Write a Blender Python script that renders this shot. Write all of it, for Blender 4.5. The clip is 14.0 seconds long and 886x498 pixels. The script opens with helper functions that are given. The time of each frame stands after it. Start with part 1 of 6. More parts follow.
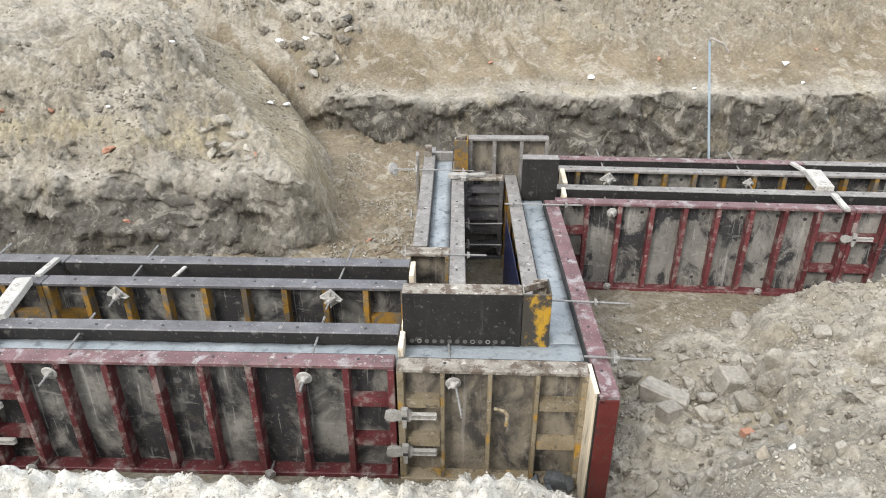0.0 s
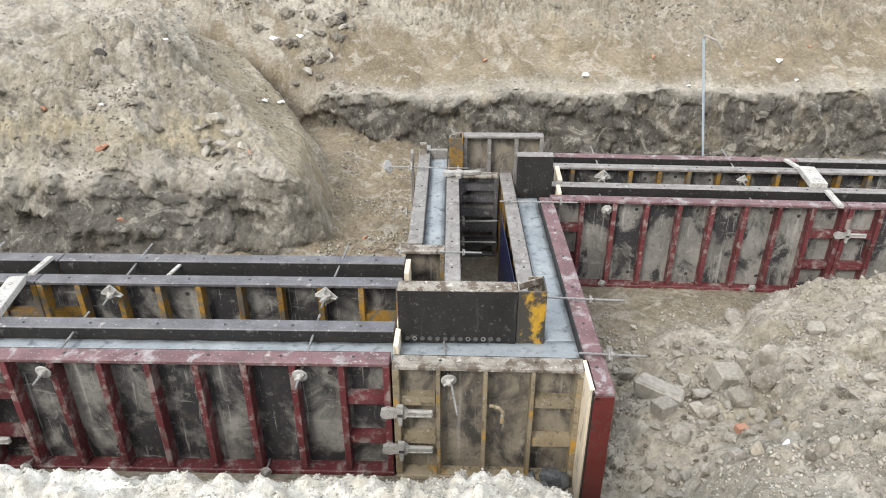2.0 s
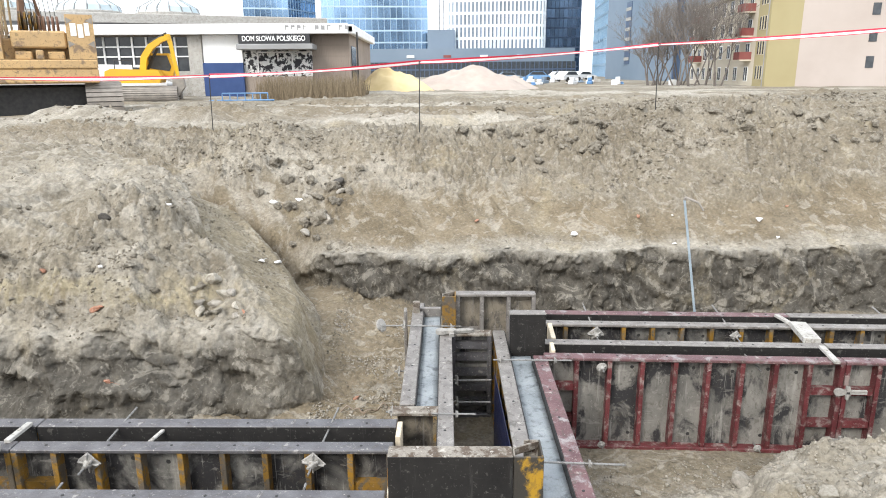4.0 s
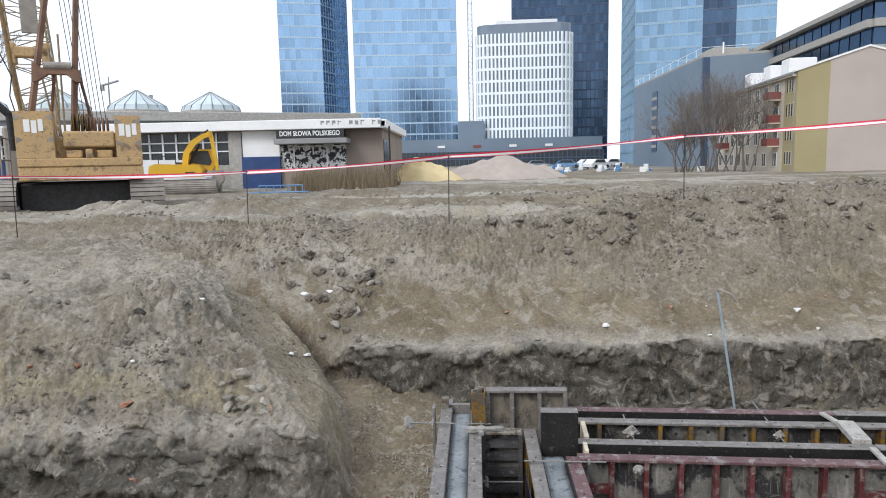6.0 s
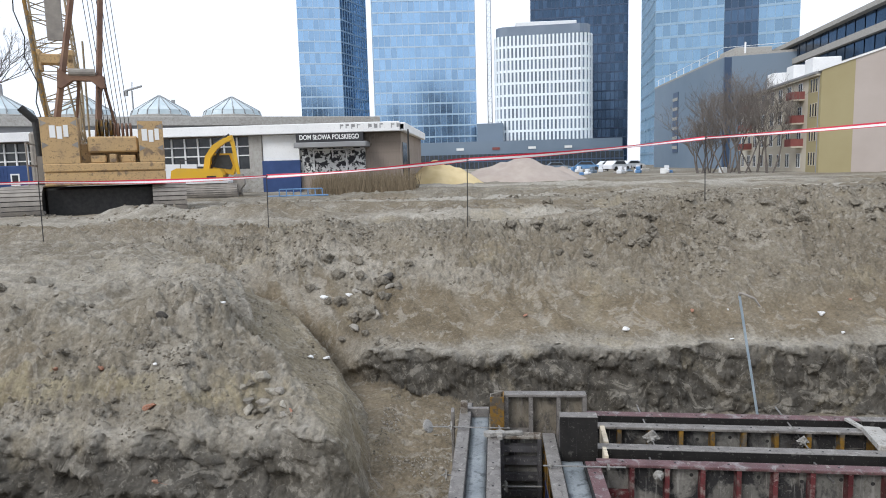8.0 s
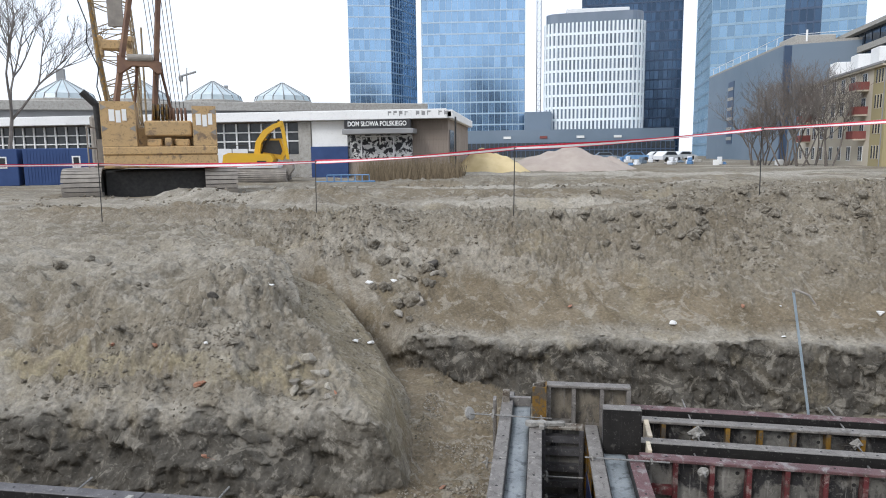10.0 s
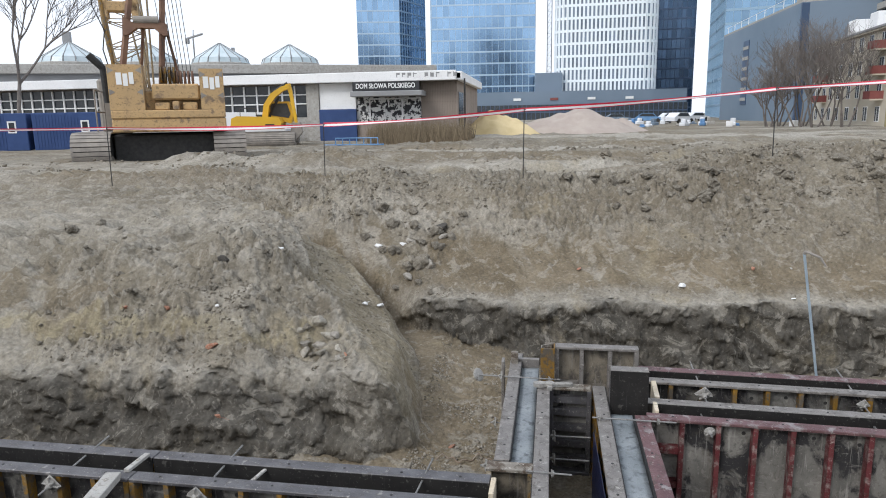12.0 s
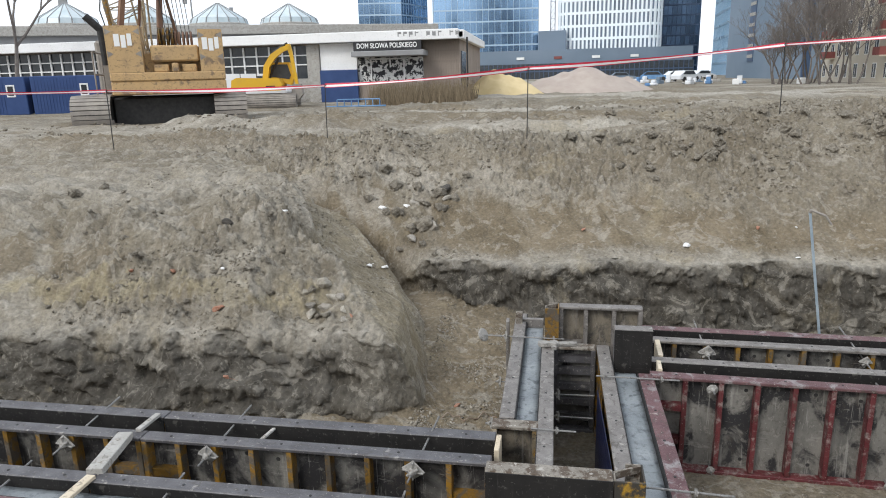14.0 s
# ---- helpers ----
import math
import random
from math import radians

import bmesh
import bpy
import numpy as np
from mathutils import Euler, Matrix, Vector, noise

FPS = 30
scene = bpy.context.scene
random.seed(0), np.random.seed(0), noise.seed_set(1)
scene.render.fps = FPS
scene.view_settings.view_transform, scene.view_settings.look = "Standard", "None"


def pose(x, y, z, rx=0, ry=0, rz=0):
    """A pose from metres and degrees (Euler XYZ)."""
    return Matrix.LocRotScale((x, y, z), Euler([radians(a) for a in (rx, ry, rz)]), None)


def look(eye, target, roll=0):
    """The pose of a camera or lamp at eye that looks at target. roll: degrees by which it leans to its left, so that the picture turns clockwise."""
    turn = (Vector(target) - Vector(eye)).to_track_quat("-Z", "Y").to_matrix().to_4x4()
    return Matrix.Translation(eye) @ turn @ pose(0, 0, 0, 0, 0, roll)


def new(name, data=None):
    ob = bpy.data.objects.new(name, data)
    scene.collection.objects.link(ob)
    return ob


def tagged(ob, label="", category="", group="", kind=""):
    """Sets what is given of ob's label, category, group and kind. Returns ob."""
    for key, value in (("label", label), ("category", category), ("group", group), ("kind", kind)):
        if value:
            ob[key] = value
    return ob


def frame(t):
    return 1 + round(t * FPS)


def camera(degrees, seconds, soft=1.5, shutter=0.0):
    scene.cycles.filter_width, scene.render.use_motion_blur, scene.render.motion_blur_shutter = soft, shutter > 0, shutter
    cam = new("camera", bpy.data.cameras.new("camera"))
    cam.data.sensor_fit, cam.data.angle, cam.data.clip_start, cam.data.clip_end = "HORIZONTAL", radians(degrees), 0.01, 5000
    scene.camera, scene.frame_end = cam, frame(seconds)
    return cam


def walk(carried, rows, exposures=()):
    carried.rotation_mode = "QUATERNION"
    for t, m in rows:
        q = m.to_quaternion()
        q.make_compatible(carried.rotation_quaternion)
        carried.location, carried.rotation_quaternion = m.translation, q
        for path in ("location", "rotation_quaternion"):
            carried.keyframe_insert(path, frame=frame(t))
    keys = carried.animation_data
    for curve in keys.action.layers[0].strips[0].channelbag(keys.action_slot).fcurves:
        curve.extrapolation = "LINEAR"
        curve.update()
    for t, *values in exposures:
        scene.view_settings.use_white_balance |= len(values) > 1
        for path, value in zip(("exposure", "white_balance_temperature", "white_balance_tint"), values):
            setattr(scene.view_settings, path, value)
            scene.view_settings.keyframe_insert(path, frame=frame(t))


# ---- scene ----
cam = camera(66.5, 14.0, soft=1.0)
PATH = [
    (0.0, pose(-0.000, 0.000, 3.700, 62.52, 0.15, -0.00)),
    (0.5, pose(0.002, 0.003, 3.690, 62.66, 0.16, -0.15)),
    (1.0, pose(0.002, 0.004, 3.685, 62.72, 0.01, -0.31)),
    (1.5, pose(0.000, 0.007, 3.682, 62.49, 0.01, -0.34)),
    (2.0, pose(-0.001, -0.002, 3.696, 62.35, 0.10, -0.45)),
    (2.5, pose(0.001, 0.007, 3.689, 62.55, 0.43, -0.65)),
    (3.0, pose(0.009, 0.017, 3.722, 66.04, 0.76, -0.85)),
    (3.5, pose(0.011, 0.010, 3.729, 71.71, 0.45, -0.76)),
    (4.0, pose(0.029, 0.012, 3.732, 75.41, 0.40, -0.95)),
    (4.2, pose(0.029, 0.012, 3.732, 76.58, 0.40, -1.15)),
    (6.3, pose(0.062, 0.029, 3.833, 82.85, 1.22, 2.04)),
    (6.5, pose(0.062, 0.029, 3.833, 82.52, 1.22, 2.26)),
    (7.0, pose(0.071, 0.025, 3.844, 82.59, 1.30, 2.64)),
    (7.5, pose(0.070, 0.028, 3.841, 82.81, 1.44, 2.85)),
    (8.0, pose(0.070, 0.024, 3.843, 82.95, 1.49, 3.18)),
    (8.5, pose(0.063, 0.018, 3.841, 83.21, 0.88, 3.96)),
    (9.0, pose(0.053, 0.015, 3.841, 82.88, 0.11, 5.41)),
    (9.2, pose(0.053, 0.015, 3.841, 82.50, 0.11, 6.03)),
    (11.3, pose(0.060, 0.015, 3.841, 81.50, 0.95, 7.60)),
    (11.5, pose(0.060, 0.015, 3.841, 80.92, 0.95, 7.70)),
    (12.0, pose(0.065, 0.018, 3.832, 78.94, 0.96, 7.85)),
    (12.5, pose(0.057, 0.018, 3.816, 77.93, 1.09, 7.89)),
    (13.0, pose(0.059, 0.020, 3.829, 76.84, 1.24, 7.99)),
    (13.5, pose(0.061, 0.022, 3.819, 76.17, 1.38, 8.04)),
    (14.0, pose(0.053, 0.020, 3.822, 75.73, 1.43, 8.03)),
]
EXPOSURES = [(0.0, 0.78, 6380, 9), (3.0, 0.78, 6380, 9), (4.2, 0.76, 6350, 9), (6.3, -0.1, 6080, 10), (9.2, -0.1, 6060, 10), (11.3, -0.12, 6060, 10),
             (12.5, -0.12, 6120, 10), (14.0, -0.03, 6220, 9)]
walk(cam, PATH, EXPOSURES)

# ---------------------------------------------------------------- light
world = bpy.data.worlds.new("overcast_sky")
world.use_nodes = True
scene.world = world
wn, wl = world.node_tree.nodes, world.node_tree.links
sky = wn.new("ShaderNodeTexSky")
sky.sky_type = "NISHITA"
sky.sun_disc = False
sky.sun_elevation, sky.sun_rotation = radians(39.3), radians(-145.0)
sky.dust_density, sky.air_density = 4.0, 1.2
veil = wn.new("ShaderNodeMix")
veil.data_type = "RGBA"
veil.inputs[0].default_value = 0.82
veil.inputs[7].default_value = (11.5, 11.9, 12.6, 1)
wl.new(sky.outputs[0], veil.inputs[6])
wl.new(veil.outputs[2], wn["Background"].inputs[0])
wn["Background"].inputs[1].default_value = 0.12

sun = new("sun", bpy.data.lights.new("sun", "SUN"))
sun.data.energy, sun.data.angle, sun.data.color = 1.6, radians(18), (1.0, 0.96, 0.9)
sun.matrix_world = look((-7, -10, 10), (0, 0, 0))


# ---------------------------------------------------------------- materials
def material(name, c1, c2, scale=6.0, rough=0.8, metal=0.0, c3=None, scale3=40.0, amount3=0.35, bump=0.2,
             bump_scale=60.0, vary=0.0, island=False, stretch=(1, 1, 1), edge3=0.08, spec=0.4, grime=0.0, splash=0.0, scratch=0.0, warp=0.5):
    """Two colours in broad patches, a third in finer marks, relief, and a change from piece to piece."""
    m = bpy.data.materials.new(name)
    m.use_nodes = True
    n, l = m.node_tree.nodes, m.node_tree.links
    b = n["Principled BSDF"]
    co = n.new("ShaderNodeTexCoord")
    mp = n.new("ShaderNodeMapping")
    mp.inputs["Scale"].default_value = stretch
    l.new(co.outputs["Object"], mp.inputs[0])
    vec = mp.outputs[0]
    if vary:
        info = n.new("ShaderNodeNewGeometry") if island else n.new("ShaderNodeObjectInfo")
        rnd = info.outputs["Random Per Island"] if island else info.outputs["Random"]
        shift = n.new("ShaderNodeVectorMath")
        shift.operation = "ADD"
        mul = n.new("ShaderNodeMath")
        mul.operation = "MULTIPLY"
        mul.inputs[1].default_value = 37.0
        l.new(rnd, mul.inputs[0])
        l.new(vec, shift.inputs[0])
        l.new(mul.outputs[0], shift.inputs[1])
        vec = shift.outputs[0]

    def tex(s, detail, rough_=0.6):
        t = n.new("ShaderNodeTexNoise")
        t.inputs["Scale"].default_value, t.inputs["Detail"].default_value, t.inputs["Roughness"].default_value = s, detail, rough_
        l.new(vec, t.inputs["Vector"])
        return t.outputs["Fac"]

    def marks(s, warp_, lo, hi, amount, squeeze=None):
        v = vec
        if squeeze:
            q = n.new("ShaderNodeMapping")
            q.inputs["Scale"].default_value = squeeze
            l.new(vec, q.inputs[0])
            v = q.outputs[0]
        t = n.new("ShaderNodeTexNoise")
        t.inputs["Scale"].default_value, t.inputs["Detail"].default_value, t.inputs["Roughness"].default_value, t.inputs["Distortion"].default_value = s, 8, 0.62, warp_
        l.new(v, t.inputs["Vector"])
        r_ = n.new("ShaderNodeMapRange")
        r_.inputs[1].default_value, r_.inputs[2].default_value, r_.inputs[4].default_value = lo, hi, amount
        l.new(t.outputs["Fac"], r_.inputs[0])
        return r_.outputs[0]

    def mix(fac, a, bb):
        x = n.new("ShaderNodeMix")
        x.data_type = "RGBA"
        l.new(fac, x.inputs[0])
        for sock, v in ((x.inputs[6], a), (x.inputs[7], bb)):
            if isinstance(v, tuple):
                sock.default_value = (*v, 1)
            else:
                l.new(v, sock)
        return x.outputs[2]

    def ramp(fac, lo, hi):
        r = n.new("ShaderNodeMapRange")
        r.inputs[1].default_value, r.inputs[2].default_value = lo, hi
        l.new(fac, r.inputs[0])
        return r.outputs[0]

    col = mix(ramp(tex(scale, 6), 0.35, 0.65), c1, c2)
    if c3:
        col = mix(marks(scale3, warp, 1 - amount3 - edge3, 1 - amount3 + edge3, 1.0), col, c3)
    if grime:
        col = mix(marks(14, 1.2, 0.56, 0.62, grime), col, (0.07, 0.058, 0.045))
        col = mix(marks(60, 0.6, 0.58, 0.66, grime * 0.8), col, (0.05, 0.042, 0.034))
    if splash:
        col = mix(marks(13, 0.35, 0.61, 0.66, splash), col, (0.47, 0.44, 0.39))
        col = mix(marks(42, 0.3, 0.62, 0.66, splash), col, (0.50, 0.47, 0.42))
    if scratch:
        col = mix(marks(1.0, 0.3, 0.60, 0.66, scratch, (26, 26, 2.2)), col, (0.36, 0.345, 0.315))
        col = mix(marks(1.0, 0.3, 0.61, 0.66, scratch * 0.7, (4, 4, 24)), col, (0.34, 0.325, 0.295))
    if vary:
        hsv = n.new("ShaderNodeHueSaturation")
        r = n.new("ShaderNodeMapRange")
        r.inputs[3].default_value, r.inputs[4].default_value = 1 - vary, 1 + vary
        l.new(rnd, r.inputs[0])
        l.new(r.outputs[0], hsv.inputs["Value"])
        l.new(col, hsv.inputs["Color"])
        col = hsv.outputs[0]
    l.new(col, b.inputs["Base Color"])
    r = n.new("ShaderNodeMapRange")
    r.inputs[3].default_value, r.inputs[4].default_value = max(rough - 0.15, 0.02), min(rough + 0.15, 1)
    l.new(tex(scale * 2.3, 4), r.inputs[0])
    l.new(r.outputs[0], b.inputs["Roughness"])
    b.inputs["Metallic"].default_value = metal
    b.inputs["Specular IOR Level"].default_value = spec
    if bump:
        bp = n.new("ShaderNodeBump")
        bp.inputs["Strength"].default_value = bump
        bp.inputs["Distance"].default_value = 0.02
        l.new(tex(bump_scale, 5, 0.65), bp.inputs["Height"])
        l.new(bp.outputs[0], b.inputs["Normal"])
    return m


def soil_material():
    """Dry pale crust on top of damp brown sand, darker on cut faces: damp soil plus painted shade."""
    m = material("sandy_soil", (0.155, 0.133, 0.0991), (0.237, 0.21, 0.162), 0.9, 0.95, c3=(0.319, 0.295, 0.252), scale3=5, amount3=0.36,
                 edge3=0.12, bump=0.9, bump_scale=9, spec=0.15)
    n, l = m.node_tree.nodes, m.node_tree.links
    b = n["Principled BSDF"]
    old = b.inputs["Base Color"].links[0].from_socket
    at = n.new("ShaderNodeAttribute")
    at.attribute_name = "layer"
    sep = n.new("ShaderNodeSeparateColor")
    l.new(at.outputs["Color"], sep.inputs[0])
    co = n.new("ShaderNodeTexCoord")

    def noise_tex(s, d):
        t = n.new("ShaderNodeTexNoise")
        t.inputs["Scale"].default_value, t.inputs["Detail"].default_value, t.inputs["Roughness"].default_value = s, d, 0.6
        l.new(co.outputs["Object"], t.inputs["Vector"])
        return t.outputs["Fac"]

    def two_tone(tint, tint2, s):
        inner = n.new("ShaderNodeMix")
        inner.data_type = "RGBA"
        inner.inputs[6].default_value, inner.inputs[7].default_value = (*tint, 1), (*tint2, 1)
        rr = n.new("ShaderNodeMapRange")
        rr.inputs[1].default_value, rr.inputs[2].default_value = 0.35, 0.65
        l.new(noise_tex(s, 7), rr.inputs[0])
        l.new(rr.outputs[0], inner.inputs[0])
        return inner.outputs[2]

    col = old
    # Red darkens cut faces: damp grey soil with the undercuts' shade worked into it
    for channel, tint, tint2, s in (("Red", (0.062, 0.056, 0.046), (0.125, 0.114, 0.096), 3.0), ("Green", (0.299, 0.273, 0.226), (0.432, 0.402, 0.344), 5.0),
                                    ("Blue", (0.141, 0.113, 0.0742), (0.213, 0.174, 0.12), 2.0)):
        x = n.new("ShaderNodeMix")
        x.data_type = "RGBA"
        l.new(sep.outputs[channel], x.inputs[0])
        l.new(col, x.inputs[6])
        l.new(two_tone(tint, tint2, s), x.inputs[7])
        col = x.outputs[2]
    sa = n.new("ShaderNodeAttribute")
    sa.attribute_name = "sand_band"
    sb = n.new("ShaderNodeMix")
    sb.data_type = "RGBA"
    l.new(sa.outputs["Fac"], sb.inputs[0])
    l.new(col, sb.inputs[6])
    l.new(two_tone((0.258, 0.218, 0.134), (0.372, 0.325, 0.211), 3.0), sb.inputs[7])
    col = sb.outputs[2]
    lime = n.new("ShaderNodeMix")
    lime.data_type = "RGBA"
    l.new(at.outputs["Alpha"], lime.inputs[0])
    l.new(col, lime.inputs[6])
    l.new(two_tone((0.461, 0.429, 0.367), (0.689, 0.668, 0.609), 6.0), lime.inputs[7])
    col = lime.outputs[2]
    for s, warp, lo, hi, tint in ((0.75, 1.2, 0.57, 0.66, (0.296, 0.25, 0.165)), (2.6, 1.6, 0.55, 0.60, (0.372, 0.343, 0.288)), (5.5, 1.0, 0.60, 0.64, (0.0828, 0.0707, 0.0528)), (9.0, 2.0, 0.58, 0.63, (0.356, 0.33, 0.283))):
        t = n.new("ShaderNodeTexNoise")
        t.inputs["Scale"].default_value, t.inputs["Detail"].default_value, t.inputs["Roughness"].default_value, t.inputs["Distortion"].default_value = s, 6, 0.6, warp
        l.new(co.outputs["Object"], t.inputs["Vector"])
        rr = n.new("ShaderNodeMapRange")
        rr.inputs[1].default_value, rr.inputs[2].default_value, rr.inputs[4].default_value = lo, hi, 0.40 if s < 6 else 0.26
        l.new(t.outputs["Fac"], rr.inputs[0])
        x = n.new("ShaderNodeMix")
        x.data_type = "RGBA"
        l.new(rr.outputs[0], x.inputs[0])
        l.new(col, x.inputs[6])
        x.inputs[7].default_value = (*tint, 1)
        col = x.outputs[2]
    fine = n.new("ShaderNodeMapRange")
    fine.inputs[1].default_value, fine.inputs[2].default_value, fine.inputs[3].default_value, fine.inputs[4].default_value = 0.34, 0.66, 0.82, 1.18
    l.new(noise_tex(22, 3), fine.inputs[0])
    mul = n.new("ShaderNodeMix")
    mul.data_type, mul.blend_type = "RGBA", "MULTIPLY"
    mul.inputs[0].default_value = 1
    l.new(col, mul.inputs[6])
    comb = n.new("ShaderNodeCombineColor")
    for k in range(3):
        l.new(fine.outputs[0], comb.inputs[k])
    l.new(comb.outputs[0], mul.inputs[7])
    l.new(mul.outputs[2], b.inputs["Base Color"])
    bump1 = b.inputs["Normal"].links[0].from_node
    bump1.inputs["Distance"].default_value = 0.05
    bump1.inputs["Strength"].default_value = 1.0
    bump2 = n.new("ShaderNodeBump")
    bump2.inputs["Strength"].default_value, bump2.inputs["Distance"].default_value = 1.0, 0.007
    l.new(noise_tex(30, 3), bump2.inputs["Height"])
    l.new(bump1.outputs[0], bump2.inputs["Normal"])
    l.new(bump2.outputs[0], b.inputs["Normal"])
    return m


SOIL = soil_material()
ROCK = material("pale_rubble", (0.30, 0.27, 0.22), (0.42, 0.39, 0.33), 5, 0.95, bump=0.7, bump_scale=25, vary=0.25, spec=0.15)
GRAVEL = material("loose_gravel", (0.25, 0.222, 0.178), (0.35, 0.32, 0.268), 3, 0.95, bump=0.5, bump_scale=30, vary=0.2, island=True, spec=0.15)
LIMEGRAVEL = material("lime_crusted_gravel", (0.33, 0.305, 0.26), (0.46, 0.43, 0.375), 3, 0.95, bump=0.5, bump_scale=30, vary=0.14, island=True, spec=0.15)
BRICK = material("broken_brick", (0.36, 0.15, 0.09), (0.42, 0.21, 0.13), 9, 0.9, bump=0.5, c3=(0.36, 0.31, 0.25), amount3=0.42, scale3=9)
CHALK = material("white_plaster_lump", (0.72, 0.71, 0.68), (0.85, 0.84, 0.82), 8, 0.9, bump=0.4)
DARKROCK = material("damp_lump", (0.05, 0.045, 0.04), (0.11, 0.1, 0.085), 8, 0.95, bump=0.7, bump_scale=20)
RED = material("red_painted_steel", (0.075, 0.013, 0.016), (0.125, 0.03, 0.032), 5, 0.5, c3=(0.22, 0.17, 0.155), scale3=8, amount3=0.43, bump=0.25, bump_scale=40, vary=0.2, edge3=0.05, grime=0.5, splash=0.3, warp=0.2)
PLUGGREY = material("dull_plastic_plug", (0.06, 0.057, 0.053), (0.10, 0.095, 0.09), 8, 0.6)
REDEND = material("deep_red_steel", (0.085, 0.012, 0.011), (0.12, 0.022, 0.017), 3, 0.5, c3=(0.035, 0.02, 0.02), scale3=5, amount3=0.36, bump=0.2, bump_scale=40, grime=0.4)
REDTOP = material("worn_red_rail", (0.0945, 0.045, 0.0477), (0.158, 0.0855, 0.0873), 5, 0.5, c3=(0.252, 0.225, 0.221), scale3=8, amount3=0.42, bump=0.25, bump_scale=50, edge3=0.05, grime=0.6, splash=0.5)
GREYTOP = material("worn_grey_rail", (0.165, 0.15, 0.138), (0.25, 0.232, 0.212), 6, 0.5, c3=(0.40, 0.38, 0.345), scale3=10, amount3=0.36, bump=0.25, bump_scale=50, metal=0.2, edge3=0.05, grime=0.55, splash=0.5)
DARKTOP = material("dark_rail", (0.08, 0.076, 0.08), (0.136, 0.132, 0.136), 5, 0.45, c3=(0.32, 0.304, 0.288), scale3=9, amount3=0.34, bump=0.2, bump_scale=50, metal=0.2, edge3=0.05, grime=0.4, splash=0.45)
YELLOW = material("yellow_painted_steel", (0.265, 0.14, 0.0156), (0.195, 0.113, 0.0273), 5, 0.55, c3=(0.117, 0.0975, 0.0741), scale3=9, amount3=0.48, bump=0.25, bump_scale=40, vary=0.25, edge3=0.04, grime=0.6, splash=0.15)
CREAM = material("cement_crusted_yellow_steel", (0.18, 0.142, 0.085), (0.26, 0.215, 0.145), 6, 0.7, c3=(0.36, 0.20, 0.03), scale3=5, amount3=0.40, bump=0.35, bump_scale=40, vary=0.25, edge3=0.05, grime=0.7, splash=0.4)
CRUST = material("cement_crust", (0.17, 0.148, 0.12), (0.31, 0.285, 0.245), 6, 0.85, c3=(0.10, 0.075, 0.055), scale3=9, amount3=0.46, bump=0.5, bump_scale=40, edge3=0.04, grime=0.6, splash=0.7)
PLY = material("plywood_back", (0.118, 0.112, 0.10), (0.235, 0.223, 0.198), 3.2, 0.75, c3=(0.026, 0.025, 0.026), scale3=3.6, amount3=0.46, bump=0.2, bump_scale=50, vary=0.12, stretch=(1, 1, 0.7), edge3=0.04, grime=0.4, splash=0.2, scratch=0.45)
BROWNPLY = material("stained_brown_plywood", (0.17, 0.145, 0.11), (0.27, 0.235, 0.18), 3.0, 0.75, c3=(0.05, 0.045, 0.04), scale3=6.5, amount3=0.47, bump=0.2, bump_scale=50, stretch=(1, 1, 0.6), edge3=0.10, grime=0.5, splash=0.25, scratch=0.3)
PLYDARK = material("plywood_film_face", (0.0156, 0.0144, 0.0138), (0.0252, 0.0234, 0.0216), 5, 0.55, c3=(0.072, 0.0648, 0.0588), scale3=6, amount3=0.26, bump=0.1, bump_scale=60, edge3=0.06, splash=0.12, scratch=0.06, spec=0.25)
TIMBER = material("sawn_timber", (0.55, 0.46, 0.33), (0.66, 0.58, 0.45), 3, 0.8, c3=(0.36, 0.30, 0.22), scale3=20, amount3=0.33, bump=0.3, bump_scale=30, stretch=(1, 1, 0.15), edge3=0.06, grime=0.45, splash=0.3)
TIMBERWET = material("cement_stained_timber", (0.329, 0.314, 0.284), (0.434, 0.419, 0.389), 6, 0.85, c3=(0.209, 0.18, 0.143), scale3=12, amount3=0.35, bump=0.3, bump_scale=30, edge3=0.06, grime=0.4, splash=0.5)
STEEL = material("galvanised_steel", (0.211, 0.211, 0.204), (0.287, 0.28, 0.268), 14, 0.5, metal=0.5, c3=(0.191, 0.159, 0.121), scale3=25, amount3=0.36, bump=0.3, bump_scale=60, vary=0.1, edge3=0.05, grime=0.6, splash=0.4)
CAST = material("cement_dusted_cast_iron", (0.25, 0.24, 0.22), (0.36, 0.345, 0.315), 14, 0.7, metal=0.1, c3=(0.17, 0.14, 0.11), scale3=24, amount3=0.36, bump=0.35, bump_scale=60, vary=0.1, edge3=0.05, grime=0.4, splash=0.3)
PLYSTAIN = material("blackened_plywood_back", (0.115, 0.11, 0.10), (0.235, 0.225, 0.20), 3.2, 0.75, c3=(0.022, 0.021, 0.022), scale3=3.0, amount3=0.53, bump=0.2, bump_scale=50, vary=0.12, stretch=(1, 1, 0.8), edge3=0.07, grime=0.4, splash=0.2, scratch=0.5)
CONCRETE = material("wet_concrete", (0.205, 0.228, 0.238), (0.30, 0.322, 0.332), 3, 0.42, c3=(0.115, 0.128, 0.138), scale3=11, amount3=0.40, bump=0.5, bump_scale=30, edge3=0.06, grime=0.22, warp=0.3)
PIPE = material("grey_pipe", (0.27, 0.33, 0.38), (0.36, 0.42, 0.46), 6, 0.5, bump=0.1)
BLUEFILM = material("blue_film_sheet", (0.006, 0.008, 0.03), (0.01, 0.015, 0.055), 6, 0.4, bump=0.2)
RUSTWIRE = material("rusty_wire", (0.22, 0.15, 0.1), (0.3, 0.25, 0.2), 10, 0.8, bump=0.1)
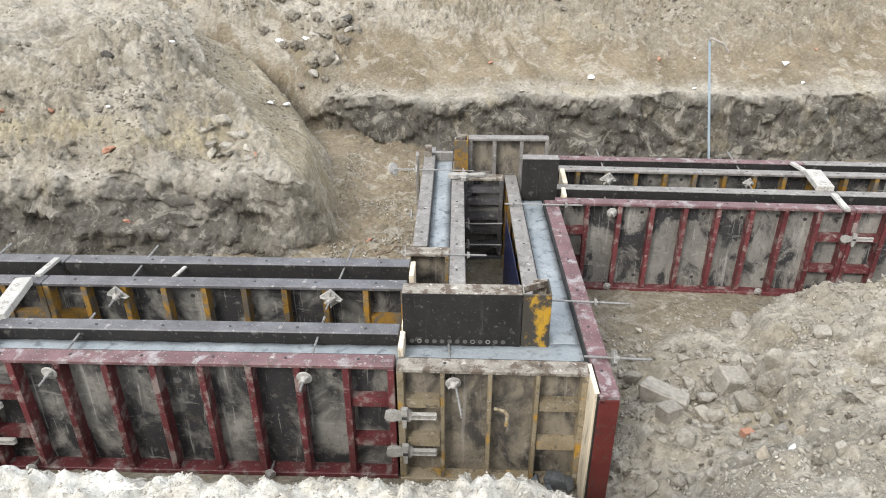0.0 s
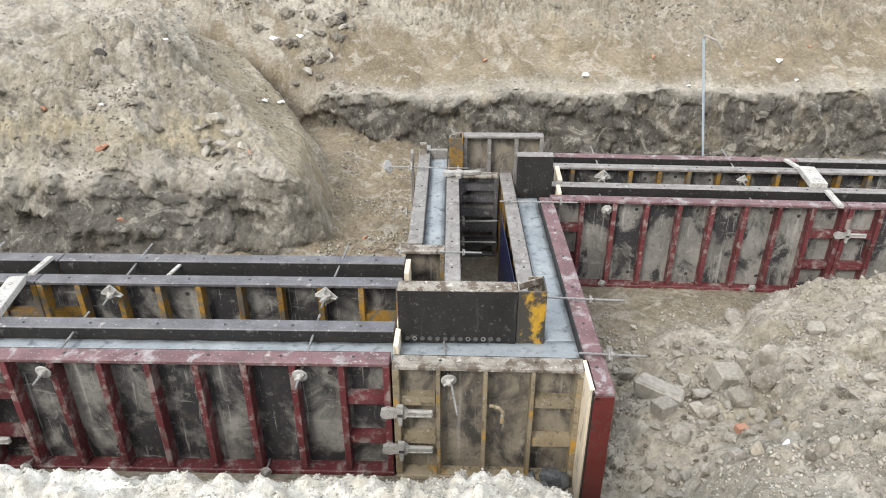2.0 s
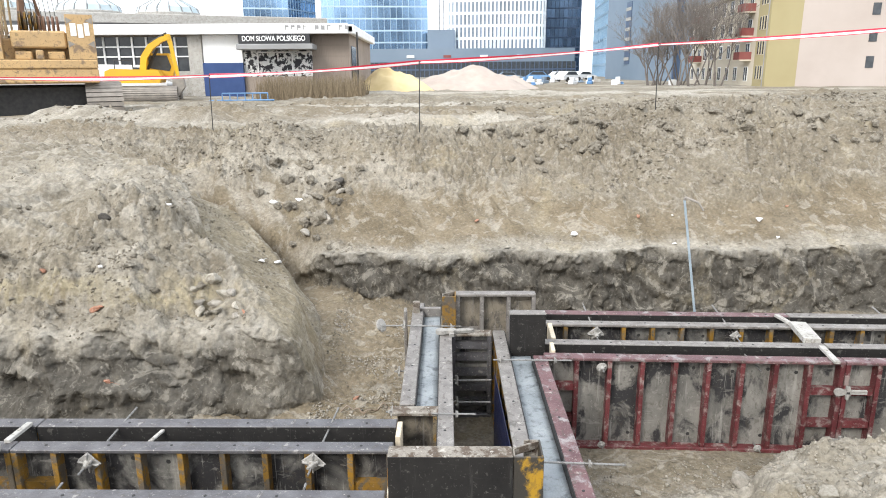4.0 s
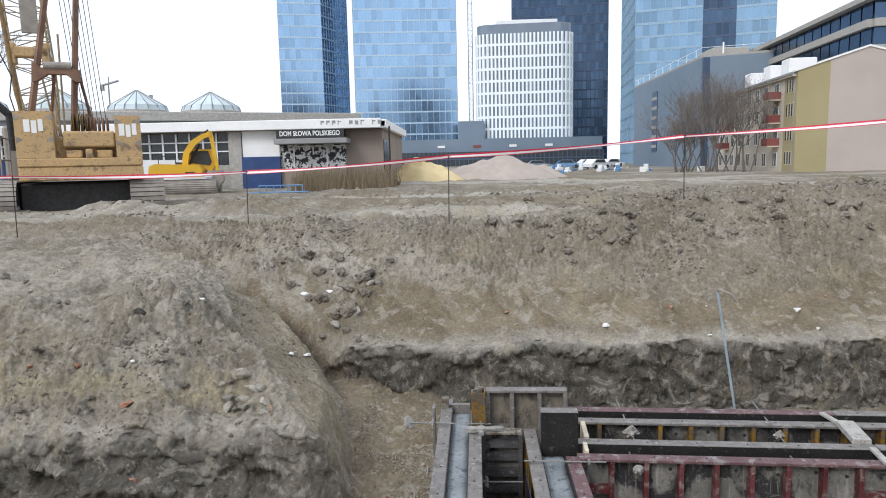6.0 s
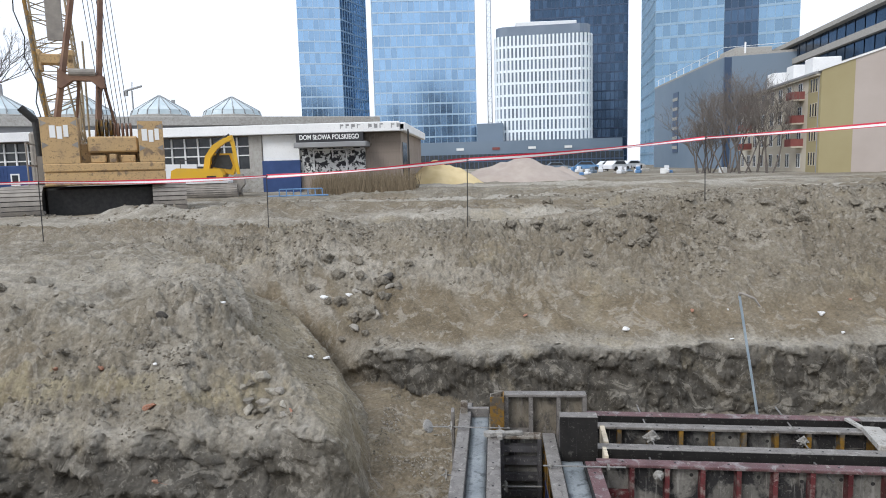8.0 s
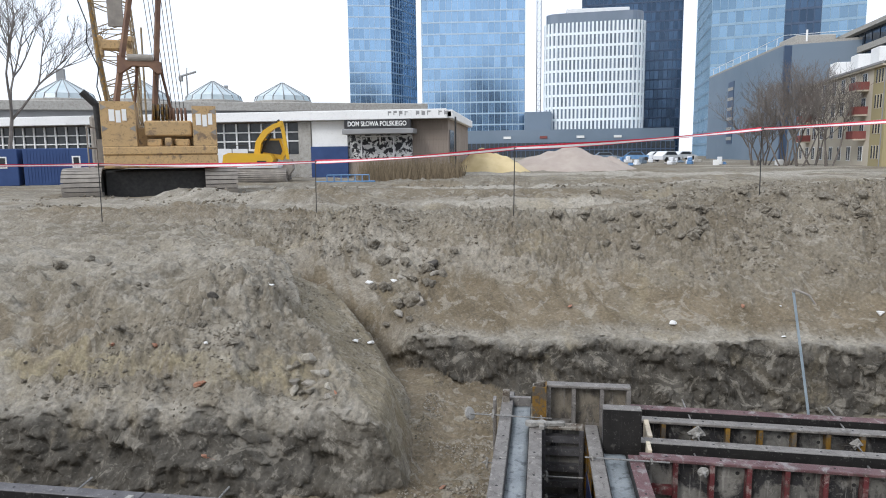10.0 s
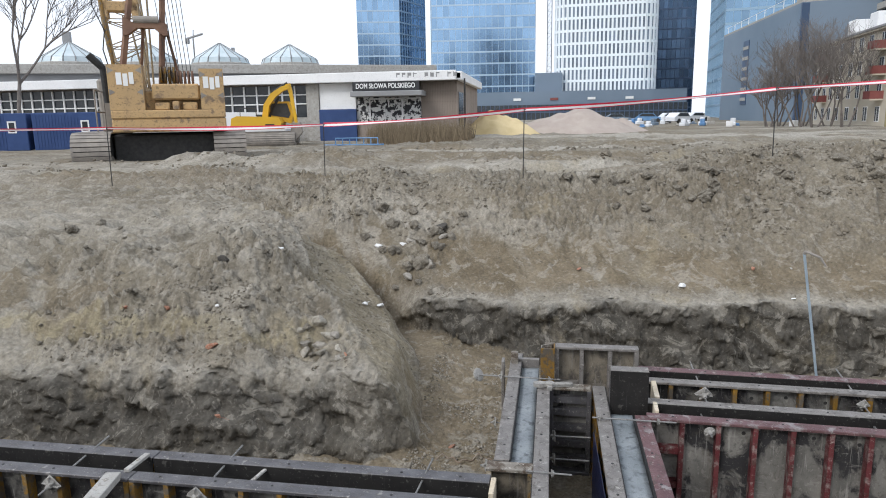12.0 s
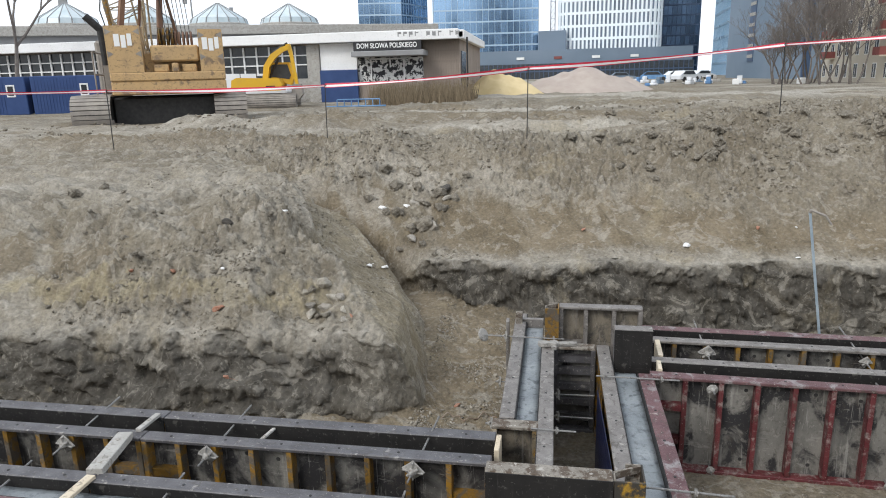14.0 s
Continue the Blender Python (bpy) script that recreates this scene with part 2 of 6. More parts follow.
BLACK = material("dark_metal", (0.02, 0.02, 0.02), (0.04, 0.038, 0.036), 8, 0.6, bump=0.1)
TAPERED = material("barrier_tape_red", (0.6, 0.03, 0.06), (0.52, 0.02, 0.05), 3, 0.45, bump=0)
TAPEWHITE = material("barrier_tape_white", (0.82, 0.8, 0.8), (0.75, 0.73, 0.74), 3, 0.45, bump=0)
CRANEYEL = material("weathered_crane_paint", (0.52, 0.345, 0.16), (0.44, 0.30, 0.15), 1.2, 0.6, c3=(0.22, 0.155, 0.10), scale3=2.8, amount3=0.40, bump=0.1, edge3=0.05, grime=0.55)
BOOMGREY = material("dull_ochre_lattice_paint", (0.26, 0.20, 0.12), (0.33, 0.25, 0.14), 1.5, 0.6, c3=(0.16, 0.14, 0.12), scale3=4, amount3=0.42, bump=0)
CRANERUST = material("brown_crane_frame", (0.15, 0.085, 0.06), (0.23, 0.135, 0.085), 2, 0.7, bump=0.1)
EXCYEL = material("excavator_yellow", (0.68, 0.40, 0.02), (0.60, 0.36, 0.04), 1.5, 0.5, c3=(0.40, 0.29, 0.12), scale3=3, amount3=0.3, bump=0.05)
TRACKSTEEL = material("muddy_track_steel", (0.22, 0.20, 0.18), (0.32, 0.29, 0.25), 3, 0.8, bump=0.4, bump_scale=12)
WHITEPAINT = material("weathered_white_render", (0.78, 0.78, 0.77), (0.85, 0.85, 0.84), 0.8, 0.8, c3=(0.48, 0.47, 0.45), scale3=1.6, amount3=0.27, bump=0.1, edge3=0.05, grime=0.15)
BROWNWALL = material("brown_grey_cladding", (0.27, 0.22, 0.18), (0.33, 0.28, 0.24), 1.0, 0.85, c3=(0.20, 0.16, 0.13), scale3=3, amount3=0.36, bump=0.15, stretch=(1, 1, 0.25), edge3=0.05, grime=0.4)
BLUEWALL = material("blue_site_panel", (0.025, 0.055, 0.16), (0.035, 0.07, 0.19), 1.5, 0.6, bump=0.05)
SIGNBLACK = material("dark_sign_board", (0.022, 0.022, 0.025), (0.04, 0.04, 0.042), 2, 0.5, bump=0)
LETTER = material("white_lettering", (0.82, 0.82, 0.8), (0.76, 0.76, 0.74), 2, 0.6, bump=0)
GREYROOF = material("grey_roof_sheet", (0.24, 0.24, 0.24), (0.31, 0.31, 0.31), 0.5, 0.7, bump=0.05)
DARKGLASS = material("dark_window_glass", (0.03, 0.035, 0.04), (0.055, 0.06, 0.065), 2, 0.15, vary=0.4, bump=0)
SKYGLASS = material("pale_rooflight_glass", (0.42, 0.50, 0.52), (0.52, 0.58, 0.6), 1, 0.2, vary=0.12, island=True, bump=0)
BLUEGLASS = material("blue_curtain_glass", (0.25, 0.39, 0.56), (0.31, 0.45, 0.62), 0.03, 0.10, metal=0.85, vary=0.12, island=True, bump=0, spec=0.8)
MIDGLASS = material("mid_blue_curtain_glass", (0.17, 0.28, 0.40), (0.23, 0.34, 0.46), 0.03, 0.10, metal=0.85, vary=0.18, island=True, bump=0, spec=0.8)
MIDSPANDREL = material("mid_blue_spandrel", (0.24, 0.36, 0.47), (0.30, 0.42, 0.54), 0.05, 0.3, bump=0)
BLUESPANDREL = material("blue_spandrel", (0.40, 0.53, 0.66), (0.46, 0.58, 0.70), 0.05, 0.3, bump=0)
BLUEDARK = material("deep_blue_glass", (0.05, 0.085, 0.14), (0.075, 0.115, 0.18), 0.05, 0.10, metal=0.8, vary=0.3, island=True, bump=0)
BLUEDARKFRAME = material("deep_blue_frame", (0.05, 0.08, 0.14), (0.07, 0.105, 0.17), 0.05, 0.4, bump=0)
WINGLASS = material("grey_blue_window_glass", (0.16, 0.20, 0.25), (0.21, 0.25, 0.31), 0.1, 0.15, vary=0.25, island=True, bump=0)
WHITEFACADE = material("white_facade_grid", (0.86, 0.91, 0.94), (0.88, 0.93, 0.95), 0.05, 0.6, bump=0)
GREYWALL = material("blue_grey_cladding", (0.145, 0.195, 0.25), (0.185, 0.235, 0.295), 0.05, 0.5, bump=0)
APTWALL = material("beige_render", (0.50, 0.45, 0.36), (0.56, 0.51, 0.42), 0.3, 0.9, c3=(0.42, 0.36, 0.27), scale3=0.8, amount3=0.3, bump=0.05)
APTOLIVE = material("olive_render", (0.33, 0.28, 0.15), (0.37, 0.32, 0.18), 0.2, 0.9, bump=0.05)
APTPINK = material("pinkish_render", (0.42, 0.36, 0.32), (0.47, 0.41, 0.37), 0.2, 0.9, bump=0.05)
BALCONY = material("red_brown_balcony", (0.20, 0.06, 0.055), (0.25, 0.085, 0.075), 1, 0.8, bump=0)
BARK = material("bare_bark", (0.14, 0.122, 0.108), (0.20, 0.178, 0.16), 4, 0.9, bump=0.3)
DRYGRASS = material("dry_weeds", (0.15, 0.115, 0.072), (0.22, 0.175, 0.115), 3, 0.95, vary=0.35, island=True, bump=0)
SANDPILE = material("yellow_sand", (0.55, 0.43, 0.22), (0.66, 0.53, 0.30), 0.8, 0.95, bump=0.5, bump_scale=4, c3=(0.5, 0.4, 0.22), scale3=2)
GRAVELPILE = material("pinkish_gravel", (0.36, 0.30, 0.26), (0.42, 0.36, 0.31), 1, 0.95, bump=0.5, bump_scale=8)
CARWHITE = material("white_car_paint", (0.7, 0.72, 0.74), (0.75, 0.76, 0.78), 1, 0.3, bump=0)
CARBLUE = material("blue_tarpaulin", (0.10, 0.22, 0.42), (0.16, 0.3, 0.5), 1, 0.5, bump=0)


# ---------------------------------------------------------------- mesh helpers
class Shape:
    """Collects simple solids and turns them into one mesh."""

    def __init__(self):
        self.v, self.f = [], []

    def add(self, verts, faces, m=None):
        k = len(self.v)
        self.v += [tuple(m @ Vector(p)) if m else tuple(p) for p in verts]
        self.f += [tuple(i + k for i in q) for q in faces]
        return self

    def box(self, x0, y0, z0, x1, y1, z1, c=0.0, m=None):
        x0, x1, y0, y1, z0, z1 = min(x0, x1), max(x0, x1), min(y0, y1), max(y0, y1), min(z0, z1), max(z0, z1)
        if c <= 0:
            vs = [(x, y, z) for x in (x0, x1) for y in (y0, y1) for z in (z0, z1)]
            return self.add(vs, [(0, 1, 3, 2), (4, 6, 7, 5), (0, 4, 5, 1), (2, 3, 7, 6), (0, 2, 6, 4), (1, 5, 7, 3)], m)
        c = min(c, (x1 - x0) / 3, (y1 - y0) / 3, (z1 - z0) / 3)
        bm = bmesh.new()
        bmesh.ops.create_cube(bm, size=1)
        for v in bm.verts:
            v.co = Vector(((x0 + x1) / 2 + v.co.x * (x1 - x0), (y0 + y1) / 2 + v.co.y * (y1 - y0), (z0 + z1) / 2 + v.co.z * (z1 - z0)))
        bmesh.ops.bevel(bm, geom=bm.edges[:], offset=c, segments=1, affect="EDGES")
        bm.verts.index_update()
        self.add([v.co[:] for v in bm.verts], [[v.index for v in f.verts] for f in bm.faces], m)
        bm.free()
        return self

    def rod(self, a, b, r, r2=None, n=8):
        a, b = Vector(a), Vector(b)
        r2 = r if r2 is None else r2
        q = (b - a).to_track_quat("Z", "Y").to_matrix()
        vs = []
        for p, rr in ((a, r), (b, r2)):
            vs += [p + q @ Vector((rr * math.cos(2 * math.pi * i / n), rr * math.sin(2 * math.pi * i / n), 0)) for i in range(n)]
        fs = [(i, (i + 1) % n, n + (i + 1) % n, n + i) for i in range(n)] + [tuple(range(n - 1, -1, -1)), tuple(range(n, 2 * n))]
        return self.add(vs, fs)

    def prism(self, outline, y0, y1, m=None):
        """An outline in x and z, drawn out along y."""
        n = len(outline)
        vs = [(x, y0, z) for x, z in outline] + [(x, y1, z) for x, z in outline]
        fs = [(i, (i + 1) % n, n + (i + 1) % n, n + i) for i in range(n)] + [tuple(range(n - 1, -1, -1)), tuple(range(n, 2 * n))]
        return self.add(vs, fs, m)

    def lathe(self, profile, n=16, m=None):
        vs, k = [], len(profile)
        for i in range(n):
            a = 2 * math.pi * i / n
            vs += [(r * math.cos(a), r * math.sin(a), z) for r, z in profile]
        fs = [(i * k + j, ((i + 1) % n) * k + j, ((i + 1) % n) * k + j + 1, i * k + j + 1) for i in range(n) for j in range(k - 1)]
        return self.add(vs, fs, m)

    def mesh(self, name, mat, smooth=False):
        me = bpy.data.meshes.new(name)
        me.from_pydata(self.v, [], self.f)
        bm = bmesh.new()
        bm.from_mesh(me)
        bmesh.ops.recalc_face_normals(bm, faces=bm.faces[:])
        bm.to_mesh(me)
        bm.free()
        me.materials.append(mat)
        if smooth:
            for p in me.polygons:
                p.use_smooth = True
        return me


def part(name, shape, mat, parent, label="", m=None, smooth=False):
    me = shape if isinstance(shape, bpy.types.Mesh) else shape.mesh(name, mat, smooth)
    ob = new(name, me)
    ob.parent = parent
    if m:
        ob.matrix_local = m
    return tagged(ob, label)


def thing(name, label, category, m=None, group="", kind=""):
    ob = new(name)
    ob.empty_display_size = 0.2
    if m:
        ob.matrix_world = m
    return tagged(ob, label, category, group, kind)


def solo(name, shape, mat, label, category="", group="", kind="", m=None, smooth=False):
    ob = new(name, shape if isinstance(shape, bpy.types.Mesh) else shape.mesh(name, mat, smooth))
    if m:
        ob.matrix_world = m
    return tagged(ob, label, category, group, kind)


# ---------------------------------------------------------------- ground
def value_noise(x, y, seed=0):
    xi, yi = np.floor(x).astype(np.int64), np.floor(y).astype(np.int64)
    fx, fy = x - xi, y - yi
    fx, fy = fx * fx * (3 - 2 * fx), fy * fy * (3 - 2 * fy)

    def h(a, b):
        k = (a * 374761393 + b * 668265263 + seed * 982451653) & 0x7FFFFFFF
        k = ((k ^ (k >> 13)) * 1274126177) & 0x7FFFFFFF
        return ((k ^ (k >> 16)) & 0xFFFF) / 65535.0

    return (h(xi, yi) * (1 - fx) + h(xi + 1, yi) * fx) * (1 - fy) + (h(xi, yi + 1) * (1 - fx) + h(xi + 1, yi + 1) * fx) * fy


def fbm(x, y, scale, octaves, seed=0, gain=0.5):
    total, amp, norm = 0, 1.0, 0
    for o in range(octaves):
        total = total + amp * (value_noise(x * scale + 17.3 * o, y * scale - 9.1 * o, seed + o) - 0.5)
        norm += amp
        amp *= gain
        scale *= 2.03
    return total * 2 / norm


def smooth(a, b, x):
    t = np.clip((x - a) / (b - a), 0, 1)
    return t * t * (3 - 2 * t)


def cells(i, j, seed):
    k = (i * 374761393 + j * 668265263 + seed * 982451653) & 0x7FFFFFFF
    k = ((k ^ (k >> 13)) * 1274126177) & 0x7FFFFFFF
    return ((k ^ (k >> 16)) & 0xFFFF) / 65535.0


def clods(x, y, size, seed, share=0.7):
    """Crumbs of earth of about that size, flat-topped and uneven, as a height."""
    wx, wy = fbm(x, y, 0.9 / size, 2, seed + 1), fbm(x, y, 0.9 / size, 2, seed + 2)
    u, v = x / size + 0.45 * wx, y / size + 0.45 * wy
    iu, iv = np.floor(u).astype(np.int64), np.floor(v).astype(np.int64)
    best = np.zeros_like(u)
    for dx in (-1, 0, 1):
        for dy in (-1, 0, 1):
            a, b = iu + dx, iv + dy
            px, py = a + cells(a, b, seed + 3), b + cells(a, b, seed + 4)
            r = np.where(cells(a, b, seed + 5) < share, 0.32 + 0.55 * cells(a, b, seed + 6), 0.001)
            turn = 6.28 * cells(a, b, seed + 7)
            c, s = np.cos(turn), np.sin(turn)
            ex, ey = ((u - px) * c + (v - py) * s) / r, ((v - py) * c - (u - px) * s) / (r * 0.72)
            lean = 1 + 0.45 * ex * (cells(a, b, seed + 8) - 0.5)
            best = np.maximum(best, np.clip(1.25 * (1 - np.maximum(np.abs(ex), np.maximum(np.abs(ey), 0.72 * (np.abs(ex) + np.abs(ey))))), 0, 0.8) * lean * r)
    return best * size


def ground_height(x, y):
    """Height of the ground, and how much it is cut face, pale crust, damp bare sand or yellow sand."""
    x, y = np.asarray(x, float), np.asarray(y, float)
    big, med, small = fbm(x, y, 0.5, 3, 3), fbm(x, y, 1.7, 4, 11), fbm(x, y, 7.0, 3, 23, 0.6)
    fold = np.abs(fbm(x, y, 2.4, 4, 151, 0.55))
    c1, c2, c3 = clods(x, y, 0.20, 501, 0.55), clods(x, y, 0.095, 511, 0.6), clods(x, y, 0.05, 521, 0.6)
    crumbs = 0.55 * c1 + 0.75 * c2 + 0.8 * c3
    loose_patch = smooth(-0.12, 0.18, fbm(x, y, 0.8, 3, 201))
    # trench floor
    floor = 0.03 * med + 0.012 * small + 0.28 * smooth(7.5, 10.2, y) * smooth(0.6, -0.8, x) + 0.12 * smooth(-0.9, -1.5, x) * smooth(6.4, 7.2, y) + 0.35 * c3 * smooth(0.0, 0.2, med)
    floor = floor + (0.5 * c2 + 0.4 * c3) * smooth(0.9, 0.4, np.abs(x + 0.75)) * smooth(6.6, 7.2, y)
    # far bank
    lip_y = 10.25 + 0.16 * fbm(x, y * 0, 0.8, 2, 5) + 0.06 * fbm(x, y, 3.0, 3, 6) + 0.40 * smooth(-1.2, -2.3, x)
    lip_z = 0.98 + 0.06 * fbm(x, y * 0, 0.9, 3, 8)
    s = y - lip_y
    crest = 2.5 + 0.45 * smooth(0.5, 5.5, x) + 0.1 * smooth(-3, -8, x)
    rise = smooth(0.0, 3.6, s) * 0.55 + np.clip(s / 3.3, 0, 1) * 0.45
    far = lip_z * smooth(-0.24, 0.05, s) + (crest - lip_z) * rise
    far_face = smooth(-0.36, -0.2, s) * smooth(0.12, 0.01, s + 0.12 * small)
    tip = 1.55 + 0.35 * fbm(x, y * 0, 0.9, 3, 211) + 0.35 * med - 0.45 * smooth(0.5, 5.0, x)
    loose = smooth(tip - 0.12, tip + 0.16, s) * smooth(5.5, 4.0, s)
    far = far + 0.10 * loose * (1 - smooth(tip, tip + 0.7, s))
    # plateau beyond the crest
    beyond = np.clip((y - 14.5) / 12.0, 0, 1)
    level = 2.42 + 0.04 * smooth(-4, -12, x) * smooth(60, 20, y)
    far = far * (1 - beyond) + level * beyond + np.where(y > 13.2, (0.14 * fbm(x, y, 0.28, 4, 31) + 0.24 * np.abs(fbm(x * 0.35, y, 0.55, 4, 33, 0.6))) * smooth(13.2, 15, y) * smooth(90, 40, y), 0)
    tracks = np.sin((y - 0.16 * x) * 1.5 + 1.6 * fbm(x, y, 0.16, 2, 141))
    far = far + smooth(14.6, 15.6, y) * smooth(60, 30, y) * smooth(-8.5, -4.5, x) * (0.20 * smooth(0.2, 0.75, tracks + 0.5 * med) - 0.10 * smooth(-0.2, -0.7, tracks))
    far = far + 0.26 * np.exp(-((y - 17.8 - 0.03 * x) / 0.75) ** 2) * smooth(-3.0, -5.0, x) * smooth(-11, -9, x) * (1 + 0.7 * med) + 0.20 * np.exp(-((y - 14.6 - 0.03 * x) / 0.8) ** 2) * smooth(1.5, 4, x)
    far = far + 0.42 * np.exp(-(((x + 3.15) / 0.75) ** 2 + ((y - 13.5) / 0.65) ** 2)) + 0.18 * np.exp(-(((x + 1.3) / 0.4) ** 2 + ((y - 13.3) / 0.5) ** 2))
    far = far + smooth(0.02, 0.4, s) * (0.06 * med + 0.02 * small)
    scrape = fbm(x * 1.0 + 0.55 * y, y * 0.12, 5.0, 3, 231)
    far = far + 0.035 * scrape * smooth(0.1, 0.5, s) * (1 - loose) * smooth(3, 2, s)
    far = far + loose * (1.7 * crumbs * (0.5 + 0.5 * loose_patch) + 0.10 * (0.35 - fold)) + smooth(0.0, 0.25, s) * smooth(0.8, 0.2, s) * (0.5 * c2 + 0.5 * c3) + 0.5 * c3 * smooth(0.05, 0.3, s) * smooth(0.05, 0.25, med)
    far = far + smooth(14.2, 15.2, y) * smooth(45, 25, y) * (0.6 * c1 + 0.4 * c2) * loose_patch * smooth(-0.3, 0.4, tracks) * smooth(-9, -5, x)
    # mound on the near side of the gully
    front_y = 7.02 + 0.24 * fbm(x, y * 0, 0.8, 2, 41) + 0.07 * fbm(x, y, 2.6, 3, 43) + 0.22 * np.exp(-((x + 1.25) / 0.35) ** 2) + 0.16 * smooth(-4.35, -4.7, x)
    s1 = y - front_y
    front = (0.84 + 0.16 * fbm(x, y * 0.4, 1.1, 3, 45)) * smooth(-0.36, 0.12, s1 + 0.12 * med) + 0.64 * np.clip(s1, 0, 1.9) + 0.12 * np.clip(s1 - 1.9, 0, None)
    ledge = s1 + 0.10 * med
    front = front + 0.10 * smooth(0.50, 0.57, ledge) * smooth(-2.4, -2.8, x) + 0.13 * smooth(1.40, 1.52, s1 + 0.5 * med) * smooth(-0.1, 0.15, fbm(x, y, 0.7, 2, 47)) - 0.07 * smooth(0.15, 0.5, ledge) * smooth(-2.4, -2.8, x)
    gully_x = np.interp(y, [6.5, 7.3, 8.2, 9.6, 10.4, 11.3, 12.2, 14.0], [-1.36, -1.30, -1.42, -1.78, -2.3, -3.4, -5.2, -9.0])
    s2 = (gully_x - x + 0.05 * fbm(x, y, 1.4, 3, 55)) * 0.9
    gully_z = np.interp(y, [7, 9, 9.8, 10.6, 11.3, 12.6], [0.05, 0.28, 0.55, 1.02, 1.40, 2.25])
    side = gully_z + 0.58 * smooth(-0.05, 0.30, s2) * smooth(9.6, 8.2, y) + 0.70 * np.clip(s2, 0, None) - 3.0 * np.clip(-s2, 0, 1)
    shelf = s2 + 0.16 * med + 0.06 * small
    side = side + 0.26 * smooth(1.30, 1.40, shelf) * smooth(7.7, 8.3, y) + 0.5 * np.clip(shelf - 1.45, 0, None)
    mound = np.minimum(front, side)
    top = 2.46 + 0.05 * big
    mound = top - np.logaddexp(0, (top - mound) * 18) / 18
    plane = smooth(-0.02, 0.12, s2) * smooth(1.42, 1.32, shelf) * smooth(0.0, 0.16, front - side + 0.08 * med) * smooth(12.5, 11, y)
    on_slope = smooth(0.0, 0.3, s1)
    scarp = smooth(1.2, 1.45, s1) * smooth(2.0, 1.6, s1)
    mound = mound + on_slope * ((1 - 0.75 * plane) * (0.08 * med + 0.05 * small - 0.13 * fold * loose_patch) + 0.02 * fbm(x + 0.8 * y, (y - x) * 0.15, 4.0, 3, 233) * plane)
    mound = mound + on_slope * (1 - 0.9 * plane) * (0.17 * (0.28 - np.abs(fbm(x * 0.5 + 0.2 * y, y * 1.6, 1.3, 4, 271))) + 0.06 * smooth(0.05, 0.12, fbm(x * 0.7, y * 1.5, 1.6, 3, 277)))
    mound = mound + on_slope * (1 - 0.92 * plane) * crumbs * (0.45 + 0.9 * loose_patch + 0.5 * scarp) * (1 - 0.65 * smooth(1.9, 2.4, s1)) + 0.4 * plane * c3 * smooth(0.1, 0.25, med)
    # heavier to the left: the undercut hollow's darkness is put into the soil colour
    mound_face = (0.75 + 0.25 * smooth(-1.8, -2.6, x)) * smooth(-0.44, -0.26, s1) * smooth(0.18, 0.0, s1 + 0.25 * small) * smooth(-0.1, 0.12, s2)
    # near bank with the heap of rubble
    bank_toe = 3.40 - 0.28 * smooth(0.35, 0.8, x) * smooth(1.7, 1.3, x) + 0.45 * np.clip(x - 1.4, 0, None) + 0.10 * fbm(x, y * 0, 1.2, 3, 61)
    near_edge = 1.22 + 0.06 * np.exp(-((x + 1.05) / 0.35) ** 2) + 0.10 * np.exp(-((x + 2.0) / 0.3) ** 2) - 0.07 * smooth(0.1, 0.5, x) + 0.10 * fbm(x, y, 1.1, 3, 71)
    bank = np.minimum(1.15 * (bank_toe - y), near_edge + 0.30 * np.clip(2.45 - y, 0, None))
    toe = np.interp(x, [-6, 1.15, 1.5, 1.7, 2.13, 2.85, 3.2, 5, 8], [3.0, 3.6, 4.7, 4.95, 5.35, 5.5, 5.72, 5.85, 6.1]) + 0.08 * fbm(x, y * 0, 1.6, 3, 63)
    on_heap = smooth(1.05, 1.5, x)
    d = np.maximum(toe - y, bank_toe - y)
    slope = 0.15 + 0.16 * smooth(1.7, 3.0, x)
    shoulder = 0.20 * smooth(2.75, 3.05, x - 0.35 * (y - 5.4) + 0.3 * med) + 0.20 * smooth(3.0, 4.3, x)
    near = np.maximum(bank, (slope * (toe - y) + shoulder * smooth(0.0, 0.28, toe - y + 0.1 * small)) * on_heap)
    near = np.minimum(near, 2.05) + smooth(0, 0.3, d) * (0.07 * med + 0.03 * small + on_heap * (0.12 * fbm(x, y, 3.0, 3, 77) + (0.35 + 0.65 * loose_patch) * crumbs) + (1 - on_heap) * (0.8 * c2 + 1.0 * c3))
    near = near - 0.22 * np.exp(-(((x - 3.22) / 0.10) ** 2 + ((y - 4.05) / 0.07) ** 2))
    near_on = smooth(0.0, 0.25, d)
    line_x = np.interp(y, [9.0, 10.0, 10.7, 11.4, 12.2], [-1.30, -1.72, -2.35, -3.15, -4.2])
    channel = np.exp(-((x - line_x) / 0.28) ** 2) * smooth(9.2, 10.1, y) * smooth(12.6, 11.4, y)
    far, mound = far - 0.42 * channel, mound - 0.42 * channel
    ridge = np.exp(-((x - line_x + 0.55) / 0.13) ** 2) * smooth(8.8, 9.8, y) * smooth(11.8, 10.8, y)
    mound = mound + 0.11 * ridge * (1 + 1.5 * med)
    dump = np.exp(-(((x + 1.95) / 0.55) ** 2 + ((y - 11.6) / 0.6) ** 2))
    far = far + dump * (0.10 + 1.5 * crumbs) - 0.16 * np.exp(-(((x + 1.72) / 0.17) ** 2 + ((y - 12.22) / 0.13) ** 2))
    z = np.maximum(np.maximum(floor, near), np.maximum(far, mound))
